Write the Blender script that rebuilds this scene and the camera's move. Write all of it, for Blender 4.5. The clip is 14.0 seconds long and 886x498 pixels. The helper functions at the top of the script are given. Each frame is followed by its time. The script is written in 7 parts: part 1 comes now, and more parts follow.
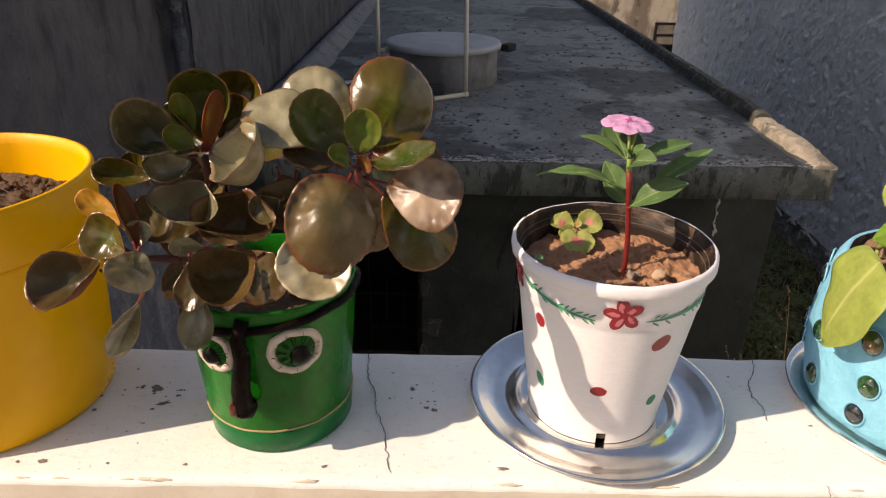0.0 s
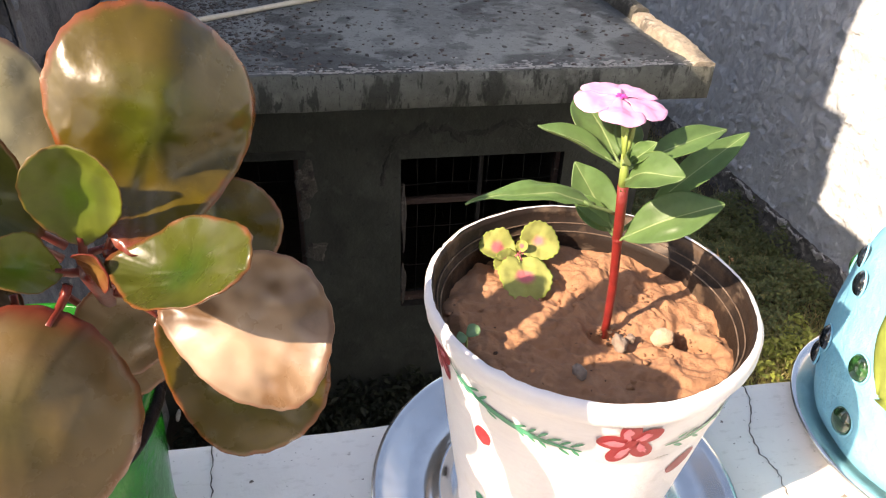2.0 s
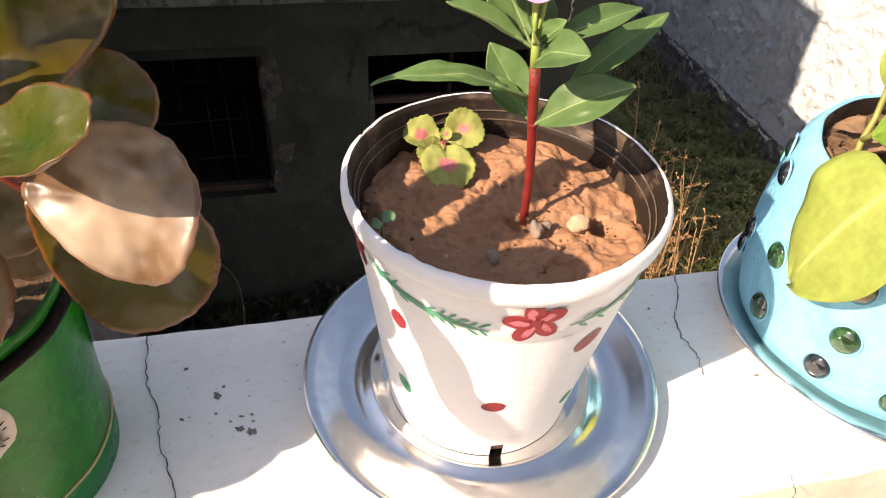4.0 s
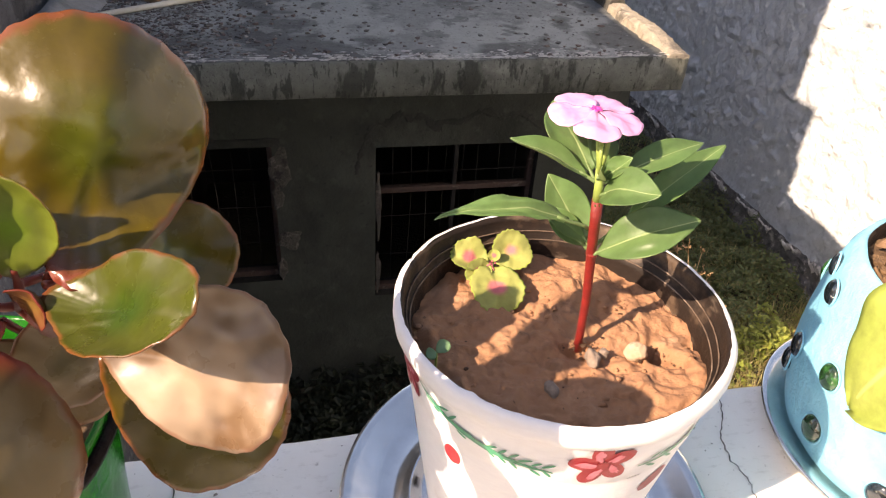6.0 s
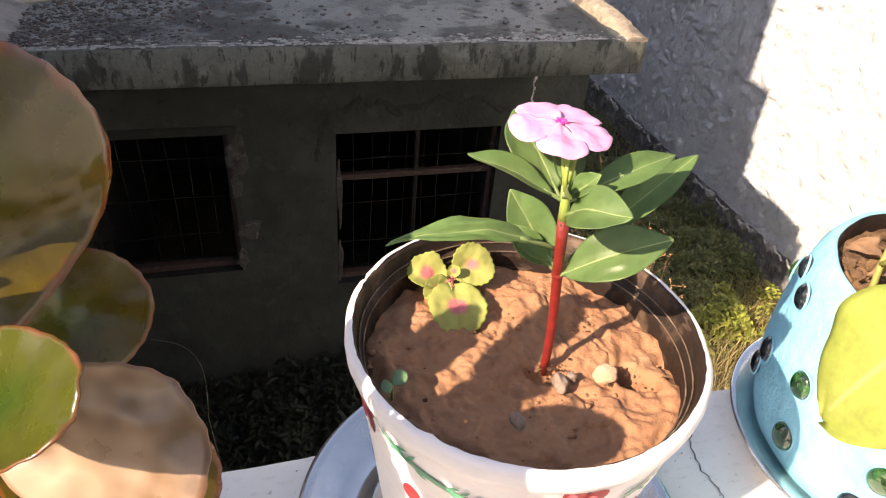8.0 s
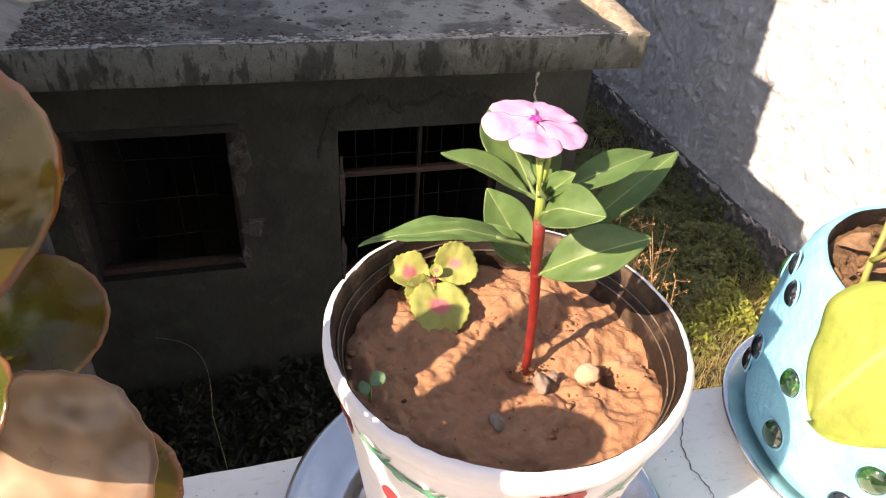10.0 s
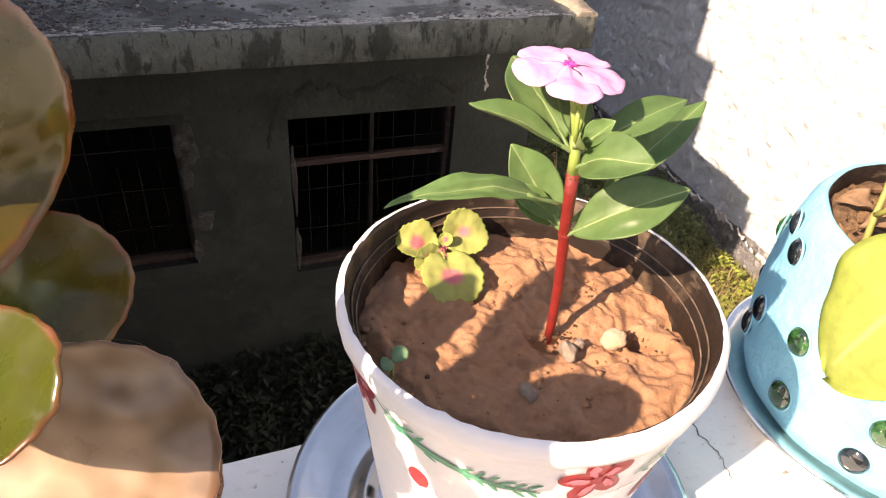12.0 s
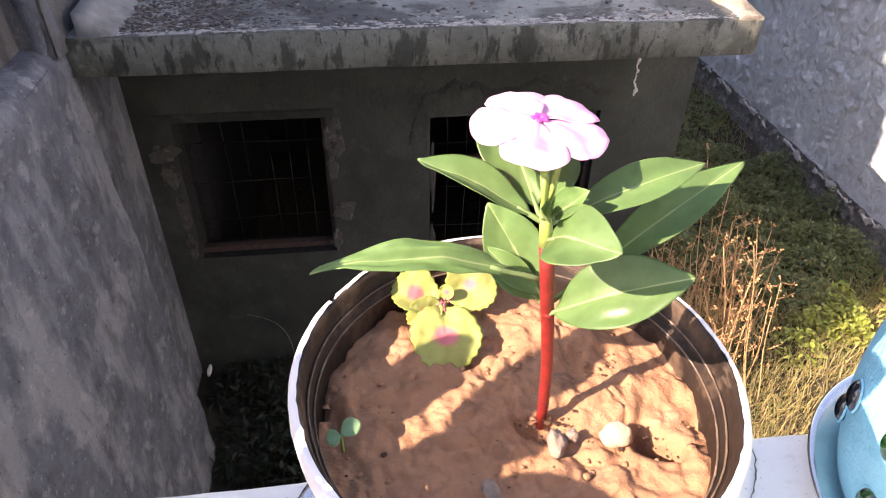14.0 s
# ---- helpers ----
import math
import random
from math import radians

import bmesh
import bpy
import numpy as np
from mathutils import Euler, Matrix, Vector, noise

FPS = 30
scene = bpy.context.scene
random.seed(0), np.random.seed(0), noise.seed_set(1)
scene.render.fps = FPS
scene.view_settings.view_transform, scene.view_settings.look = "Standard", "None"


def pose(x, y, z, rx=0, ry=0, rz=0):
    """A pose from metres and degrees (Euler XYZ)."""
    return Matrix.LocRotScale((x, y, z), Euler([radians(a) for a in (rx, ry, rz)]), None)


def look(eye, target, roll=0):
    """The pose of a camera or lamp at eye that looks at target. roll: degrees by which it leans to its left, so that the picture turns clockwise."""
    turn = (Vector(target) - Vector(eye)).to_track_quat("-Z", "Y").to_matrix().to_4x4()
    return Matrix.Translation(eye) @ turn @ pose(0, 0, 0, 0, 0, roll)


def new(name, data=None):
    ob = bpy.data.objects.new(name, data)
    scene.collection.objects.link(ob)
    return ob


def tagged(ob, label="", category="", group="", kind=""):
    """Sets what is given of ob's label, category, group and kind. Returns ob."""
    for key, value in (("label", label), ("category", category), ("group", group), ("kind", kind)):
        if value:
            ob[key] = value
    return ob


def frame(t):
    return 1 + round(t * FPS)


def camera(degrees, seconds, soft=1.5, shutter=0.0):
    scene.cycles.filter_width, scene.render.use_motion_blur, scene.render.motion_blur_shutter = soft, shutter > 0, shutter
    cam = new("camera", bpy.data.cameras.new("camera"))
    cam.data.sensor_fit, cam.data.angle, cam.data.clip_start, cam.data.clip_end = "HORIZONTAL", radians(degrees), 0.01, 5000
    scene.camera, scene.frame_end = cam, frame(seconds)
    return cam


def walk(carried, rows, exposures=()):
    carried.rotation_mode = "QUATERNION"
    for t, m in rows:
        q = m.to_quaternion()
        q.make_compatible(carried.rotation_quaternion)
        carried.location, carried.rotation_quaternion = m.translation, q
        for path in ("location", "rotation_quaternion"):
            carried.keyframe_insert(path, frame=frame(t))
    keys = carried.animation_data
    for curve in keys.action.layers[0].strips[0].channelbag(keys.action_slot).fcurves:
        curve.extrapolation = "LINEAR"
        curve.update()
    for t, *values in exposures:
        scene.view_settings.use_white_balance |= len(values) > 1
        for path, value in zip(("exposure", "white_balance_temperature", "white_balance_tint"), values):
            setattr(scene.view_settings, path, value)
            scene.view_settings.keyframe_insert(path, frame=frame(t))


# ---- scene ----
cam = camera(65.7, 14.0, soft=1.2)
PATH = [
    (0, (-0.014, -0.03, 0.383), (-0.01, 1.767, -0.497), 1.0),
    (0.5, (0.0, 0.028, 0.388), (0.079, 1.808, -0.52), 2.5),
    (1, (-0.006, 0.121, 0.384), (0.263, 1.855, -0.575), 2.4),
    (1.5, (-0.011, 0.162, 0.369), (0.34, 1.845, -0.652), 2.9),
    (2, (-0.002, 0.209, 0.351), (0.329, 1.839, -0.76), 2.4),
    (2.5, (0.01, 0.232, 0.346), (0.336, 1.807, -0.843), 2.5),
    (3, (0.029, 0.222, 0.337), (0.374, 1.718, -0.944), 3.6),
    (3.2, (0.028, 0.216, 0.34), (0.413, 1.621, -1.03), 4.7),
    (5.3, (0.022, 0.195, 0.351), (0.4, 1.717, -0.891), 3.5),
    (5.5, (0.023, 0.202, 0.354), (0.415, 1.726, -0.88), 3.5),
    (6, (0.003, 0.223, 0.355), (0.402, 1.819, -0.782), 4.1),
    (6.5, (0.006, 0.238, 0.351), (0.431, 1.803, -0.82), 4.7),
    (7, (0.013, 0.24, 0.355), (0.474, 1.813, -0.792), 4.8),
    (7.5, (0.01, 0.244, 0.354), (0.474, 1.801, -0.812), 4.5),
    (8, (0.013, 0.251, 0.354), (0.511, 1.796, -0.814), 5.2),
    (8.5, (0.017, 0.257, 0.353), (0.518, 1.792, -0.826), 5.6),
    (11, (0.026, 0.248, 0.355), (0.5, 1.794, -0.822), 4.0),
    (11.5, (0.009, 0.254, 0.343), (0.496, 1.783, -0.85), 5.4),
    (12, (0.003, 0.268, 0.334), (0.613, 1.749, -0.864), 5.3),
    (12.5, (0.013, 0.27, 0.336), (0.669, 1.734, -0.858), 4.3),
    (13, (0.039, 0.272, 0.341), (0.326, 1.839, -0.868), 0.6),
    (13.5, (0.06, 0.294, 0.334), (0.272, 1.866, -0.884), 0.8),
    (14, (0.071, 0.293, 0.335), (0.286, 1.864, -0.884), 1.1),
]
walk(cam, [(t, look(eye, target, roll)) for t, eye, target, roll in PATH],
     exposures=[(t, e, k, g) for t, e, k, g in ((0.0, 0.30, 7650, 21), (0.5, 0.95, 7650, 20), (1.0, 1.32, 7700, 20), (1.5, 1.40, 7700, 20), (3.0, 1.30, 7750, 20), (5.5, 0.80, 7750, 22), (6.0, 1.30, 8000, 23),
                                               (8.5, 1.32, 8000, 23), (12.5, 1.38, 8050, 25), (13.0, 1.42, 7750, 28), (13.5, 1.92, 7400, 28), (14.0, 2.0, 7400, 28))])

# ---- light ----
SUN = Vector((-0.751, -0.293, 0.592))           # towards the sun: left, a little behind the camera
world = bpy.data.worlds.new("sky")
scene.world = world
world.use_nodes = True
sky = world.node_tree.nodes.new("ShaderNodeTexSky")
sky.sky_type, sky.sun_disc = "NISHITA", False
sky.sun_elevation, sky.sun_rotation = math.asin(0.592), math.atan2(-0.751, -0.293)
world.node_tree.links.new(sky.outputs[0], world.node_tree.nodes["Background"].inputs[0])
world.node_tree.nodes["Background"].inputs[1].default_value = 0.12
sun = new("sun", bpy.data.lights.new("sun", "SUN"))
sun.data.energy, sun.data.angle, sun.data.color = 4.6, radians(0.53), (1.0, 0.90, 0.76)
sun.matrix_world = look(SUN * 20, (0, 0, 0))

# ---- materials ----


def shader(name):
    m = bpy.data.materials.new(name)
    m.use_nodes = True
    return m, m.node_tree, m.node_tree.nodes["Principled BSDF"]


def add(t, kind, **values):
    n = t.nodes.new(kind)
    for k, v in values.items():
        if k in n.inputs:
            n.inputs[k].default_value = v
    return n


def noise_fac(t, coord, scale, detail=5.0, rough=0.6, lo=0.35, hi=0.65, stretch=None):
    """A noise between two thresholds, as a factor 0 to 1."""
    src = coord
    if stretch:
        mp = t.nodes.new("ShaderNodeMapping")
        mp.inputs["Scale"].default_value = stretch
        t.links.new(coord, mp.inputs["Vector"])
        src = mp.outputs[0]
    n = add(t, "ShaderNodeTexNoise", Scale=scale, Detail=detail, Roughness=rough)
    t.links.new(src, n.inputs["Vector"])
    r = t.nodes.new("ShaderNodeMapRange")
    r.inputs["From Min"].default_value, r.inputs["From Max"].default_value = lo, hi
    t.links.new(n.outputs["Fac"], r.inputs["Value"])
    return r.outputs[0]


def mixed(t, fac, a, b, kind="MIX"):
    m = t.nodes.new("ShaderNodeMix")
    m.data_type, m.blend_type = "RGBA", kind
    for sock, v in ((m.inputs[0], fac), (m.inputs[6], a), (m.inputs[7], b)):
        if isinstance(v, bpy.types.NodeSocket):
            t.links.new(v, sock)
        elif isinstance(v, (int, float)):
            sock.default_value = v
        else:
            sock.default_value = (*v, 1)
    return m.outputs[2]


def surface(name, base, alt, rough=0.7, metal=0.0, grain=60.0, layers=(), bump=0.3, bscale=120.0, bdist=0.002, big=None, spec=0.5, stretch=None, rvar=0.12):
    """base and alt vary by a fine grain; layers: (colour, scale, lo, hi, amount[, stretch]) of stains over it; bump at two scales."""
    m, t, p = shader(name)
    c = t.nodes.new("ShaderNodeTexCoord").outputs["Object"]
    g = noise_fac(t, c, grain, lo=0.25, hi=0.75, stretch=stretch)
    col = mixed(t, g, base, alt)
    for lay in layers:
        f = noise_fac(t, c, lay[1], lo=lay[2], hi=lay[3], stretch=lay[5] if len(lay) > 5 else None)
        mul = t.nodes.new("ShaderNodeMath")
        mul.operation = "MULTIPLY"
        t.links.new(f, mul.inputs[0])
        mul.inputs[1].default_value = lay[4]
        col = mixed(t, mul.outputs[0], col, lay[0])
    t.links.new(col, p.inputs["Base Color"])
    rr = t.nodes.new("ShaderNodeMapRange")
    rr.inputs["To Min"].default_value, rr.inputs["To Max"].default_value = max(rough - rvar, 0.05), min(rough + rvar, 1)
    t.links.new(noise_fac(t, c, grain * 0.4), rr.inputs["Value"])
    t.links.new(rr.outputs[0], p.inputs["Roughness"])
    p.inputs["Metallic"].default_value, p.inputs["Specular IOR Level"].default_value = metal, spec
    last = None
    for sc, st, di in ((bscale, bump, bdist),) + ((big,) if big else ()):
        n = add(t, "ShaderNodeTexNoise", Scale=sc, Detail=6.0, Roughness=0.65)
        t.links.new(c, n.inputs["Vector"])
        b = add(t, "ShaderNodeBump", Strength=st, Distance=di)
        t.links.new(n.outputs["Fac"], b.inputs["Height"])
        if last:
            t.links.new(last, b.inputs["Normal"])
        last = b.outputs[0]
    t.links.new(last, p.inputs["Normal"])
    return m


def leaf_material(name, centre, mid, edge, rough=0.35, vein=None, tint=0.2, thin=0.2, spot=None, edge_at=0.88, mottle=0.0, spot_v=(0.80, 0.45), edge_k=1.0, stem=None, spec=0.32, painted_sheen=None):
    """Leaf colour by its own width (u) and length (v): centre, mid and a coloured margin; some light passes through.
    Pale patches can be mixed in as painted gloss.
    """
    m, t, p = shader(name)
    uv = t.nodes.new("ShaderNodeUVMap")
    sep = t.nodes.new("ShaderNodeSeparateXYZ")
    t.links.new(uv.outputs[0], sep.inputs[0])
    co = t.nodes.new("ShaderNodeTexCoord").outputs["Object"]

    def rng(sock, a, b):
        r = t.nodes.new("ShaderNodeMapRange")
        r.interpolation_type = "SMOOTHSTEP"
        r.inputs["From Min"].default_value, r.inputs["From Max"].default_value = a, b
        t.links.new(sock, r.inputs["Value"])
        return r.outputs[0]
    wob = noise_fac(t, co, 70, lo=0.2, hi=0.8)
    ad = t.nodes.new("ShaderNodeMath")
    ad.operation = "MULTIPLY_ADD"
    t.links.new(wob, ad.inputs[0])
    ad.inputs[1].default_value = 0.35
    t.links.new(sep.outputs[0], ad.inputs[2])
    col = mixed(t, rng(ad.outputs[0], 0.2, 0.85), centre, mid)
    if spot:
        mu = t.nodes.new("ShaderNodeMath")
        mu.operation = "MULTIPLY"
        t.links.new(rng(ad.outputs[0], 0.62, 0.35), mu.inputs[0])
        t.links.new(rng(sep.outputs[1], *spot_v), mu.inputs[1])
        col = mixed(t, mu.outputs[0], col, spot)
    col = mixed(t, noise_fac(t, co, 160, lo=0.3, hi=0.7), col, mixed(t, 0.25, col, (0.02, 0.015, 0.01)))
    if mottle:
        for sc, k, c2 in ((34, 0.55, mid), (75, 0.22, mixed(t, 0.4, mid, (0.30, 0.24, 0.15))), (55, 0.5, (0.03, 0.022, 0.010))):
            f = t.nodes.new("ShaderNodeMath")
            f.operation = "MULTIPLY"
            t.links.new(noise_fac(t, co, sc, lo=0.52, hi=0.72), f.inputs[0])
            f.inputs[1].default_value = k * mottle
            col = mixed(t, f.outputs[0], col, c2)
    # pale noise patches, gloss highlights put into the colour
    if painted_sheen:
        f = t.nodes.new("ShaderNodeMath")
        f.operation = "MULTIPLY"
        t.links.new(noise_fac(t, co, painted_sheen[1], detail=2.0, lo=0.42, hi=0.64), f.inputs[0])
        f.inputs[1].default_value = painted_sheen[2]
        col = mixed(t, f.outputs[0], col, painted_sheen[0])
    info = t.nodes.new("ShaderNodeObjectInfo")
    hv = t.nodes.new("ShaderNodeHueSaturation")
    va = t.nodes.new("ShaderNodeMapRange")
    va.inputs["To Min"].default_value, va.inputs["To Max"].default_value = 1 - tint, 1 + tint
    t.links.new(info.outputs["Random"], va.inputs["Value"])
    t.links.new(va.outputs[0], hv.inputs["Value"])
    t.links.new(col, hv.inputs["Color"])
    col = hv.outputs[0]
    ek = t.nodes.new("ShaderNodeMath")
    ek.operation = "MULTIPLY"
    rag = t.nodes.new("ShaderNodeMath")
    rag.operation = "MULTIPLY_ADD"
    t.links.new(noise_fac(t, co, 110, lo=0.25, hi=0.75), rag.inputs[0])
    rag.inputs[1].default_value = 0.10
    t.links.new(sep.outputs[0], rag.inputs[2])
    t.links.new(rng(rag.outputs[0], edge_at + 0.05, 1.06), ek.inputs[0])
    ek.inputs[1].default_value = edge_k
    col = mixed(t, ek.outputs[0], col, edge)
    if stem:
        col = mixed(t, rng(sep.outputs[1], 0.24, 0.08), col, stem)
    if vein:
        col = mixed(t, rng(sep.outputs[0], 0.075, 0.015), col, vein)
    t.links.new(col, p.inputs["Base Color"])
    p.inputs["Specular IOR Level"].default_value = spec
    rv = t.nodes.new("ShaderNodeMapRange")
    rv.inputs["To Min"].default_value, rv.inputs["To Max"].default_value = rough - 0.06, min(rough + 0.12, 1)
    t.links.new(noise_fac(t, co, 55, lo=0.35, hi=0.65), rv.inputs["Value"])
    t.links.new(rv.outputs[0], p.inputs["Roughness"])
    n = add(t, "ShaderNodeTexNoise", Scale=260.0, Detail=4.0)
    t.links.new(co, n.inputs["Vector"])
    b = add(t, "ShaderNodeBump", Strength=0.16, Distance=0.0006)
    t.links.new(n.outputs["Fac"], b.inputs["Height"])
    n2 = add(t, "ShaderNodeTexNoise", Scale=70.0, Detail=3.0)
    t.links.new(co, n2.inputs["Vector"])
    b2 = add(t, "ShaderNodeBump", Strength=0.30, Distance=0.0022)
    t.links.new(n2.outputs["Fac"], b2.inputs["Height"])
    t.links.new(b.outputs[0], b2.inputs["Normal"])
    t.links.new(b2.outputs[0], p.inputs["Normal"])
    tr = t.nodes.new("ShaderNodeBsdfTranslucent")
    t.links.new(col, tr.inputs["Color"])
    mx = t.nodes.new("ShaderNodeMixShader")
    mx.inputs[0].default_value = thin
    t.links.new(p.outputs[0], mx.inputs[1])
    t.links.new(tr.outputs[0], mx.inputs[2])
    t.links.new(mx.outputs[0], t.nodes["Material Output"].inputs["Surface"])
    return m


M = {}
M["ledge"] = surface("painted_cement", (0.84, 0.83, 0.79), (0.77, 0.755, 0.71), 0.75, grain=25, layers=(((0.60, 0.58, 0.53), 90, 0.56, 0.68, 0.45, (1, 2.2, 1)), ((0.36, 0.34, 0.30), 260, 0.66, 0.70, 0.7), 
    ((0.62, 0.57, 0.49), 9, 0.57, 0.74, 0.45), ((0.34, 0.31, 0.27), 160, 0.70, 0.76, 0.7), ((0.86, 0.85, 0.82), 4, 0.5, 0.7, 0.5)), bump=0.3, bscale=180, bdist=0.001, big=(22, 0.3, 0.004))
M["ledgefront"] = surface("stained_painted_cement", (0.70, 0.63, 0.52), (0.60, 0.52, 0.41), 0.8, grain=18, layers=(((0.45, 0.37, 0.27), 11, 0.56, 0.70, 0.55), ((0.80, 0.76, 0.68), 6, 0.52, 0.66, 0.5)), bump=0.4, bscale=150, bdist=0.001, big=(22, 0.3, 0.004))
M["crack"] = surface("crack_dirt", (0.14, 0.125, 0.105), (0.06, 0.05, 0.04), 0.95, grain=300)
M["chip"] = surface("chipped_cement", (0.30, 0.27, 0.24), (0.13, 0.115, 0.10), 0.95, grain=400, bump=0.8, bscale=900)
M["concrete"] = surface("weathered_concrete", (0.200, 0.214, 0.205), (0.132, 0.142, 0.136), 0.78, grain=26, layers=(
    ((0.30, 0.32, 0.30), 0.8, 0.50, 0.53, 0.55), ((0.050, 0.054, 0.052), 0.55, 0.515, 0.540, 0.80), ((0.055, 0.059, 0.056), 4.5, 0.56, 0.60, 0.6), ((0.30, 0.32, 0.30), 5.0, 0.60, 0.64, 0.4), ((0.025, 0.026, 0.025), 60, 0.61, 0.65, 0.85), ((0.42, 0.42, 0.41), 44, 0.66, 0.70, 0.6)), bump=0.7, bscale=60, bdist=0.006, big=(9, 0.4, 0.02))
M["lid"] = surface("smooth_cement_lid", (0.42, 0.44, 0.46), (0.34, 0.355, 0.37), 0.6, grain=9, layers=(((0.22, 0.225, 0.23), 3.0, 0.54, 0.66, 0.5), ((0.5, 0.51, 0.52), 6, 0.58, 0.68, 0.4)), bump=0.3, bscale=50, bdist=0.003)
M["fascia"] = surface("slab_edge_concrete", (0.135, 0.143, 0.123), (0.0942, 0.0994, 0.0851), 0.9, grain=20, layers=(
    ((0.0451, 0.0491, 0.0392), 2.6, 0.48, 0.62, 0.65), ((0.205, 0.213, 0.188), 6, 0.57, 0.66, 0.5), ((0.018, 0.0205, 0.0156), 8, 0.54, 0.60, 0.8, (1, 1, 0.35)), ((0.0147, 0.0164, 0.0131), 22, 0.57, 0.63, 0.75, (1.3, 1.3, 0.35)), ((0.0164, 0.0164, 0.0147), 70, 0.61, 0.66, 0.7)), bump=0.8, bscale=50, bdist=0.008)
M["kerb"] = surface("broken_kerb_plaster", (0.40, 0.35, 0.27), (0.22, 0.19, 0.15), 0.95, grain=18, layers=(
    ((0.06, 0.055, 0.05), 7, 0.5, 0.62, 0.75), ((0.52, 0.47, 0.38), 10, 0.58, 0.66, 0.6)), bump=0.9, bscale=45, bdist=0.02)
# Mossy kerb past the sunlit stretch, darkened to hold its shade
M["shadedkerb"] = surface("shaded_mossy_kerb", (0.10, 0.095, 0.08), (0.05, 0.05, 0.042), 0.95, grain=24, layers=(((0.26, 0.24, 0.21), 9, 0.56, 0.64, 0.6), ((0.03, 0.035, 0.02), 14, 0.55, 0.62, 0.6)), bump=0.9, bscale=50, bdist=0.02)
M["hollow"] = surface("broken_brickwork", (0.075, 0.068, 0.06), (0.04, 0.036, 0.032), 0.95, grain=30, layers=(((0.13, 0.12, 0.105), 18, 0.56, 0.62, 0.7), ((0.02, 0.018, 0.017), 12, 0.54, 0.6, 0.7)), bump=1.0, bscale=40, bdist=0.02)
# Darker facade cement: painted shade for the lintel, dark tone for the scars
M["lintel"] = surface("shade_and_scar_cement", (0.024, 0.0264, 0.0216), (0.016, 0.0176, 0.0144), 0.95, grain=16, layers=(((0.048, 0.0512, 0.044), 7, 0.58, 0.68, 0.5),), bump=0.7, bscale=40, bdist=0.01)
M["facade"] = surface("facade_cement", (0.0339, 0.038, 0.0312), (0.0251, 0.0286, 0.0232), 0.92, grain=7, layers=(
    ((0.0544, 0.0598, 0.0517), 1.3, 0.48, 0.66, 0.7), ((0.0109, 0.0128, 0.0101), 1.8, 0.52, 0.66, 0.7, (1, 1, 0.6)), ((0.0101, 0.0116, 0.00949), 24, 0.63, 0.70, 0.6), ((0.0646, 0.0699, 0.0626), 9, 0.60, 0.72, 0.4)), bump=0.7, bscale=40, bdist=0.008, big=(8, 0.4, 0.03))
M["stucco"] = surface("rough_stucco", (0.595, 0.643, 0.672), (0.528, 0.571, 0.605), 0.92, grain=12, layers=(
    ((0.422, 0.461, 0.499), 5.0, 0.50, 0.66, 0.6), ((0.691, 0.71, 0.71), 1.1, 0.5, 0.68, 0.5), ((0.365, 0.403, 0.442), 15, 0.58, 0.66, 0.45)), bump=0.6, bscale=30, bdist=0.02, big=(10, 0.8, 0.06))
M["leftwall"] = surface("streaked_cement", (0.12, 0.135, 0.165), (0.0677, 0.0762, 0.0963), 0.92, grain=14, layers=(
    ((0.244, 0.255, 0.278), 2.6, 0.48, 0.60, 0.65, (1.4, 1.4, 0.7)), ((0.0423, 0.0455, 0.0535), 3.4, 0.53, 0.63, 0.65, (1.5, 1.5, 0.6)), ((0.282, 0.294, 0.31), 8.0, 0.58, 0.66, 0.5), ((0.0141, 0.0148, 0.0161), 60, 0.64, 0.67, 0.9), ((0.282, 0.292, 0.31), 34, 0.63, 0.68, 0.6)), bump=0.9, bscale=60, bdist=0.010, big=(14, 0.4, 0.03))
# Darker variant of the streaked cement, for the upper and tall walls
M["tallwall"] = surface("darker_cement", (0.104, 0.107, 0.118), (0.063, 0.064, 0.072), 0.92, grain=11, layers=(
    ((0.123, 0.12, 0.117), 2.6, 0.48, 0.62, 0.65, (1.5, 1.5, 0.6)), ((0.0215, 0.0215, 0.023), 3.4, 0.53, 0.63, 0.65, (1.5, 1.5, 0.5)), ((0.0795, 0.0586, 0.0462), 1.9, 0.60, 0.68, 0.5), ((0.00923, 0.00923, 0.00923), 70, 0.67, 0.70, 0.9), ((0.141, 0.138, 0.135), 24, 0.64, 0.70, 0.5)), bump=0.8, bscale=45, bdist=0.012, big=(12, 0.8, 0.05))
M["damp"] = surface("damp_plinth", (0.22, 0.22, 0.225), (0.11, 0.11, 0.115), 0.95, grain=16, layers=(((0.46, 0.45, 0.43), 8, 0.54, 0.63, 0.7), ((0.05, 0.05, 0.05), 12, 0.56, 0.64, 0.7), ((0.55, 0.54, 0.52), 30, 0.62, 0.68, 0.6)), bump=0.9, bscale=30, bdist=0.03)
M["salt"] = surface("peeled_plaster", (0.58, 0.57, 0.55), (0.36, 0.35, 0.335), 0.95, grain=40, layers=(((0.70, 0.69, 0.67), 14, 0.56, 0.64, 0.6), ((0.2, 0.2, 0.2), 20, 0.58, 0.64, 0.6)), bump=0.8, bscale=50, bdist=0.015)
M["fillet"] = surface("cement_fillet", (0.251, 0.254, 0.251), (0.181, 0.183, 0.181), 0.9, grain=14, layers=(((0.091, 0.091, 0.0869), 5, 0.54, 0.66, 0.6), ((0.321, 0.317, 0.307), 9, 0.58, 0.68, 0.5)), bump=0.6, bscale=50, bdist=0.006)
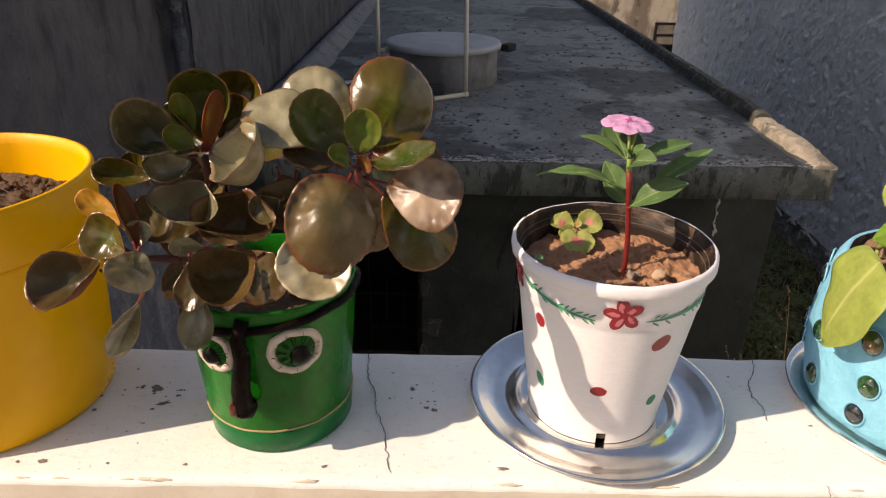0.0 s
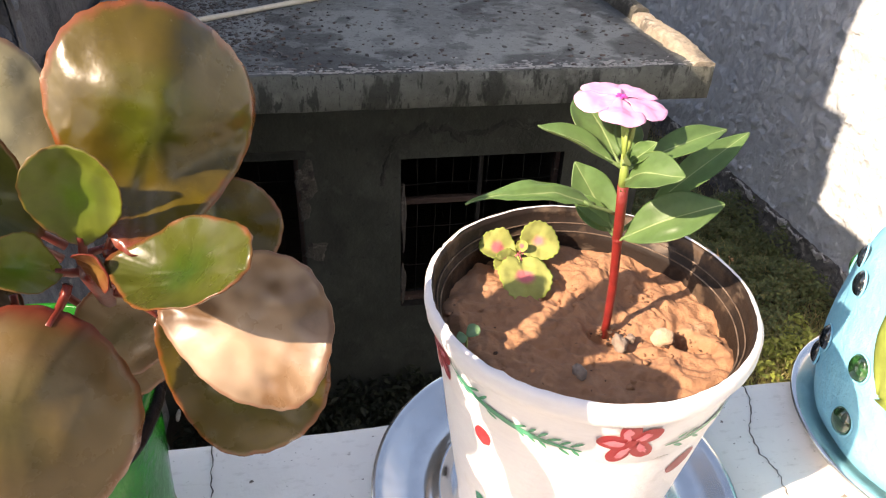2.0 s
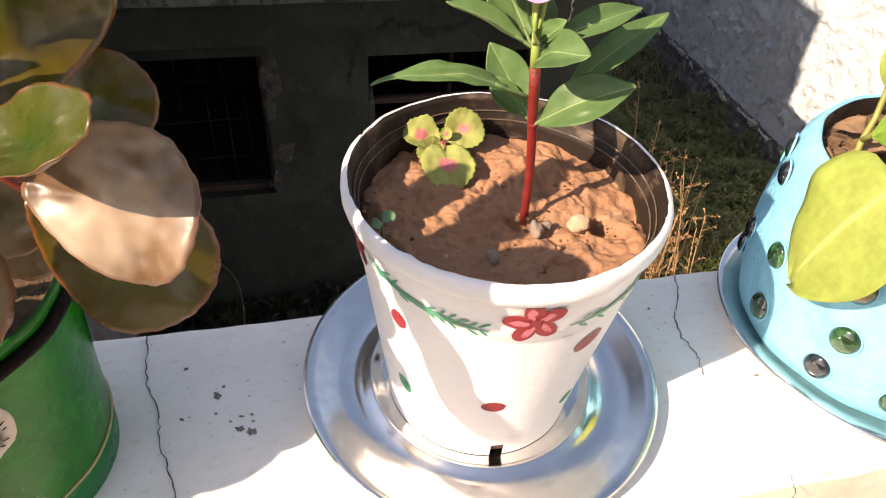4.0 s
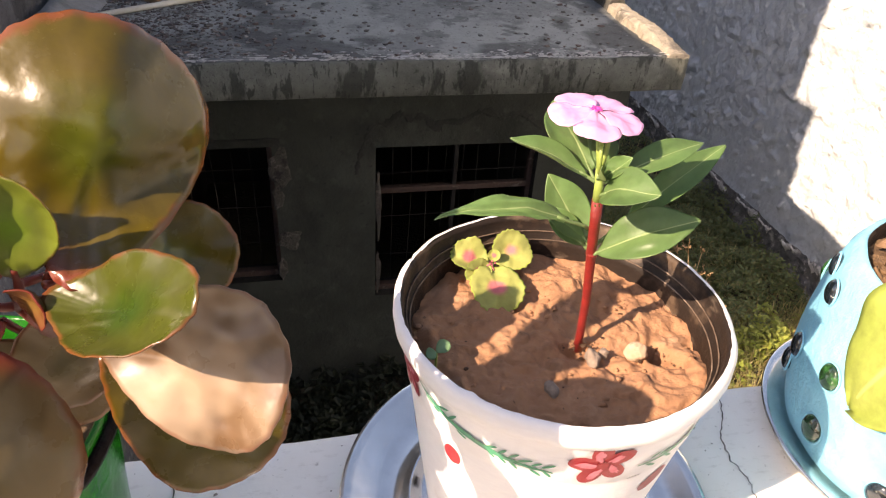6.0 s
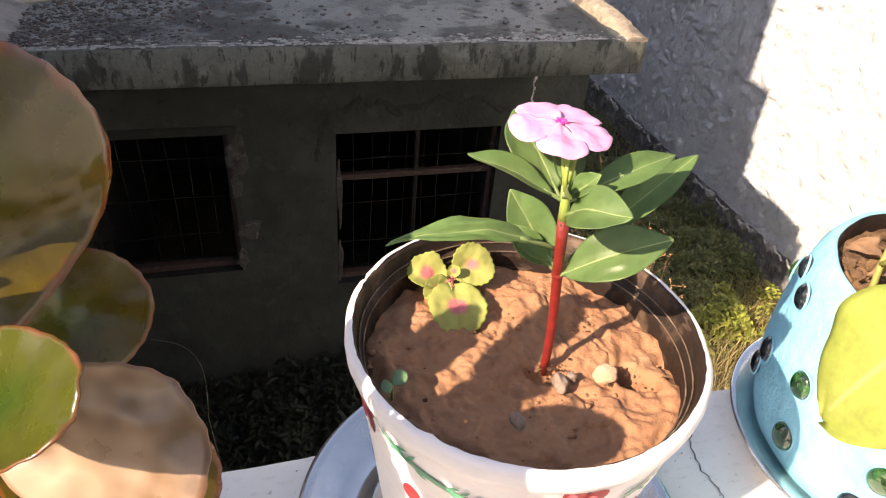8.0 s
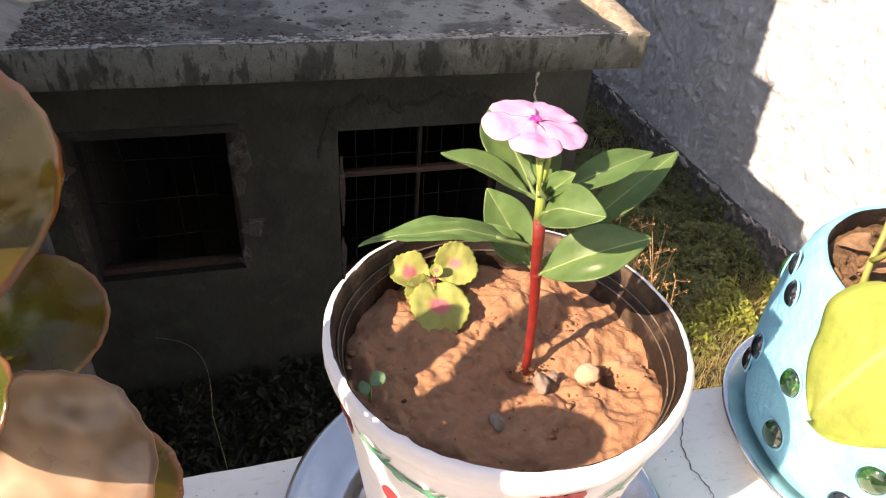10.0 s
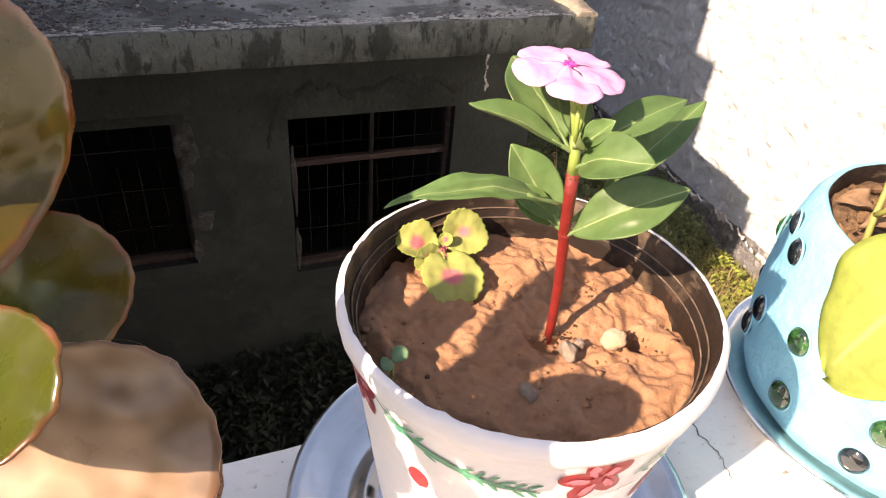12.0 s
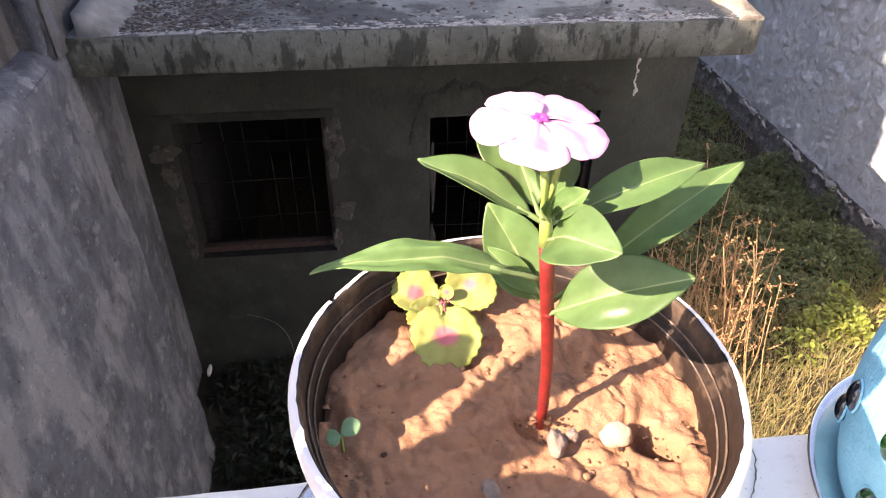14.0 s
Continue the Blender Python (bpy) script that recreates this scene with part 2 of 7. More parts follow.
M["mortar"] = surface("worn_mortar", (0.50, 0.49, 0.465), (0.32, 0.315, 0.30), 0.95, grain=40, layers=(((0.12, 0.118, 0.11), 22, 0.57, 0.64, 0.6),), bump=0.7, bscale=90, bdist=0.006)
# Near-black, so the unlit room and window reveals carry shade in their colour
M["dark"] = surface("room_shade_black", (0.012, 0.0112, 0.0104), (0.008, 0.0076, 0.0072), 0.95)
M["wood"] = surface("old_brown_wood", (0.06, 0.032, 0.024), (0.035, 0.022, 0.018), 0.85, grain=40, layers=(((0.15, 0.13, 0.115), 16, 0.60, 0.68, 0.6),), bump=0.5, bscale=90)
M["iron"] = surface("rusty_iron", (0.008, 0.0064, 0.0053), (0.0045, 0.0036, 0.003), 0.8, metal=0.2, grain=60)
M["pvc"] = surface("cream_pipe", (0.66, 0.62, 0.52), (0.58, 0.54, 0.45), 0.5, grain=30, layers=(((0.35, 0.32, 0.27), 14, 0.6, 0.75, 0.4),), bump=0.1)
M["blackbrick"] = surface("sooty_brick", (0.04, 0.038, 0.036), (0.025, 0.024, 0.022), 0.95, bump=0.6)
M["tank"] = surface("cement_drum", (0.24, 0.24, 0.238), (0.17, 0.17, 0.166), 0.85, grain=12, layers=(((0.0433, 0.0419, 0.0405), 3.5, 0.50, 0.64, 0.7, (1, 1, 0.5)), ((0.246, 0.239, 0.231), 8, 0.6, 0.7, 0.5)), bump=0.4, bscale=40, bdist=0.005)
M["earth"] = surface("weedy_earth", (0.0528, 0.0408, 0.0264), (0.0336, 0.0264, 0.0168), 0.98, grain=20, layers=(((0.0768, 0.0624, 0.0336), 3, 0.5, 0.65, 0.6), ((0.024, 0.0288, 0.012), 1.5, 0.5, 0.6, 0.5)), bump=0.8, bscale=30, bdist=0.03)
M["farwall"] = surface("stained_cream_wall", (0.44, 0.376, 0.296), (0.376, 0.32, 0.248), 0.9, grain=6, layers=(((0.128, 0.096, 0.072), 1.6, 0.47, 0.60, 0.85, (1, 1, 0.5)), ((0.05, 0.04, 0.032), 3.2, 0.55, 0.63, 0.8, (1, 1, 0.4))), bump=0.3, bscale=20)
M["terrace"] = surface("terrace_cement", (0.42, 0.40, 0.37), (0.36, 0.34, 0.31), 0.85, grain=10, layers=(((0.25, 0.24, 0.22), 2, 0.55, 0.7, 0.5),), bump=0.3)
M["housewall"] = surface("cream_house_paint", (0.62, 0.58, 0.50), (0.56, 0.52, 0.45), 0.85, grain=6, bump=0.2)
M["steel"] = surface("scratched_steel", (0.93, 0.89, 0.83), (0.80, 0.765, 0.71), 0.17, metal=1.0, grain=70, layers=(((0.50, 0.47, 0.44), 30, 0.56, 0.72, 0.4),), bump=0.10, bscale=240, bdist=0.0005, rvar=0.08)
M["whitepot"] = surface("white_brushed_paint", (0.80, 0.785, 0.79), (0.74, 0.72, 0.735), 0.45, grain=120, layers=(((0.62, 0.58, 0.56), 40, 0.64, 0.75, 0.4),), bump=0.35, bscale=260, bdist=0.0008, big=(60, 0.2, 0.002), stretch=(1, 1, 4))
M["potinside"] = surface("dusty_brown_plastic", (0.022, 0.013, 0.009), (0.012, 0.008, 0.006), 0.62, grain=140, layers=(((0.13, 0.085, 0.055), 40, 0.53, 0.66, 0.6), ((0.30, 0.23, 0.17), 26, 0.58, 0.72, 0.5, (1, 1, 2.5))), bump=0.4, bscale=300, bdist=0.001, spec=0.25)
M["dust"] = surface("dust_line", (0.16, 0.11, 0.075), (0.06, 0.04, 0.03), 0.8, grain=160, layers=(((0.30, 0.23, 0.17), 60, 0.55, 0.65, 0.6),), bump=0.5, bscale=300)
M["soil"] = surface("sandy_soil", (0.34, 0.175, 0.0924), (0.285, 0.141, 0.0735), 0.97, grain=150, layers=(((0.156, 0.0757, 0.0378), 70, 0.57, 0.68, 0.6), ((0.46, 0.281, 0.173), 40, 0.56, 0.70, 0.5), ((0.0828, 0.0407, 0.0231), 260, 0.67, 0.71, 0.8)), bump=0.45, bscale=420, bdist=0.0015, big=(60, 0.55, 0.005))
M["darksoil"] = surface("crumbly_soil", (0.15, 0.088, 0.048), (0.08, 0.046, 0.026), 0.98, grain=250, layers=(((0.26, 0.17, 0.10), 120, 0.6, 0.7, 0.6),), bump=1.0, bscale=300, bdist=0.003)
M["drysoil"] = surface("ochre_soil", (0.234, 0.14, 0.0715), (0.143, 0.078, 0.0358), 0.98, grain=160, layers=(((0.0585, 0.0312, 0.0156), 70, 0.54, 0.64, 0.75), ((0.299, 0.202, 0.117), 60, 0.60, 0.70, 0.5)), bump=1.0, bscale=260, bdist=0.004)
# Dark crumb colour: loose specks, and the painted shade of holes
M["shadesoil"] = surface("shade_soil", (0.075, 0.036, 0.018), (0.035, 0.017, 0.009), 0.95, grain=300, bump=0.8, bscale=500)
M["stone"] = surface("pale_pebble", (0.40, 0.26, 0.16), (0.50, 0.38, 0.27), 0.85, grain=200, bump=0.6, bscale=400)
M["greystone"] = surface("grey_pebble", (0.30, 0.24, 0.19), (0.18, 0.13, 0.10), 0.95, grain=300, bump=0.7, bscale=400)
M["redpaint"] = surface("red_paint", (0.30, 0.018, 0.022), (0.24, 0.014, 0.02), 0.45, grain=200, bump=0.3, bscale=400, bdist=0.0005)
M["pinkpaint"] = surface("pink_paint", (0.62, 0.22, 0.26), (0.45, 0.08, 0.11), 0.45, grain=220, bump=0.3, bscale=400, bdist=0.0005)
M["greenpaint"] = surface("green_brush_paint", (0.018, 0.20, 0.095), (0.05, 0.30, 0.17), 0.4, grain=160, bump=0.3, bscale=400, bdist=0.0005)
M["greenpot"] = surface("glossy_green_enamel", (0.000937, 0.148, 0.00788), (0.000937, 0.0866, 0.00526), 0.20, grain=40, layers=(((0.00281, 0.226, 0.0175), 22, 0.55, 0.7, 0.6), ((0.000937, 0.0434, 0.00439), 14, 0.55, 0.68, 0.5)), bump=0.4, bscale=110, bdist=0.002, spec=0.22)
M["tealband"] = surface("green_plastic_band", (0.001, 0.14, 0.035), (0.001, 0.10, 0.028), 0.35, grain=60, bump=0.15, spec=0.18)
M["gold"] = surface("gilt_line", (0.42, 0.33, 0.16), (0.3, 0.2, 0.1), 0.5, grain=200)
M["clay"] = surface("white_clay", (0.62, 0.52, 0.44), (0.50, 0.40, 0.33), 0.75, grain=200, layers=(((0.25, 0.16, 0.11), 60, 0.62, 0.7, 0.6),), bump=0.5, bscale=250)
M["eyeblack"] = surface("black_gloss", (0.004, 0.004, 0.004), (0.007, 0.006, 0.005), 0.07, spec=0.12, rvar=0.02)
M["nose"] = surface("dark_clay_branch", (0.010, 0.005, 0.004), (0.005, 0.003, 0.003), 0.35, grain=150, bump=0.6, bscale=160, bdist=0.003, spec=0.05)
M["nosetip"] = surface("worn_clay_tip", (0.16, 0.062, 0.035), (0.07, 0.028, 0.018), 0.45, grain=200, bump=0.4, spec=0.2)
M["yellow"] = surface("yellow_plastic", (0.82, 0.429, 0.003), (0.76, 0.371, 0.002), 0.38, grain=30, layers=(((0.5, 0.232, 0.004), 8, 0.6, 0.75, 0.35, (3, 3, 0.4)),), bump=0.08, bscale=100, bdist=0.0008, spec=0.25)
M["blue"] = surface("sky_blue_paint", (0.165, 0.47, 0.63), (0.22, 0.55, 0.71), 0.42, grain=70, layers=(((0.55, 0.62, 0.62), 26, 0.68, 0.74, 0.4), ((0.10, 0.34, 0.50), 18, 0.58, 0.70, 0.5)), bump=0.5, bscale=90, bdist=0.002, big=(28, 0.5, 0.008))
M["stemred"] = surface("red_stem", (0.24, 0.018, 0.014), (0.15, 0.014, 0.012), 0.45, grain=150, bump=0.4, bscale=300)
M["stemgreen"] = surface("pale_green_stem", (0.28, 0.36, 0.09), (0.20, 0.28, 0.06), 0.5, grain=150)
M["stemdark"] = surface("dark_red_stem", (0.10, 0.022, 0.018), (0.06, 0.016, 0.014), 0.5, grain=120, bump=0.3)
M["stemolive"] = surface("olive_stem", (0.26, 0.27, 0.07), (0.20, 0.20, 0.05), 0.5, grain=120)
M["dryleaf"] = surface("dry_papery_leaf", (0.24, 0.15, 0.09), (0.15, 0.0863, 0.045), 0.8, grain=100, bump=0.6, bscale=150)
M["brownleaf"] = leaf_material("bronze_succulent_leaf", (0.046, 0.042, 0.008), (0.082, 0.050, 0.016), (0.14, 0.034, 0.016), rough=0.27, thin=0.05, tint=0.25, edge_at=0.90, edge_k=0.65, mottle=0.4, stem=(0.16, 0.028, 0.02), spec=0.32, painted_sheen=((0.20, 0.15, 0.075), 20, 0.35))
# Paler bronze leaf: sunlit middle and glossy patches painted into the colour
M["pinkleaf"] = leaf_material("sunlit_bronze_leaf", (0.20, 0.120, 0.066), (0.15, 0.085, 0.045), (0.24, 0.09, 0.05), rough=0.30, thin=0.08, tint=0.1, edge_at=0.95, edge_k=0.5, mottle=0.9, spec=0.5, stem=(0.16, 0.028, 0.02), painted_sheen=((0.47, 0.35, 0.25), 46, 0.8))
M["yellowleaf"] = leaf_material("yellowing_leaf", (0.58, 0.34, 0.03), (0.60, 0.28, 0.02), (0.45, 0.14, 0.02), rough=0.45, thin=0.3, tint=0.1, edge_at=0.85, edge_k=0.6)
M["darkgreen"] = leaf_material("dark_green_succulent_leaf", (0.026, 0.068, 0.006), (0.064, 0.078, 0.009), (0.18, 0.045, 0.018), rough=0.26, thin=0.08, edge_at=0.92, edge_k=0.65, mottle=0.25, stem=(0.16, 0.028, 0.02), spec=0.5)
M["olive"] = leaf_material("olive_succulent_leaf", (0.066, 0.084, 0.004), (0.086, 0.062, 0.005), (0.18, 0.040, 0.014), rough=0.22, thin=0.06, edge_at=0.92, edge_k=0.7, mottle=0.4, stem=(0.16, 0.028, 0.02), spec=0.5)
M["freshleaf"] = leaf_material("fresh_green_succulent_leaf", (0.10, 0.185, 0.012), (0.12, 0.155, 0.02), (0.20, 0.06, 0.028), rough=0.32, thin=0.22, edge_at=0.93, edge_k=0.6, mottle=0.2, stem=(0.16, 0.028, 0.02), spec=0.45)
# Pale underside; its silvery patches are gloss painted into the colour
M["paleleaf"] = leaf_material("silvery_sheen_underside", (0.20, 0.185, 0.080), (0.24, 0.195, 0.10), (0.24, 0.11, 0.055), rough=0.28, thin=0.07, tint=0.25, edge_at=0.95, edge_k=0.45, mottle=0.7, stem=(0.16, 0.028, 0.02), spec=0.7, painted_sheen=((0.52, 0.47, 0.31), 38, 0.7))
# Cupped leaf with silvery gloss patches painted into its colour
M["sheenleaf"] = leaf_material("sheen_cupped_leaf", (0.058, 0.058, 0.014), (0.105, 0.086, 0.034), (0.18, 0.070, 0.030), rough=0.26, thin=0.06, tint=0.2, edge_at=0.91, edge_k=0.6, mottle=0.4, stem=(0.16, 0.028, 0.02), spec=0.8, painted_sheen=((0.42, 0.39, 0.24), 22, 0.6))
M["orangeleaf"] = leaf_material("rusty_young_leaf", (0.293, 0.157, 0.039), (0.234, 0.0878, 0.0293), (0.176, 0.0293, 0.0196), rough=0.4, thin=0.3, stem=(0.184, 0.0321, 0.023), spec=0.26)
M["vincaleaf"] = leaf_material("periwinkle_leaf", (0.150, 0.265, 0.092), (0.115, 0.220, 0.072), (0.20, 0.29, 0.09), rough=0.42, vein=(0.30, 0.40, 0.18), thin=0.32, edge_at=0.95, tint=0.15, spec=0.4)
M["vincapale"] = leaf_material("pale_periwinkle_underside", (0.25, 0.33, 0.14), (0.22, 0.30, 0.12), (0.24, 0.33, 0.12), rough=0.55, vein=(0.30, 0.37, 0.18), thin=0.25, edge_at=0.93, tint=0.1)
M["coleusleaf"] = leaf_material("coleus_leaf", (0.44, 0.43, 0.12), (0.41, 0.44, 0.13), (0.28, 0.36, 0.07), spot=(0.70, 0.20, 0.23), spot_v=(0.92, 0.60), rough=0.65, thin=0.25, tint=0.1, edge_at=0.90, mottle=0.25)
M["sprout"] = leaf_material("sprout_leaf", (0.25, 0.44, 0.24), (0.22, 0.40, 0.20), (0.22, 0.38, 0.18), rough=0.6)
M["pothos"] = leaf_material("yellow_green_leaf", (0.38, 0.45, 0.11), (0.33, 0.41, 0.09), (0.33, 0.40, 0.07), rough=0.45, thin=0.22, tint=0.06, edge_at=0.96, vein=(0.44, 0.49, 0.16), mottle=0.12)
M["pothosgreen"] = leaf_material("green_pothos_leaf", (0.20, 0.34, 0.045), (0.16, 0.30, 0.04), (0.2, 0.3, 0.03), rough=0.38, thin=0.25, edge_at=0.95)
M["petal"] = leaf_material("pink_petal", (0.80, 0.40, 0.68), (0.82, 0.46, 0.72), (0.84, 0.52, 0.76), rough=0.6, thin=0.3, tint=0.02, edge_at=0.97, spot=(0.72, 0.08, 0.42), spot_v=(0.40, 0.02))
M["throat"] = surface("magenta_throat", (0.62, 0.03, 0.25), (0.7, 0.06, 0.32), 0.6)


def plant_stuff(name, cols, thin=0.3):
    """Leaf colour that differs from clump to clump."""
    m, t, p = shader(name)
    geo = t.nodes.new("ShaderNodeNewGeometry")
    ramp = t.nodes.new("ShaderNodeValToRGB")
    ramp.color_ramp.elements[0].color, ramp.color_ramp.elements[1].color = (*cols[0], 1), (*cols[-1], 1)
    for i, c in enumerate(cols[1:-1]):
        ramp.color_ramp.elements.new((i + 1) / (len(cols) - 1)).color = (*c, 1)
    t.links.new(geo.outputs["Random Per Island"], ramp.inputs[0])
    t.links.new(ramp.outputs[0], p.inputs["Base Color"])
    p.inputs["Roughness"].default_value = 0.6
    tr = t.nodes.new("ShaderNodeBsdfTranslucent")
    t.links.new(ramp.outputs[0], tr.inputs["Color"])
    mx = t.nodes.new("ShaderNodeMixShader")
    mx.inputs[0].default_value = thin
    t.links.new(p.outputs[0], mx.inputs[1])
    t.links.new(tr.outputs[0], mx.inputs[2])
    t.links.new(mx.outputs[0], t.nodes["Material Output"].inputs["Surface"])
    return m


M["debris"] = plant_stuff("brick_debris", [(0.055, 0.052, 0.048), (0.11, 0.098, 0.085), (0.04, 0.037, 0.034), (0.13, 0.085, 0.068), (0.08, 0.075, 0.068), (0.20, 0.19, 0.175)], 0.0)
M["drygrass"] = plant_stuff("dry_grass", [(0.213, 0.2, 0.0688), (0.413, 0.338, 0.138), (0.138, 0.163, 0.05), (0.25, 0.163, 0.075), (0.5, 0.413, 0.2), (0.163, 0.188, 0.0625)])
M["weeds"] = plant_stuff("green_weeds", [(0.0797, 0.117, 0.034), (0.139, 0.16, 0.0478), (0.0952, 0.139, 0.0585), (0.191, 0.181, 0.0691), (0.117, 0.17, 0.0797)])
# Near-black copy of the green weeds, the gap's shade put into its colour
M["gapweeds"] = plant_stuff("gap_shade_weeds", [(0.009, 0.015, 0.006), (0.015, 0.0225, 0.009), (0.012, 0.018, 0.0084)])
M["litweeds"] = plant_stuff("yellow_green_weeds", [(0.24, 0.29, 0.045), (0.32, 0.34, 0.07), (0.18, 0.23, 0.045)])
M["stalk"] = plant_stuff("dry_reddish_stalk", [(0.40, 0.22, 0.10), (0.52, 0.34, 0.17), (0.32, 0.15, 0.07)], 0.05)
M["straw"] = surface("straw", (0.25, 0.21, 0.13), (0.18, 0.15, 0.09), 0.7)


def glass_marble(name, col, dark):
    m, t, p = shader(name)
    c = t.nodes.new("ShaderNodeTexCoord").outputs["Object"]
    t.links.new(mixed(t, noise_fac(t, c, 130, lo=0.4, hi=0.6), col, dark), p.inputs["Base Color"])
    p.inputs["Roughness"].default_value, p.inputs["Coat Weight"].default_value = 0.08, 1.0
    p.inputs["Specular IOR Level"].default_value = 0.7
    return m


M["jewelgreen"] = glass_marble("green_glass", (0.02, 0.10, 0.025), (0.005, 0.02, 0.008))
M["jewelblack"] = glass_marble("black_glass", (0.012, 0.02, 0.028), (0.005, 0.008, 0.01))
M["jewelamber"] = glass_marble("amber_swirled_glass", (0.20, 0.09, 0.02), (0.05, 0.10, 0.02))

# ---- builders ----


def thing(name, at, label, category, group="", kind=""):
    e = new(name)
    e.location = at
    e.empty_display_size = 0.05
    return tagged(e, label, category, group, kind)


def part(name, bm, material, parent=None, label="", smooth=True):
    """Links a bmesh, built in world metres, as one mesh under a thing or a part."""
    me = bpy.data.meshes.new(name)
    if smooth:
        for f in bm.faces:
            f.smooth = True
    bm.normal_update()
    bm.to_mesh(me)
    bm.free()
    for mm in (material if isinstance(material, (list, tuple)) else [material]):
        me.materials.append(mm)
    ob = new(name, me)
    if parent:
        ob.parent = parent
        if parent.type == "EMPTY":
            ob.matrix_parent_inverse = Matrix.Translation(parent.location).inverted()
    if label:
        ob["label"] = label
    return ob


def box(bm, x0, x1, y0, y1, z0, z1, bevel=0.0):
    made = bmesh.ops.create_cube(bm, size=1, matrix=Matrix.Translation(((x0 + x1) / 2, (y0 + y1) / 2, (z0 + z1) / 2)) @ Matrix.Diagonal((x1 - x0, y1 - y0, z1 - z0, 1)))
    if bevel:
        edges = list({e for v in made["verts"] for e in v.link_edges})
        bmesh.ops.bevel(bm, geom=edges, offset=bevel, segments=2, affect="EDGES", profile=0.6)
    return made


def lathe(bm, profile, cx, cy, n=72, wobble=0.0, seed=0.0, close=False, skip=None):
    """Turns (radius, z) pairs round a vertical axis."""
    rings = []
    for r, z in profile:
        ring = []
        for i in range(n):
            a = 2 * math.pi * i / n
            k = 1 + wobble * noise.noise((3 * math.cos(a) + seed, 3 * math.sin(a), 14 * z))
            ring.append(bm.verts.new((cx + r * k * math.cos(a), cy + r * k * math.sin(a), z)))
        rings.append(ring)
    for j in range(len(rings) - 1):
        for i in range(n):
            if skip and skip(j, i):
                continue
            k = (i + 1) % n
            bm.faces.new((rings[j][i], rings[j][k], rings[j + 1][k], rings[j + 1][i]))
    if close:
        bm.faces.new(rings[-1])
    return rings


def tube(bm, points, radius, n=8, r_end=None, caps=True):
    """A round bar along points, tapering to r_end."""
    pts = [Vector(p) for p in points]
    rings, side = [], Vector((0, 0, 1))
    for i, p in enumerate(pts):
        d = (pts[min(i + 1, len(pts) - 1)] - pts[max(i - 1, 0)]).normalized()
        if i == 0:
            side = d.orthogonal().normalized()
        side = (side - d * side.dot(d)).normalized()
        other = d.cross(side)
        f = i / max(len(pts) - 1, 1)
        r = radius + ((r_end if r_end is not None else radius) - radius) * f
        rings.append([bm.verts.new(p + (side * math.cos(2 * math.pi * k / n) + other * math.sin(2 * math.pi * k / n)) * r) for k in range(n)])
    for a, b in zip(rings, rings[1:]):
        for k in range(n):
            bm.faces.new((a[k], a[(k + 1) % n], b[(k + 1) % n], b[k]))
    if caps:
        bm.faces.new(rings[0][::-1])
        bm.faces.new(rings[-1])


def arc(a, b, sag=(0, 0, 0), n=8):
    a, b, s = Vector(a), Vector(b), Vector(sag)
    return [a.lerp(b, i / n) + s * math.sin(math.pi * i / n) for i in range(n + 1)]


def lump(bm, at, size, seed, rough=0.35, sub=2, squash=(1, 1, 1)):
    """An uneven stone or clod."""
    made = bmesh.ops.create_icosphere(bm, subdivisions=sub, radius=1)
    for v in made["verts"]:
        k = 1 + rough * noise.noise(v.co * 1.4 + Vector((seed, seed * 0.7, -seed)))
        v.co = Vector(at) + Vector((v.co.x * squash[0], v.co.y * squash[1], v.co.z * squash[2])) * k * size


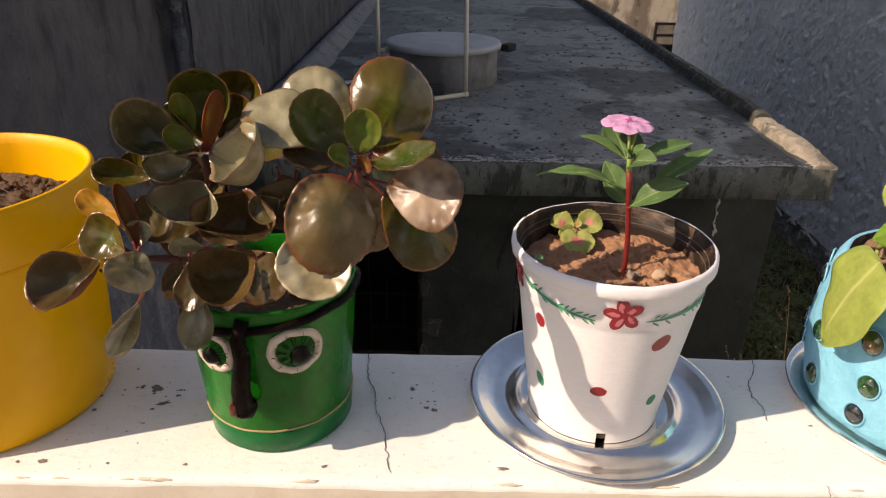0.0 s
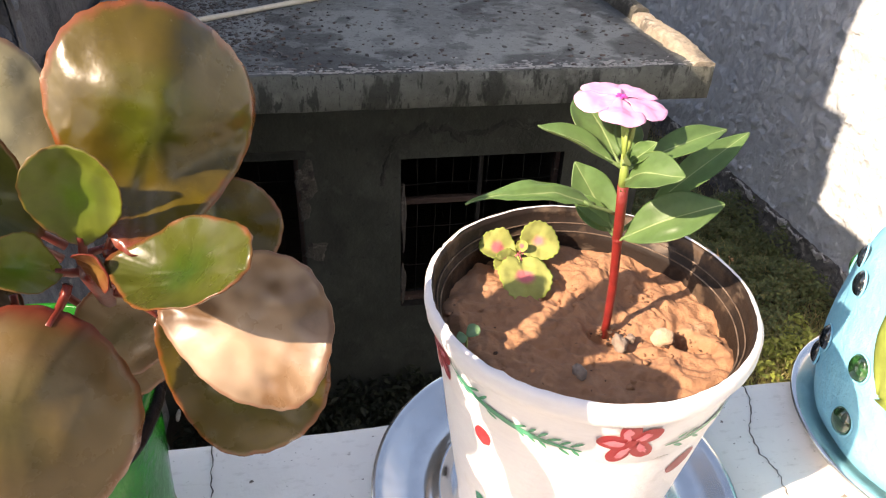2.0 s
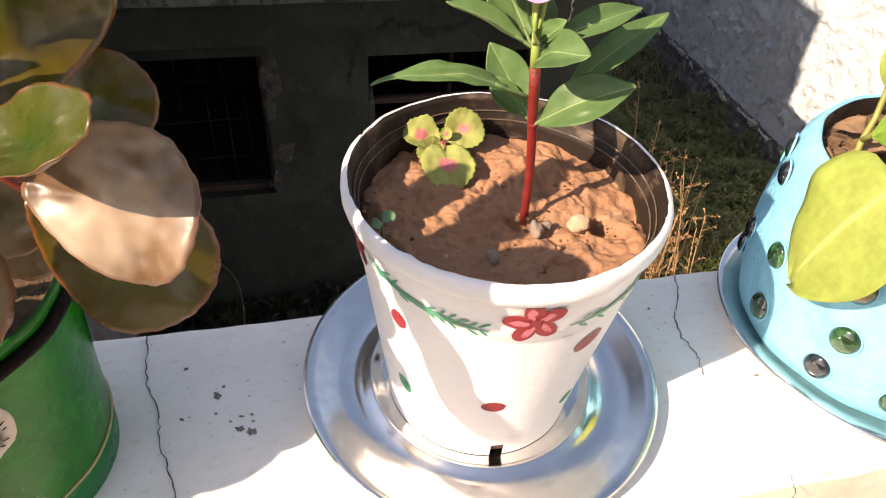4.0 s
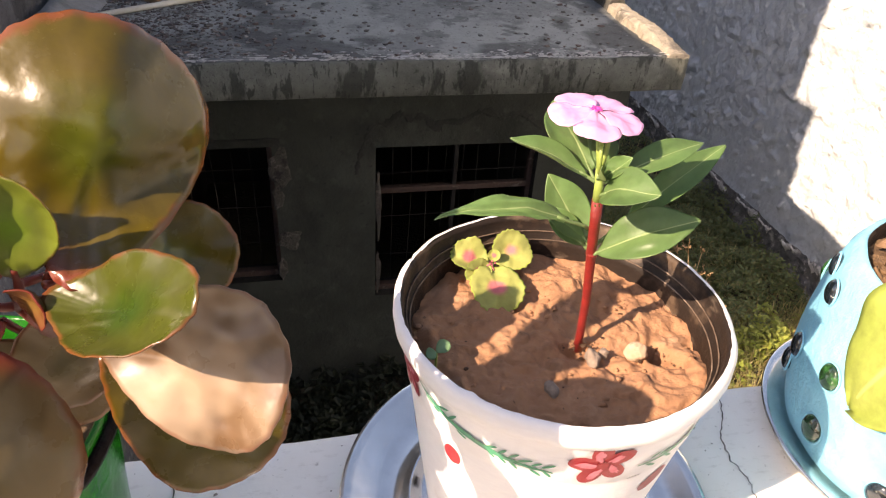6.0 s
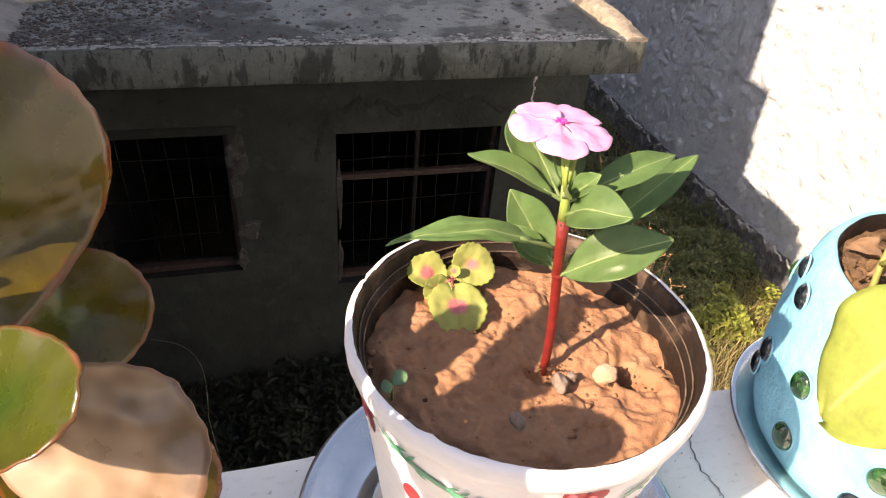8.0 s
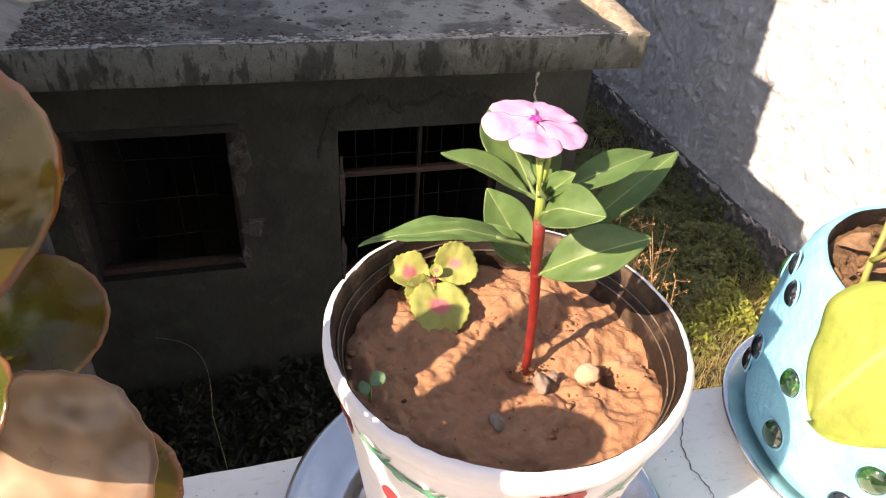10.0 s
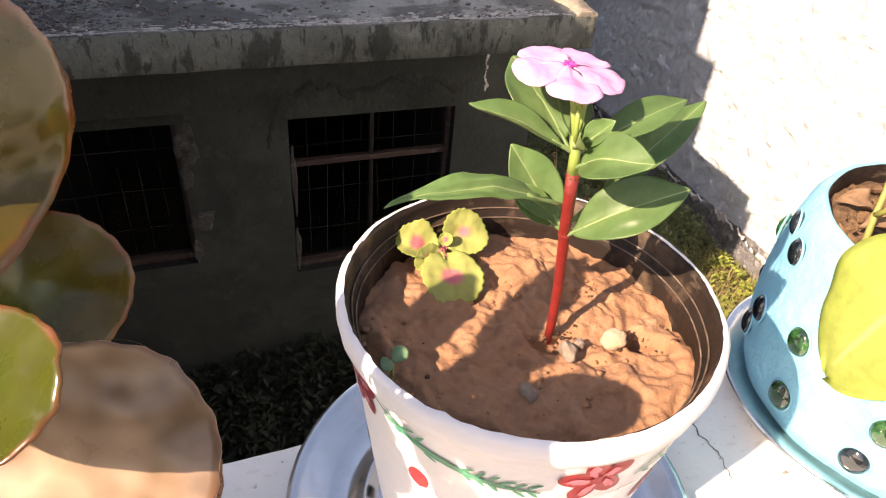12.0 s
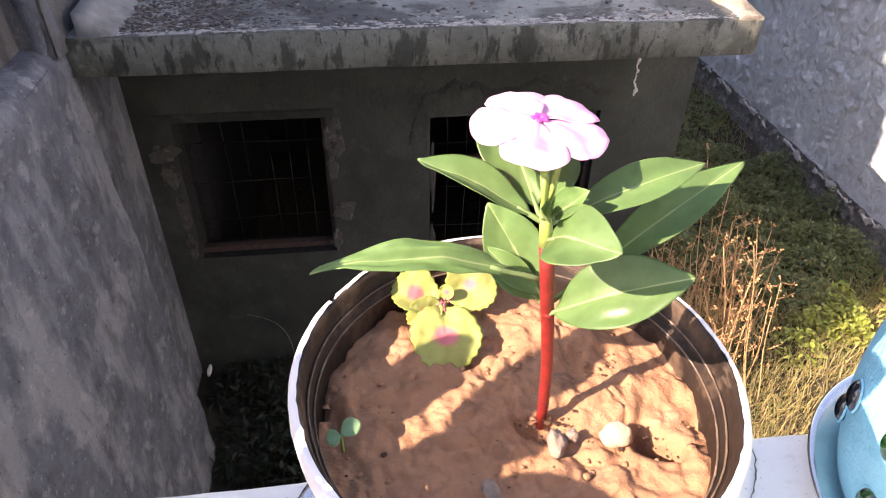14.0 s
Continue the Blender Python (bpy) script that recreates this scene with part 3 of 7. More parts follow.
def leaf(name, parent, material, base, tip, width, face=(0.0, -0.8, 0.6), cup=0.25, bend=0.1, shape=1.2, blunt=0.62, thick=0.0012, stalk=0.06, ripple=0.0, seed=0.0, nu=10, nv=16, label=""):
    """A leaf from base to tip: an upper and an under side with a rim. cup lifts its sides, bend arches its length, shape moves the widest place to the tip."""
    base, tip = Vector(base), Vector(tip)
    axis = tip - base
    length = axis.length
    axis.normalize()
    nrm = Vector(face)
    nrm = (nrm - axis * nrm.dot(axis)).normalized()
    side = axis.cross(nrm).normalized()
    bm = bmesh.new()
    uvl = bm.loops.layers.uv.new("UVMap")
    layers, where = [], {}
    for s in (0, 1):
        rows = []
        for j in range(nv + 1):
            v = j / nv
            hw = 0.5 * width * max(math.sin(math.pi * v ** shape) ** blunt if 0 < v < 1 else 0.0, stalk * (1 - v))
            if j == nv:
                hw = 0.03 * width
            row = []
            for i in range(nu + 1):
                u = -1 + 2 * i / nu
                w = hw * u
                up = cup * width * u * u * (hw / (0.5 * width)) + bend * length * math.sin(math.pi * v)
                up += ripple * width * noise.noise((u * 1.6 + seed, v * 3, seed)) * (0.25 + abs(u))
                up -= s * thick * (1.0 if abs(u) < 0.95 else 0.6)
                vert = bm.verts.new(base + axis * (v * length) + side * w + nrm * up)
                where[vert] = (abs(u), v)
                row.append(vert)
            rows.append(row)
        layers.append(rows)
    up, lo = layers
    for j in range(nv):
        for i in range(nu):
            bm.faces.new((up[j][i], up[j][i + 1], up[j + 1][i + 1], up[j + 1][i]))
            f = bm.faces.new((lo[j][i], lo[j + 1][i], lo[j + 1][i + 1], lo[j][i + 1]))
            f.material_index = 1 if isinstance(material, (list, tuple)) and len(material) > 1 else 0
        for i in (0, nu):
            bm.faces.new((up[j][i], up[j + 1][i], lo[j + 1][i], lo[j][i]))
    for j in (0, nv):
        for i in range(nu):
            bm.faces.new((up[j][i], up[j][i + 1], lo[j][i + 1], lo[j][i]))
    bmesh.ops.recalc_face_normals(bm, faces=bm.faces[:])
    for f in bm.faces:
        for lp in f.loops:
            u, v = where[lp.vert]
            lp[uvl].uv = (max(u, (v - 0.9) * 10), v)
    return part(name, bm, material, parent, label)


def spoon(name, parent, mats, base, tip, width, face, cup=0.1, curl=0.0, fold=0.0, arch=0.0, bowl=0.0, pet=0.16, egg=0.22, lip=0.0, lip_at=0.0, wave=0.075, sway=0.0, thick=0.0015, teeth=0.008, n_teeth=26, point=0.0, taper=0.42, r_pet=0.0013, seed=0.0, nr=12, na=104, label=""):
    """A stalked leaf: a round or pointed blade spun about its middle, with a stalk. cup lifts the sides, curl the tip, bowl the whole margin, lip turns up the margin
    towards lip_at degrees from the tip, arch bows the whole length, egg moves the widest place to the tip, point draws the tip out, taper narrows a round blade into its stalk."""
    base, tip = Vector(base), Vector(tip)
    axis = tip - base
    length = axis.length
    axis.normalize()
    nrm = Vector(face)
    nrm = (nrm - axis * nrm.dot(axis)).normalized()
    side = axis.cross(nrm).normalized()
    half, mid = (1 - pet) * length / 2, (1 + pet) * length / 2

    def place(x, y, drop=0.0, r=0.0, th=0.0):
        """x along and y across, both -1 to 1 over the blade."""
        s = (mid + half * x) / length
        up = width * (cup * y * y + fold * abs(y) + curl * max(0.0, x) ** 2) + arch * length * math.sin(math.pi * min(max(s, 0), 1))
        up += width * wave * (noise.noise((x * 1.3 + seed, y * 1.3, seed)) + 0.28 * noise.noise((x * 3.4, y * 3.4, seed + 3)) + 0.45 * r * r * noise.noise((math.cos(th) * 2.5, math.sin(th) * 2.5, seed + 7)))
        up += bowl * width * r ** 2.5
        if lip:
            up += lip * width * max(0.0, (r - 0.6) / 0.4) ** 2 * max(0.0, math.cos(th - radians(lip_at))) ** 2
        return base + axis * (s * length) + side * (0.5 * width * y + sway * length * math.sin(math.pi * s)) + nrm * (up - drop)

    bm = bmesh.new()
    uvl = bm.loops.layers.uv.new("UVMap")
    where, layers = {}, []
    for low in (0, 1):
        rings = []
        for j in range(nr + 1):
            r = (j / nr) ** 0.8
            ring = []
            for i in range(na):
                th = 2 * math.pi * i / na
                out = 1 + r * (teeth * math.sin(n_teeth * th + seed + 2 * noise.noise((th, seed, 1))) + 0.05 * noise.noise((math.cos(th) * 1.3 + seed, math.sin(th) * 1.3, seed)))
                x, y = math.cos(th), math.sin(th)
                wide = (1 + egg * x) * (1 if point else 1 - taper * max(0.0, -x) ** 1.6) * (1 - point * max(0.0, x) ** 2 * 0.75) * (1 - 0.35 * point * max(0.0, -x) ** 2)
                v = bm.verts.new(place(x * r * out, y * r * out * wide, low * thick * (1 - 0.7 * r ** 5), r, th))
                where[v] = (abs(y) * r if point else r, (mid + half * x * r) / length)
                ring.append(v)
                if j == 0:
                    break
            rings.append(ring)
        layers.append(rings)
    for low, rings in enumerate(layers):
        for i in range(na):
            k = (i + 1) % na
            tri = (rings[0][0], rings[1][i], rings[1][k])
            bm.faces.new(tri[::-1] if low else tri).material_index = low if len(mats) > 1 else 0
            for a, b in zip(rings[1:], rings[2:]):
                quad = (a[i], b[i], b[k], a[k])
                bm.faces.new(quad[::-1] if low else quad).material_index = low if len(mats) > 1 else 0
    for i in range(na):
        k = (i + 1) % na
        bm.faces.new((layers[0][-1][i], layers[1][-1][i], layers[1][-1][k], layers[0][-1][k]))
    if pet > 0.02:
        before = set(bm.verts)
        tube(bm, [base] + [place((f * length - mid) / half, 0, thick * 0.5) for f in np.linspace(pet * 0.35, pet + 0.10, 5)], r_pet, 8, r_pet * 0.8)
        for v in set(bm.verts) - before:
            where[v] = (0.05, 0.02)
    bmesh.ops.recalc_face_normals(bm, faces=bm.faces[:])
    for f in bm.faces:
        for lp in f.loops:
            lp[uvl].uv = where[lp.vert]
    return part(name, bm, mats, parent, label)


def sheet(name, origin, du, dv, nu, nv, height, material, kind="structure", label="", category="", parent=None):
    """A grid from origin along du and dv; height(u, v, point) moves each point along the normal."""
    o, du, dv = Vector(origin), Vector(du), Vector(dv)
    n = du.cross(dv).normalized()
    verts, faces = [], []
    for j in range(nv + 1):
        for i in range(nu + 1):
            p = o + du * (i / nu) + dv * (j / nv)
            verts.append(p + n * height(i / nu, j / nv, p))
    for j in range(nv):
        for i in range(nu):
            a = j * (nu + 1) + i
            faces.append((a, a + 1, a + nu + 2, a + nu + 1))
    me = bpy.data.meshes.new(name)
    me.from_pydata(verts, [], faces)
    me.polygons.foreach_set("use_smooth", [True] * len(faces))
    me.materials.append(material)
    ob = new(name, me)
    if parent:
        ob.parent = parent
        if parent.type == "EMPTY":
            ob.matrix_parent_inverse = Matrix.Translation(parent.location).inverted()
        if label:
            ob["label"] = label
    else:
        tagged(ob, label, category, "", kind)
    return ob

# ---- the setting ----
GROUND = -3.95


def parapet():
    """The painted parapet that carries the pots: a rounded profile drawn along x, with slightly uneven edges."""
    bm = bmesh.new()
    prof = [(0.352, -1.0), (0.352, -0.30), (0.352, -0.06), (0.352, -0.006), (0.3528, -0.0020), (0.3550, -0.0003), (0.362, 0.0), (0.40, 0.0), (0.44, 0.0), (0.48, 0.0), (0.515, 0.0), (0.522, -0.001), (0.526, -0.005), (0.527, -0.02), (0.527, -0.3), (0.527, GROUND - 0.1)]
    xs = np.linspace(-1.0, 2.4, 420)
    rows = []
    for x in xs:
        row = []
        for y, z in prof:
            n = noise.noise((x * 9, y * 9, z * 6)) * 0.0012 + noise.noise((x * 45, y * 45, z * 40)) * 0.0007
            edge = 1.0 if -0.02 < z < -0.0002 else 0.25
            row.append(bm.verts.new((x, y + n * edge * (1.4 if y < 0.44 else 1), z + (n * 0.6 * edge if z > -0.5 else 0))))
        rows.append(row)
    for a, b in zip(rows, rows[1:]):
        for i in range(len(prof) - 1):
            bm.faces.new((a[i], b[i], b[i + 1], a[i + 1])).material_index = 1 if i < 3 else 0
    bm.faces.new(rows[0]), bm.faces.new(rows[-1][::-1])
    bmesh.ops.recalc_face_normals(bm, faces=bm.faces[:])
    return tagged(part("parapet", bm, [M["ledge"], M["ledgefront"]]), "cream painted cement parapet, cracked and chipped along its top", "parapet", kind="structure")


ledge = parapet()


def crack(points, width):
    """A jagged open crack in the top of the parapet."""
    rng = random.Random(int(points[0][0] * 1e5))
    pts = []
    for a, b in zip(points, points[1:]):
        for k in range(7):
            f = k / 7
            pts.append((a[0] + (b[0] - a[0]) * f + rng.uniform(-1, 1) * 0.0013, a[1] + (b[1] - a[1]) * f))
    pts.append(points[-1])
    bm = bmesh.new()
    rows = []
    for i, (x, y) in enumerate(pts):
        w = width * rng.uniform(0.35, 1.1) * (0.25 if i in (0, len(pts) - 1) else 1)
        rows.append((bm.verts.new((x - w, y, 0.0006)), bm.verts.new((x, y, 0.0002)), bm.verts.new((x + w, y, 0.0006))))
    for a, b in zip(rows, rows[1:]):
        bm.faces.new((a[0], a[1], b[1], b[0]))
        bm.faces.new((a[1], a[2], b[2], b[1]))
    part("crack", bm, M["crack"], ledge)


crack([(-0.0822, 0.5250), (-0.0814, 0.4900), (-0.0712, 0.4596), (-0.0673, 0.4349), (-0.0578, 0.4099), (-0.0555, 0.3879), (-0.0495, 0.3632)], 0.00045)
crack([(0.2879, 0.5250), (0.2821, 0.5008), (0.2686, 0.4830), (0.2648, 0.4621), (0.2679, 0.4488), (0.2648, 0.4298)], 0.0005)
crack([(0.2793, 0.3564), (0.2775, 0.3495), (0.2707, 0.3394)], 0.0004)


def chip(x, y, size, seed, long=1.0, turn=0.0):
    """A flaked spot where the cement shows: a shallow uneven lump of grit."""
    y = max(y, 0.3675 + size * 0.7)
    bm = bmesh.new()
    n = 15
    ring = []
    for i in range(n):
        a = 2 * math.pi * i / n
        r = size * (0.75 + 0.6 * noise.noise((math.cos(a) * 1.7 + seed * 3.1, math.sin(a) * 1.7, seed)) + 0.45 * noise.noise((math.cos(a) * 4.5 + seed, math.sin(a) * 4.5, seed * 2)))
        u, v = r * long * math.cos(a), r * math.sin(a)
        c, s = math.cos(turn), math.sin(turn)
        ring.append(bm.verts.new((x + u * c - v * s, y + u * s + v * c, 0.0004)))
    mid = bm.verts.new((x, y, 0.0011))
    for i in range(n):
        bm.faces.new((ring[i], ring[(i + 1) % n], mid))
    part("chip", bm, M["chip"], ledge)


for k, (xy, size, long, turn) in enumerate((
        ((-0.2649, 0.4606), 0.0060, 1.2, 0.2), ((-0.3093, 0.4494), 0.0025, 1.3, 0.1), ((-0.3059, 0.4304), 0.0024, 1.3, 0.5), ((-0.2513, 0.4405), 0.0035, 2.2, 0.3),
        ((-0.2577, 0.4328), 0.0018, 1.2, 0.1), ((-0.2414, 0.4515), 0.0020, 1.5, 0.0), ((-0.2922, 0.4887), 0.0014, 1, 0), ((-0.0378, 0.4659), 0.0024, 1.6, -0.6),
        ((-0.0248, 0.4402), 0.0024, 1.5, -0.3), ((-0.0180, 0.4373), 0.0025, 1.6, -0.3), ((-0.0345, 0.4718), 0.0014, 1.2, 0), ((-0.2535, 0.3911), 0.0008, 1, 0), ((-0.2081, 0.3492), 0.0016, 1.6, 0.1),
        ((-0.2675, 0.3512), 0.0016, 1.0, 0.0), ((-0.3179, 0.3516), 0.0030, 1.8, 0.0), ((-0.1014, 0.3502), 0.0022, 1.5, 0.0), ((-0.3364, 0.3473), 0.0016, 1.3, 0.0), ((0.0359, 0.3528), 0.0025, 2.0, 0.0), ((0.3114, 0.4671), 0.0016, 1.6, 0.5),
        ((0.2539, 0.4914), 0.0012, 1.6, 0.5), ((-0.0569, 0.4893), 0.0011, 1.6, 0.5), ((-0.2677, 0.4042), 0.0010, 1, 0.5), ((-0.2580, 0.4147), 0.0012, 1.4, 0.5), ((0.2987, 0.4246), 0.0016, 2, 0.2))):
    chip(*xy, size, k + 1.0, long, turn)

rng = random.Random(12)
for i in range(13):
    chip((-0.2686, 0.4557)[0] + rng.gauss(0, 0.016), (-0.2686, 0.4557)[1] + rng.gauss(0, 0.010), rng.uniform(0.0006, 0.0016), 40.0 + i, rng.uniform(1, 2.2), rng.uniform(-0.5, 0.8))
for i in range(7):
    chip((-0.0274, 0.4486)[0] + rng.gauss(0, 0.012), (-0.0274, 0.4486)[1] + rng.gauss(0, 0.010), rng.uniform(0.0005, 0.0012), 80.0 + i, rng.uniform(1.2, 2.6), rng.uniform(-0.9, -0.1))
for i in range(16):
    x = -0.45 + 0.95 * rng.random()
    bm = bmesh.new()
    lump(bm, (x, 0.3538, -0.0012), rng.choice((0.0012, 0.002, 0.003, 0.0045)), i * 1.3, 0.8, 2, (rng.uniform(1.2, 2.6), 0.18, 0.45))
    part("edge_chip", bm, M["ledgefront"], ledge)

rng = random.Random(4)
bm = bmesh.new()
for i in range(260):
    x, y = rng.uniform(-0.5, 0.6), rng.uniform(0.36, 0.515)
    s = rng.uniform(0.0002, 0.0006)
    a = rng.uniform(0, 3)
    vs = [bm.verts.new((x + s * rng.uniform(0.6, 1.8) * math.cos(a + k * 1.26), y + s * math.sin(a + k * 1.26), 0.0005)) for k in range(5)]
    bm.faces.new(vs)
tagged(part("grit", bm, M["chip"], None, smooth=False), "dark specks of grit on the painted parapet top", "grit", kind="stuff")

# terrace on the camera's side, and an unseen house wall added behind it, tall to cut sky light
bm = bmesh.new()
box(bm, -1.0, 2.4, -3.2, 0.352, -1.15, -1.0)
tagged(part("floor_terrace", bm, M["terrace"], smooth=False), "grey cement terrace floor behind the parapet", "floor", kind="structure")
bm = bmesh.new()
box(bm, -1.0, 2.4, -3.45, -3.2, -1.15, 3.8)
tagged(part("wall_house", bm, M["housewall"], smooth=False), "plain cream house wall behind the terrace, unseen, tall to cut sky light", "wall", kind="structure")
bm = bmesh.new()
box(bm, -1.0, 2.4, -3.45, 0.50, GROUND - 0.1, -1.155)
tagged(part("wall_lower_storey", bm, M["housewall"], smooth=False), "plain lower storey wall under the terrace", "wall", kind="structure")

# ground: one uneven sheet to the horizon
gx = np.concatenate([[-400, -60, -12], np.linspace(-3, 8, 90), [14, 60, 400]])
gy = np.concatenate([[-400, -60, -8], np.linspace(-1, 12, 100), [16, 24, 60, 400]])
verts = [(x, y, GROUND + (0.05 * noise.noise((x * 0.9, y * 0.9, 0)) + 0.02 * noise.noise((x * 4, y * 4, 1)) if -3 <= x <= 8 and -1 <= y <= 12 else 0.0)) for y in gy for x in gx]
faces = [(j * len(gx) + i, j * len(gx) + i + 1, (j + 1) * len(gx) + i + 1, (j + 1) * len(gx) + i) for j in range(len(gy) - 1) for i in range(len(gx) - 1)]
me = bpy.data.meshes.new("ground")
me.from_pydata([tuple(map(float, v)) for v in verts], [], faces)
me.polygons.foreach_set("use_smooth", [True] * len(faces))
me.materials.append(M["earth"])
tagged(new("ground", me), "bare weedy earth between the buildings", "ground", kind="structure")


def lumpy(scale, amp, seed=0.0):
    return lambda u, v, p: amp * (noise.noise(p * scale + Vector((seed, 0, 0))) + 0.5 * noise.noise(p * scale * 2.3))


# right-hand wall: rough thrown stucco over a damp plinth
RX = 5.15
bm = bmesh.new()
box(bm, RX + 0.03, RX + 0.25, -4.0, 16.0, GROUND - 0.1, 3.2)
wall_right = tagged(part("wall_right", bm, M["stucco"], smooth=False), "tall grey rough-stuccoed boundary wall with a damp foot", "wall", kind="structure")


def thrown(u, v, p):
    q = Vector((p.x, p.y * 0.95 + p.z * 0.15, p.z))
    return 0.012 * noise.noise(q * 3.5) + 0.045 * max(0, noise.noise(q * 7.5) - 0.08) + 0.030 * max(0, noise.noise(q * 15) - 0.1)


sheet("stucco_face", (RX, 11.0, GROUND + 0.30), (0, -8.6, 0), (0, 0, 5.6), 470, 290, thrown, M["stucco"], parent=wall_right)
sheet("stucco_face", (RX, 16.0, GROUND + 0.30), (0, -5.0, 0), (0, 0, 6.8), 160, 160, thrown, M["stucco"], parent=wall_right)
sheet("plinth", (RX - 0.015, 16.0, GROUND - 0.05), (0, -16.0, 0), (0, 0, 0.46), 560, 22, lambda u, v, p: 0.02 + 0.02 * noise.noise(p * 5) + 0.025 * noise.noise(p * 12) + 0.014 * noise.noise(p * 26) + 0.03 * max(0, v - 0.6), M["damp"], parent=wall_right, label="dark damp foot of the wall")


def ribbon(name, points, width, out, material, parent, label="", seed=0.0, gaps=-0.15, proud=0.006, wave=0.23):
    """A flat, broken, ragged-edged strip of plaster along points on a wall; out is the wall's outward direction."""
    out = Vector(out)
    bm = bmesh.new()
    prev = None
    pts = [Vector(p) for p in points]
    for i, p in enumerate(pts):
        d = (pts[min(i + 1, len(pts) - 1)] - pts[max(i - 1, 0)]).normalized()
        side = out.cross(d).normalized()
        w = width * (noise.noise((i * wave, seed, 0)) - gaps + 0.6 * noise.noise((i * 0.9, seed, 3)))
        w = min(w, width * 1.3)
        if w <= 0:
            prev = None
            continue
        j1, j2 = 0.4 * noise.noise((i * 0.7, seed, 7)), 0.4 * noise.noise((i * 0.8, seed, 9))
        cur = [bm.verts.new(p - side * w * (1 + j1)), bm.verts.new(p - side * w * 0.4 + out * proud), bm.verts.new(p + side * w * 0.5 + out * proud * 0.8), bm.verts.new(p + side * w * (1 + j2))]
        if prev:
            for k in range(3):
                bm.faces.new((prev[k], prev[k + 1], cur[k + 1], cur[k]))
        prev = cur
    bmesh.ops.recalc_face_normals(bm, faces=bm.faces[:])
    return part(name, bm, material, parent, label, smooth=False)


ribbon("peeled_edge", [(RX - 0.088 + 0.012 * noise.noise((i * 0.11, 2, 2)), 1.0 + i * 0.02, GROUND + 0.38 + 0.11 * noise.noise((1.1 + i * 0.022, 0, 3)) + 0.05 * noise.noise((4 + i * 0.08, 1, 3)) + 0.045 * noise.noise((i * 0.30, 4, 3))) for i in range(640)], 0.085, (-1, 0, 0), M["salt"], wall_right, "pale peeling plaster edge above the damp foot", 2.0, -0.16, 0.014, 0.09)

# left-hand walls: a low wall with a rounded coping, a higher one set back on it, and the tall house beyond
LX = -1.2
bm = bmesh.new()
box(bm, -1.75, LX - 0.16, 0.530, 4.62, GROUND - 0.1, -0.90)
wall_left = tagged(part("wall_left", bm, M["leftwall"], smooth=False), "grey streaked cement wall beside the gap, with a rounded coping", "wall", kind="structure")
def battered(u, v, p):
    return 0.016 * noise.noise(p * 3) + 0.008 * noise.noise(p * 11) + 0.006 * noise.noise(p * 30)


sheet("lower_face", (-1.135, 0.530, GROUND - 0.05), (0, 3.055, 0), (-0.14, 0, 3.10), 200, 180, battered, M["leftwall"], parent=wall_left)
bm = bmesh.new()
rows = []
for i in range(153):
    y = 0.530 + i * 0.0201
    j = lambda s: 0.007 * noise.noise((y * 4, s, 0)) + 0.003 * noise.noise((y * 18, s, 4))
    rows.append([bm.verts.new(q) for q in ((-1.272, y, -1.06), (-1.260 + j(1), y, -0.985 + j(2)), (-1.263 + j(3), y, -0.925 + j(4)), (-1.282 + j(7), y, -0.880 + j(8)), (-1.320, y, -0.852 + j(5)), (-1.40, y, -0.838 + j(6)), (-1.75, y, -0.82))])
for p, q in zip(rows, rows[1:]):
    for k in range(6):
        bm.faces.new((p[k], q[k], q[k + 1], p[k + 1]))
bmesh.ops.recalc_face_normals(bm, faces=bm.faces[:])
part("coping", bm, M["leftwall"], wall_left, "rounded cement coping")
AX = -1.40
bm = bmesh.new()
box(bm, -1.75, AX - 0.02, 2.06, 3.43, -0.95, 1.85)
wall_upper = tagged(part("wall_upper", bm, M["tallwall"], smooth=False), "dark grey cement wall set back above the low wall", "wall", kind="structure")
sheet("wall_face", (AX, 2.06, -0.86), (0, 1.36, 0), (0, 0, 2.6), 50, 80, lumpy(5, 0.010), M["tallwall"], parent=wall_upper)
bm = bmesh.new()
# steps above 1.6 are unseen, shaped to cast the right wall's shadow edge
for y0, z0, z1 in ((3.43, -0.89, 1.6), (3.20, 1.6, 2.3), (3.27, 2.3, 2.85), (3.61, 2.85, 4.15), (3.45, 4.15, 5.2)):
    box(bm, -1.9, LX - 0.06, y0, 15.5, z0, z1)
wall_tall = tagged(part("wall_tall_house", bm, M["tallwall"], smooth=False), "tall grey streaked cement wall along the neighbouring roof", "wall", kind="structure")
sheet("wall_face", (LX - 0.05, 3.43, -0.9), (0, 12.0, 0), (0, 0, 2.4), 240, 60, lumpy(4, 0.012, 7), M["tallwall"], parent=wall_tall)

bm = bmesh.new()
rows = []
for k in range(70):
    z = -0.98 + k * 0.025
    rows.append([bm.verts.new((LX - 0.115 + min(1, max(0, (z + 0.90) / 0.10)) ** 0.5 * (0.070 + 0.020 * noise.noise((z * 7, a, 1)) + 0.010 * noise.noise((z * 22, a, 1))) * math.cos(a), 3.50 + (0.085 + 0.022 * noise.noise((z * 7, a, 5)) + 0.010 * noise.noise((z * 22, a, 6))) * math.sin(a), z)) for a in np.linspace(-2.6, 1.2, 12)])
for a, b in zip(rows, rows[1:]):
    for k in range(11):
        bm.faces.new((a[k], a[k + 1], b[k + 1], b[k]))
bmesh.ops.recalc_face_normals(bm, faces=bm.faces[:])
part("worn_corner", bm, M["leftwall"], wall_tall, "rounded, worn cement corner")
bm = bmesh.new()
lump(bm, (-1.3300, 3.8034, -0.8865), 0.075, 3.0, 0.5, 3, (0.5, 1.1, 0.9))
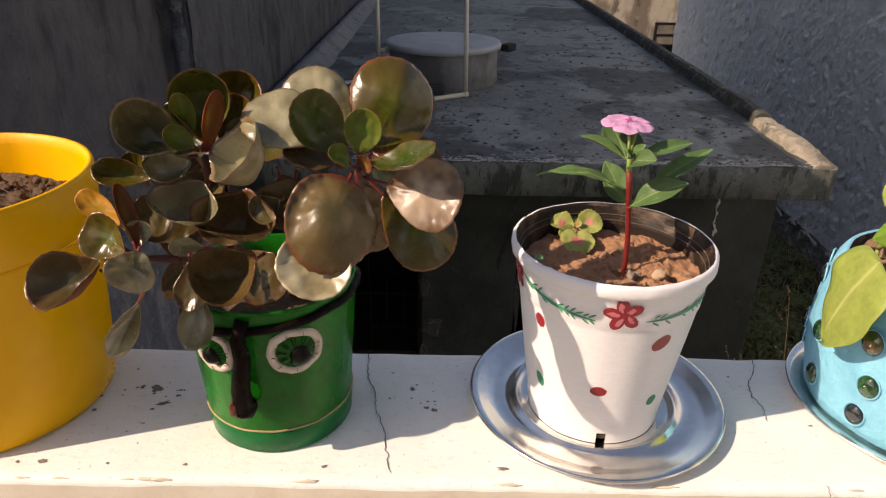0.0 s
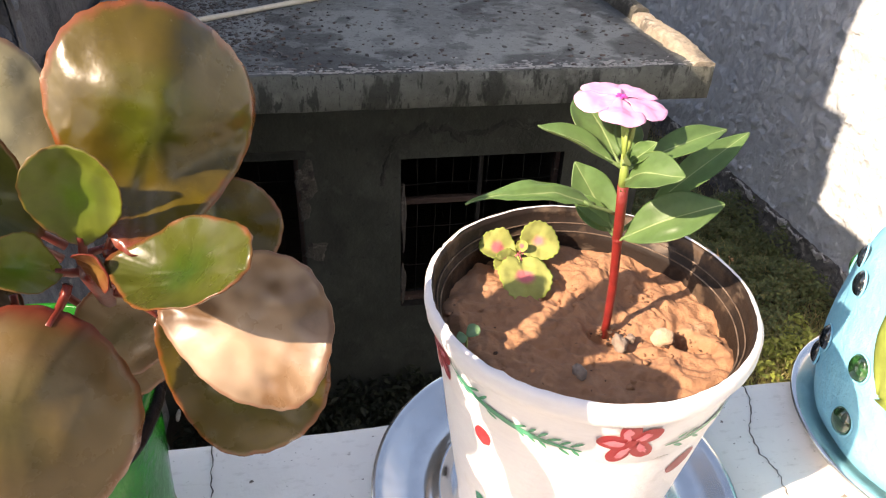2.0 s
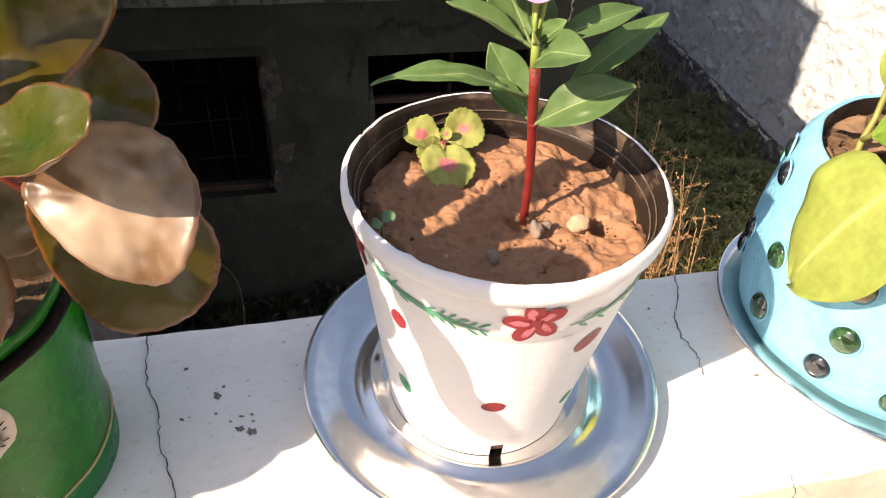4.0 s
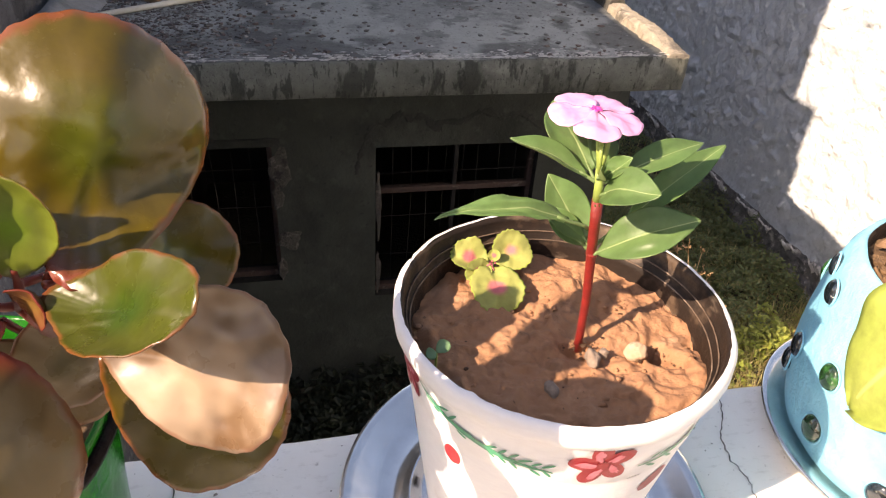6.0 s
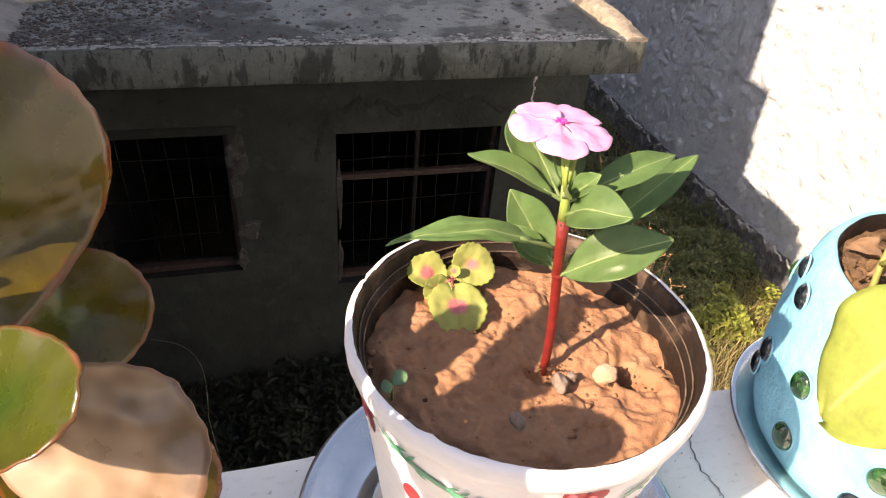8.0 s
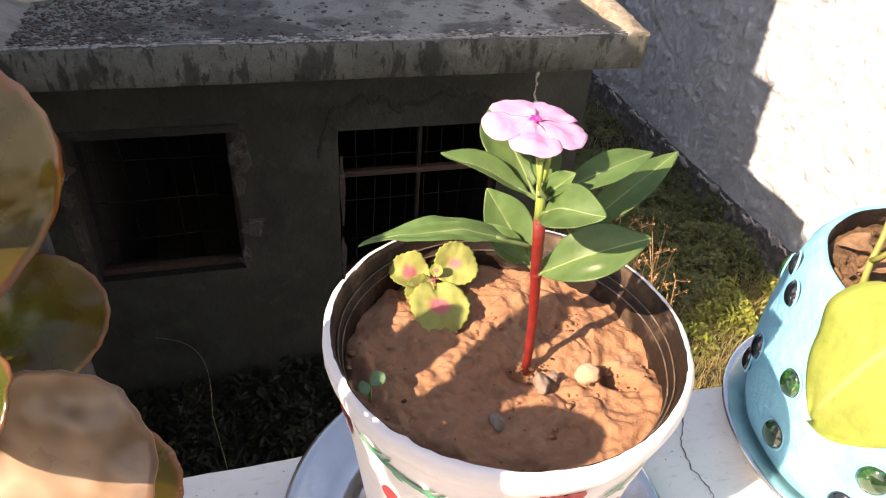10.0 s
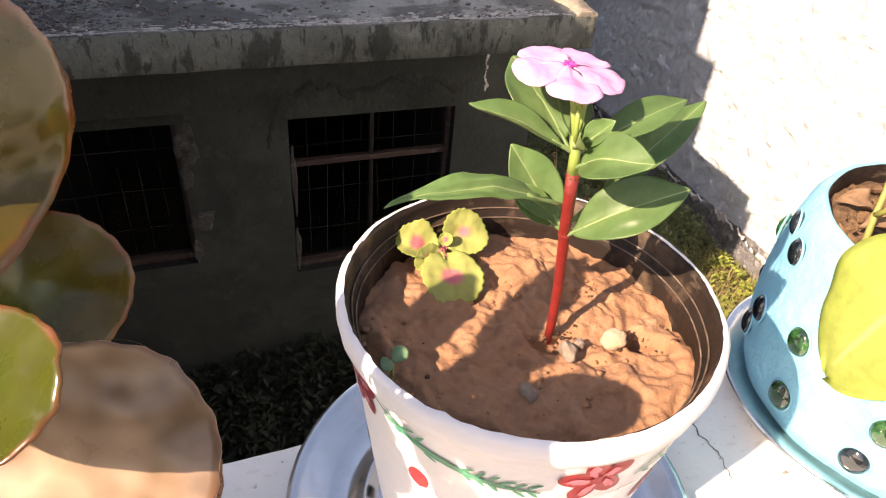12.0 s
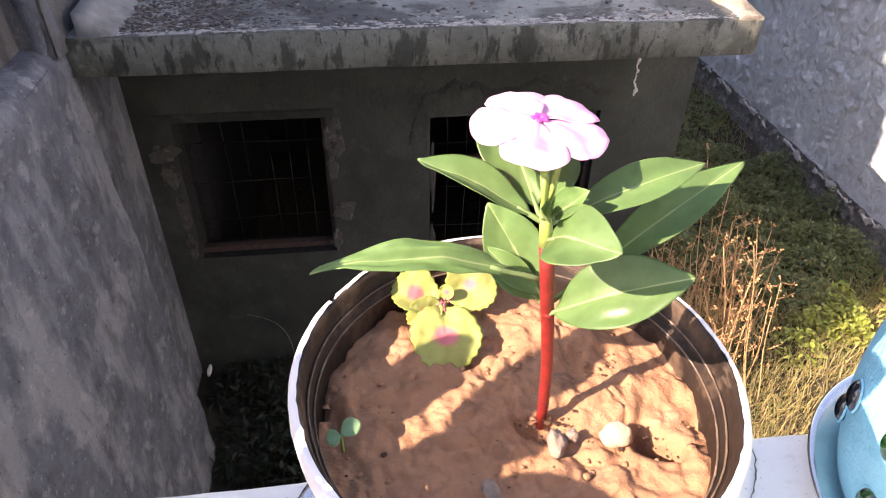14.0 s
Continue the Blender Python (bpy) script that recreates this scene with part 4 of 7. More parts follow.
part("mortar_patch", bm, M["kerb"], wall_left, "brown mortar patch at the end of the coping")

# far court at the end of the right-hand wall
bm = bmesh.new()
box(bm, 2.0, 12.0, 21.0, 21.25, GROUND - 0.1, 1.5)
tagged(part("wall_far", bm, M["farwall"], smooth=False), "sunlit cream wall with rain stains at the far end", "wall", kind="structure")
gate = thing("metal_gate", (5.9, 18.5, GROUND), "dark rusty metal gate panel with a leafy lattice", "gate")
G0, G1, GT = 5.42, 6.30, -2.07
bm = bmesh.new()
for x0, x1, z0, z1 in ((G0, G0 + 0.06, GROUND, GT), (G1 - 0.06, G1, GROUND, GT), (G0 + 0.06, G1 - 0.06, GT - 0.06, GT), (G0 + 0.06, G1 - 0.06, -2.42, -2.36), (G0 + 0.06, G1 - 0.06, GROUND + 0.1, GROUND + 0.15)):
    box(bm, x0, x1, 18.47, 18.53, z0, z1)
part("gate_frame", bm, M["iron"], gate, smooth=False)
for i in range(14):
    bm = bmesh.new()
    x = G0 + 0.10 + i * 0.052
    tube(bm, [(x + 0.035 * math.sin(k * 1.57), 18.5, GROUND + 0.12 + k * (GT - GROUND - 0.16) / 24) for k in range(25)], 0.013, 6)
    part("gate_scroll", bm, M["iron"], gate)
bm = bmesh.new()
box(bm, G0 + 0.06, G1 - 0.06, 18.515, 18.522, GROUND + 0.15, -2.62)
part("gate_sheet", bm, M["wood"], gate, smooth=False)

# ---- the neighbouring outbuilding ----
shed = thing("outbuilding", (0.5, 4.4, GROUND), "low grey cement outbuilding with a flat overhanging roof", "outbuilding")
FY, SX0, SX1 = 4.4, -1.19, 2.31
FX0 = -1.42
WINS = ((-1.13, -0.155, -2.80, -1.71), (0.53, 1.70, -3.02, -1.745))


def facade():
    """One wall with two openings through it, built from a grid of cells."""
    xs = sorted({FX0, SX1, *[v for w in WINS for v in w[:2]]})
    zs = sorted({GROUND - 0.1, -1.04, *[v for w in WINS for v in w[2:]]})
    solid = {(i, j) for i in range(len(xs) - 1) for j in range(len(zs) - 1)
             if not any(w[0] <= xs[i] < w[1] and w[2] <= zs[j] < w[3] for w in WINS)}
    bm = bmesh.new()
    v = {(i, j, k): bm.verts.new((x, FY + 0.22 * k, z)) for i, x in enumerate(xs) for j, z in enumerate(zs) for k in (0, 1)}
    for i, j in solid:
        bm.faces.new((v[i, j, 0], v[i + 1, j, 0], v[i + 1, j + 1, 0], v[i, j + 1, 0]))
        bm.faces.new((v[i, j, 1], v[i, j + 1, 1], v[i + 1, j + 1, 1], v[i + 1, j, 1]))
        for di, dj, a, b in ((-1, 0, (0, 0), (0, 1)), (1, 0, (1, 0), (1, 1)), (0, -1, (0, 0), (1, 0)), (0, 1, (0, 1), (1, 1))):
            if (i + di, j + dj) not in solid:
                p, q = (i + a[0], j + a[1]), (i + b[0], j + b[1])
                # reveal faces take the room's near-black, shade painted into the recess
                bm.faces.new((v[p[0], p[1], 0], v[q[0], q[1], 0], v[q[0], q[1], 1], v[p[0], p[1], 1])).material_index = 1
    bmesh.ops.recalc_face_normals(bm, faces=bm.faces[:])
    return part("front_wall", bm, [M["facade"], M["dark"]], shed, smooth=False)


front = facade()
bm = bmesh.new()
box(bm, SX1 - 0.22, SX1, FY + 0.22, 14.0, GROUND - 0.1, -1.04)
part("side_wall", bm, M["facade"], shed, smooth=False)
# unseen room walls, near-black as painted shade
bm = bmesh.new()
box(bm, SX0, SX1 - 0.22, 8.0, 8.2, GROUND - 0.1, -1.04)
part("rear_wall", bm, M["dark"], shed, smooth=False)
bm = bmesh.new()
box(bm, SX0, SX0 + 0.1, FY + 0.22, 8.0, GROUND - 0.1, -1.04)
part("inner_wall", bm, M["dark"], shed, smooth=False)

RY0, RX1 = 3.555, 2.15


def roof():
    bm = bmesh.new()
    prof = [(RY0 + 0.02, -1.04), (RY0, -1.03), (RY0 - 0.003, -0.93), (RY0, -0.855), (RY0 + 0.012, -0.845), (RY0 + 0.04, -0.842)]
    ys = list(np.linspace(RY0 + 0.09, RY0 + 1.2, 16)) + list(np.linspace(RY0 + 1.4, 14.2, 40))
    prof += [(y, -0.842) for y in ys]
    rows = []
    for x in np.linspace(SX0 - 0.08, RX1, 120):
        rows.append([bm.verts.new((x, y + (0.006 * noise.noise((x * 6, z * 9, 2)) + 0.003 * noise.noise((x * 30, z * 30, 2)) if y < RY0 + 0.05 else 0), z + (0.006 * noise.noise((x * 2.2, y * 2.2, 0)) if z > -0.9 else 0.004 * noise.noise((x * 5, y, 0))))) for y, z in prof])
    for a, b in zip(rows, rows[1:]):
        for i in range(len(prof) - 1):
            f = bm.faces.new((a[i], b[i], b[i + 1], a[i + 1]))
            f.material_index = 1 if i < 4 else 0
    lo = [bm.verts.new((x, y, -1.04)) for x, y in ((SX0 - 0.08, RY0 + 0.02), (RX1, RY0 + 0.02), (RX1, 14.2), (SX0 - 0.08, 14.2))]
    bm.faces.new(lo).material_index = 1
    bm.faces.new([rows[-1][i] for i in range(len(prof))] + [lo[2]]).material_index = 1
    bm.faces.new([lo[3]] + [rows[0][i] for i in range(len(prof) - 1, -1, -1)]).material_index = 1
    bmesh.ops.recalc_face_normals(bm, faces=bm.faces[:])
    return part("roof_slab", bm, [M["concrete"], M["fascia"]], shed)


slab = roof()


def kerb(y0, y1, width, height, material, label, seed, rough=1.0):
    """A crumbling mortar kerb along the roof's edge: flat-topped, with broken sides."""
    bm = bmesh.new()
    rows = []
    for i in range(int((y1 - y0) / 0.022) + 1):
        y = y0 + i * 0.022
        jig = lambda s: rough * (0.016 * noise.noise((y * 9, s, seed)) + 0.015 * noise.noise((y * 31, s, seed)))
        h = height * min(1, 0.3 + (y - RY0) / 0.4) * (1 + 0.25 * rough * noise.noise((y * 2.6, 4, seed)) + 0.12 * rough * noise.noise((y * 12, 5, seed)))
        w = width * (1 + 0.12 * rough * noise.noise((y * 4, 8, seed)))
        rows.append([bm.verts.new(p) for p in ((RX1 - w + jig(1), y, -0.85), (RX1 - w + 0.012 + jig(2), y, -0.842 + h * 0.7 + jig(3) * 0.6), (RX1 - w * 0.72 + jig(7), y, -0.842 + h + jig(4) * 0.5), (RX1 - w * 0.35 + jig(8), y, -0.842 + h * 0.96 + jig(9) * 0.5), (RX1 - 0.010 + jig(5) * 0.4, y, -0.842 + h * 0.85 + jig(6) * 0.5), (RX1 + 0.003, y, -0.842 + h * 0.3), (RX1 + 0.003, y, -0.86))])
    for a, b in zip(rows, rows[1:]):
        for i in range(6):
            bm.faces.new((a[i], a[i + 1], b[i + 1], b[i]))
    bm.faces.new(rows[0][::-1]), bm.faces.new(rows[-1])
    bmesh.ops.recalc_face_normals(bm, faces=bm.faces[:])
    part("kerb", bm, material, slab, label, smooth=False)


# sunlit and shaded stretches get separate kerb colours, split where the sun ends
kerb(RY0 + 0.004, 4.42, 0.135, 0.052, M["kerb"], "crumbling cream-brown plaster kerb", 1.0)
kerb(4.423, 14.1, 0.115, 0.085, M["shadedkerb"], "mossy kerb along the roof edge, its shade put into the dark colour", 2.0, 0.45)
bm = bmesh.new()
prev = None
for i in range(160):
    y = RY0 + 0.02 + i * 0.07
    n1, n2 = 0.012 * noise.noise((y * 3, 0, 0)), 0.02 * noise.noise((y * 2.3, 9, 0))
    cur = [bm.verts.new(p) for p in ((LX + 0.002, y, -0.845), (LX + 0.002, y, -0.73 + n1), (LX + 0.05, y, -0.772 + n1), (LX + 0.145 + n2, y, -0.824), (LX + 0.185 + n2, y, -0.845))]
    if prev:
        for k in range(4):
            bm.faces.new((prev[k], prev[k + 1], cur[k + 1], cur[k]))
    else:
        bm.faces.new(cur)
    prev = cur
bmesh.ops.recalc_face_normals(bm, faces=bm.faces[:])
part("fillet", bm, M["fillet"], slab, "pale cement fillet at the foot of the wall")

# pale mortar line along the slab's front lip
for k, yy, ww in ((0, 0.022, 0.020), (1, 0.050, 0.022), (2, 0.085, 0.018)):
    ribbon("mortar_smear", [(SX0 + 0.1 + i * 0.012, RY0 + yy + 0.012 * noise.noise((i * 0.08, k, 0)), -0.8385 + 0.006 * noise.noise(((SX0 + 0.1 + i * 0.012) * 2.2, RY0 * 2.2, 0))) for i in range(265)], ww, (0, 0, 1), M["mortar"], slab, "pale worn mortar on the front lip", k * 5.0, -0.22 + 0.12 * k, 0.002, 0.12)["kind"] = "stuff"
rng = random.Random(11)
bm = bmesh.new()
for i in range(650):
    x = rng.uniform(SX0 + 0.2, RX1 - 0.1)
    s = rng.choice((0.003, 0.004, 0.006, 0.008, 0.012)) * rng.uniform(0.7, 1.2)
    lump(bm, (x, RY0 + 0.02 + abs(rng.gauss(0, 0.06)), -0.842), s, i * 0.37, 0.9, 1, (1.4, 1, 0.4))
tagged(part("mortar_crumbs", bm, M["mortar"], None, smooth=False), "pale mortar crumbs along the roof's front lip", "mortar crumbs", kind="stuff")


def window(w, sill, mullion, transom, seed):
    """A worn opening with a low sill board, one jamb and a thin, bent iron grille."""
    x0, x1, z0, z1 = w
    rng = random.Random(seed)
    bm = bmesh.new()
    for a in ((x1 - 0.035, x1, z0, z1), (x0, x1 - 0.035, z0, z0 + 0.045)):
        box(bm, a[0], a[1], FY + 0.07, FY + 0.13, a[2], a[3], 0.004)
    fr = part("window", bm, M["wood"], shed, "old dark window frame with an iron grille")
    if transom:
        bm = bmesh.new()
        box(bm, x0 + 0.03, x1 - 0.035, FY + 0.07, FY + 0.12, transom - 0.022, transom + 0.022, 0.006)
        part("transom", bm, M["wood"], fr)
    if mullion:
        bm = bmesh.new()
        box(bm, mullion - 0.016, mullion + 0.016, FY + 0.075, FY + 0.115, z0 + 0.045, z1, 0.005)
        part("mullion", bm, M["iron"], fr)
    n = int((x1 - x0) / 0.125)
    for i in range(1, n):
        x = x0 + (x1 - x0) * i / n + rng.uniform(-0.012, 0.012)
        bm = bmesh.new()
        tube(bm, [(x + rng.uniform(-0.012, 0.012), FY + 0.15, z0 + (z1 - z0) * f) for f in (0.0, 0.3, 0.6, 1.0)], 0.0025, 5)
        part("bar", bm, M["iron"], fr)
    for f in (0.22, 0.5, 0.78):
        bm = bmesh.new()
        z = z0 + (z1 - z0) * f
        tube(bm, [(x0 + (x1 - x0) * g, FY + 0.155, z + rng.uniform(-0.010, 0.010)) for g in (0, 0.3, 0.6, 1.0)], 0.0034, 5)
        part("cross_bar", bm, M["iron"], fr)


window(WINS[0], True, None, None, 4)
window(WINS[1], True, 1.115, -2.125, 5)


def scar(x, z, w, h, seed):
    """A patch where the plaster has broken away: a ragged plate with a rough face."""
    bm = bmesh.new()
    n = 22
    rings = []
    for r, y in ((1.0, 0.001), (0.8, -0.0035), (0.45, -0.002)):
        ring = []
        for i in range(n):
            t = 2 * math.pi * i / n
            q = r * (1 + 0.45 * noise.noise((math.cos(t) * 1.6 + seed, math.sin(t) * 1.6, seed)) + 0.25 * noise.noise((math.cos(t) * 5 + seed, math.sin(t) * 5, seed)))
            ring.append(bm.verts.new((x + w * q * math.cos(t), FY + y - 0.003 * abs(noise.noise((i * 1.3, r * 3, seed))), z + h * q * math.sin(t))))
        rings.append(ring)
    mid = bm.verts.new((x, FY - 0.003, z))
    for a, b in zip(rings, rings[1:]):
        for i in range(n):
            bm.faces.new((a[i], b[i], b[(i + 1) % n], a[(i + 1) % n]))
    for i in range(n):
        bm.faces.new((rings[-1][i], mid, rings[-1][(i + 1) % n]))
    bmesh.ops.recalc_face_normals(bm, faces=bm.faces[:])
    part("broken_plaster", bm, M["hollow"], front, "ragged hollow of broken plaster", smooth=False)


# broken plaster round the left window, a lintel over it with shade put into its darker cement, old patch marks over the
# right one
for i, (x, z, w, h) in enumerate(((-0.11, -1.88, 0.075, 0.13), (-0.08, -2.44, 0.085, 0.08), (-1.21, -1.93, 0.10, 0.07), (-1.21, -2.10, 0.06, 0.10), (-0.14, -2.10, 0.04, 0.10), (-1.18, -2.40, 0.04, 0.16), (-1.18, -2.68, 0.035, 0.12), (-0.15, -2.70, 0.03, 0.10), (0.55, -2.2, 0.018, 0.30), (0.55, -2.8, 0.02, 0.18))):
    scar(x, z, w, h, i * 2.3 + 1)
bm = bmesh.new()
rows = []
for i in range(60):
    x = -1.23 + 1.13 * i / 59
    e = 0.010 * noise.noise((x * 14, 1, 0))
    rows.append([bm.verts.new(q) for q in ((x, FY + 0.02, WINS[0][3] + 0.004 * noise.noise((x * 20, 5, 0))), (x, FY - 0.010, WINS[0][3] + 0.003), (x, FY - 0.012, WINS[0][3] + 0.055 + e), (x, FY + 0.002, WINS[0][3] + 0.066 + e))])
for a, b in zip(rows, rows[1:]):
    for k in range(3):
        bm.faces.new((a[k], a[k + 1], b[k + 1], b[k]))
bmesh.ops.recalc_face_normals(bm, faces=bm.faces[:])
part("lintel", bm, M["lintel"], front, "lintel in a darker copy of the wall cement, as painted shade", smooth=False)
for k, (cx, w) in enumerate(((0.73, 0.25), (1.33, 0.42))):
    ribbon("plaster_scar", [(cx + w * (f - 0.5) * 2, FY - 0.002, -1.62 + 0.10 * math.sin(math.pi * f) + 0.02 * math.sin(f * 19)) for f in np.linspace(0, 1, 60)], 0.030, (0, -1, 0), M["lintel"], front, "dark scar of an old patch", 11.0 + k, -0.75, 0.005)
ribbon("plaster_scar", [(0.50 - 0.10 * math.sin(f * 1.5), FY - 0.002, -1.60 - 0.34 * f) for f in np.linspace(0, 1, 36)], 0.020, (0, -1, 0), M["lintel"], front, "dark scar of an old patch", 17.0, -0.75, 0.004)
ribbon("crack_filling", [(1.90 + 0.03 * noise.noise((k * 0.12, 0, 1)) + 0.012 * noise.noise((k * 0.6, 0, 1)), FY - 0.002, -1.06 - k * 0.012) for k in range(50)], 0.017, (0, -1, 0), M["salt"], front, "pale filled crack in the wall", 23.0, -0.45, 0.004)

# ---- things on that roof ----
drum = thing("roof_tank", (-0.025, 5.60, -0.842), "round grey cement tank with a flat lid, stained", "tank")
TC = (-0.025, 5.60)
bm = bmesh.new()
lathe(bm, [(0.42, -0.845), (0.435, -0.835), (0.43, -0.70), (0.43, -0.57)], *TC, n=64, wobble=0.008)
part("tank_body", bm, M["tank"], drum)
bm = bmesh.new()
lathe(bm, [(0.43, -0.573), (0.455, -0.57), (0.46, -0.545), (0.452, -0.528), (0.43, -0.525), (0.2, -0.523), (0.01, -0.522)], *TC, n=64, wobble=0.006, close=True)
part("lid", bm, M["lid"], drum)


def roof_pipe(points, label):
    th = thing("water_pipe", points[0], label, "pipe", "water pipes on the roof")
    for a, b in zip(points, points[1:]):
        bm = bmesh.new()
        tube(bm, arc(a, b, (0, 0, 0), 3), 0.0165, 10)
        part("pipe_length", bm, M["pvc"], th)
    for p in points[1:-1]:
        bm = bmesh.new()
        lump(bm, p, 0.026, 1.0, 0.03, 2)
        part("elbow", bm, M["pvc"], th)


roof_pipe([(-1.0967, 4.2000, -0.8250), (0.1450, 5.0600, -0.8250), (0.120, 5.1, 0.75)], "cream plastic water pipe lying on the roof and rising upright")
roof_pipe([(-1.1295, 5.18, -0.8250), (-0.5350, 5.5100, -0.8250), (-0.545, 5.53, 0.75)], "cream plastic water pipe lying on the roof and rising upright")
roof_pipe([(-0.540, 5.53, -0.60), (-0.475, 5.55, -0.60), (-0.42, 5.56, -0.60)], "short cream plastic branch pipe into the tank")
for at, r in (((-0.10, 5.11, -0.8420), 0.2), ((0.62, 7.0, -0.842), 0.9)):
    bm = bmesh.new()
    box(bm, -0.075, 0.075, -0.045, 0.045, 0.0, 0.07, 0.008)
    bmesh.ops.rotate(bm, verts=bm.verts, cent=(0, 0, 0), matrix=Matrix.Rotation(r, 3, "Z"))
    bmesh.ops.translate(bm, verts=bm.verts, vec=Vector(at))
    tagged(part("brick", bm, M["blackbrick"]), "sooty black brick lying on the roof", "brick", "loose bricks on the roof")

rng = random.Random(21)
verts, faces = [], []


def rubble(x, y, z, s):
    n = len(verts)
    a = rng.uniform(0, 6.3)
    for k in range(4):
        r = s * rng.uniform(0.6, 1.2)
        verts.append((x + r * math.cos(a + k * 1.57) * rng.uniform(0.6, 1.5), y + r * math.sin(a + k * 1.57), z - 0.002))
    for k in range(4):
        r = s * rng.uniform(0.35, 0.8)
        verts.append((x + r * math.cos(a + k * 1.57) * 1.2, y + r * math.sin(a + k * 1.57), z + s * rng.uniform(0.15, 0.55)))
    for f in ((4, 5, 6, 7), (0, 1, 5, 4), (1, 2, 6, 5), (2, 3, 7, 6), (3, 0, 4, 7)):
        faces.append(tuple(n + k for k in f))


for i in range(5200):
    f = rng.random()
    x = LX + 0.17 + abs(rng.gauss(0, 0.42))
    y = 3.62 + 2.0 * rng.random() ** 1.3
    if x > 0.75:
        continue
    rubble(x, y, -0.842, rng.choice((0.003, 0.004, 0.005, 0.007, 0.009, 0.013, 0.018)) * rng.uniform(0.7, 1.2))
for i in range(1100):
    rubble(rng.uniform(-0.8, 1.95), 3.6 + rng.random() ** 1.7 * 6.0, -0.842, rng.choice((0.004, 0.006, 0.008, 0.010, 0.014, 0.020)))
for i in range(60):
    rubble(rng.uniform(1.5, 2.0), rng.uniform(4.5, 8.5), -0.842, rng.choice((0.006, 0.012, 0.024)))
me = bpy.data.meshes.new("rubble")
me.from_pydata(verts, [], faces)
me.materials.append(M["debris"])
tagged(new("rubble", me), "brick and mortar rubble scattered over the roof", "rubble", kind="stuff")
bm = bmesh.new()
tube(bm, [(-0.93, 4.75, -0.835), (-0.72, 4.55, -0.83)], 0.018, 6)
tagged(part("stick", bm, M["dryleaf"]), "short brown stick lying among the rubble", "stick")

# ---- weeds in the gap ----


def ground_z(x, y):
    return GROUND + 0.05 * noise.noise((x * 0.9, y * 0.9, 0)) + 0.02 * noise.noise((x * 4, y * 4, 1))


def grass(name, n, place, hmin, hmax, material, label, seed, width=0.006):
    rng = random.Random(seed)
    verts, faces = [], []
    for _ in range(n):
        x, y = place(rng)
        z = ground_z(x, y)
        h, a, lean = rng.uniform(hmin, hmax), rng.uniform(0, 6.28), rng.uniform(0.2, 1.1)
        dx, dy = math.cos(a) * lean * h, math.sin(a) * lean * h
        sx, sy = -math.sin(a) * width * rng.uniform(0.6, 1.4), math.cos(a) * width * rng.uniform(0.6, 1.4)
        k = len(verts)
        verts += [(x - sx, y - sy, z), (x + sx, y + sy, z), (x + dx * 0.4 + sx * 0.7, y + dy * 0.4 + sy * 0.7, z + h * 0.6), (x + dx * 0.4 - sx * 0.7, y + dy * 0.4 - sy * 0.7, z + h * 0.6), (x + dx, y + dy, z + h * (1 - 0.35 * lean))]
        faces += [(k, k + 1, k + 2, k + 3), (k + 3, k + 2, k + 4)]
    me = bpy.data.meshes.new(name)
    me.from_pydata(verts, [], faces)
    me.materials.append(material)
    return tagged(new(name, me), label, "grass", kind="stuff")


def weeds(name, mounds, n, size, material, label, seed):
    """Low leafy weeds: many small folded leaves on the surface and inside of uneven mounds."""
    rng = random.Random(seed)
    verts, faces = [], []
    tot = sum(m[2] for m in mounds)
    for mx, my, r, h in mounds:
        for _ in range(int(n * r / tot)):
            a, d = rng.uniform(0, 6.28), r * math.sqrt(rng.random())
            x, y = mx + d * math.cos(a), my + d * math.sin(a)
            top = h * (1 - (d / r) ** 2) * (0.75 + 0.5 * noise.noise((x * 5, y * 5, seed)))
            z = ground_z(x, y) + max(0.01, top * rng.random() ** 0.5)
            s = size * rng.uniform(0.5, 1.3)
            b, tilt = rng.uniform(0, 6.28), rng.uniform(-0.7, 0.7)
            u = Vector((math.cos(b), math.sin(b), tilt)).normalized()
            v = Vector((-math.sin(b), math.cos(b), rng.uniform(-0.5, 0.5))).normalized()
            p = Vector((x, y, z))
            k = len(verts)
            verts += [tuple(p - u * s), tuple(p + v * s * 0.45 + Vector((0, 0, s * 0.15))), tuple(p + u * s), tuple(p - v * s * 0.45 + Vector((0, 0, s * 0.15)))]
            faces += [(k, k + 1, k + 2), (k, k + 2, k + 3)]
    me = bpy.data.meshes.new(name)
    me.from_pydata(verts, [], faces)
    me.materials.append(material)
    return tagged(new(name, me), label, "weeds", kind="stuff")


grass("dry_grass", 26000, lambda r: (r.uniform(1.6, 5.45), r.uniform(1.0, 4.7)), 0.05, 0.24, M["drygrass"], "sunlit straw-coloured dry grass on the ground", 1, 0.0035)
grass("shaded_grass", 6000, lambda r: (r.uniform(2.35, 5.4), r.uniform(4.3, 10.5)), 0.06, 0.26, M["drygrass"], "thin dry grass in the shade by the wall", 2, 0.003)
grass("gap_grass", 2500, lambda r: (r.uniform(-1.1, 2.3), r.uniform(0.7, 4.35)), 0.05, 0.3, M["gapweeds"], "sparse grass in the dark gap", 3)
rng = random.Random(8)
weeds("bushy_weeds", [(rng.uniform(2.5, 5.2), rng.uniform(4.5, 7.4), rng.uniform(0.25, 0.6), rng.uniform(0.2, 0.5)) for _ in range(48)], 60000, 0.026, M["weeds"], "low bushy green weeds in the shade", 4)
weeds("creeping_weeds", [(rng.uniform(2.5, 5.2), rng.uniform(7.0, 11), rng.uniform(0.2, 0.5), rng.uniform(0.1, 0.3)) for _ in range(18)], 7000, 0.035, M["weeds"], "patches of green weeds along the side wall", 5)
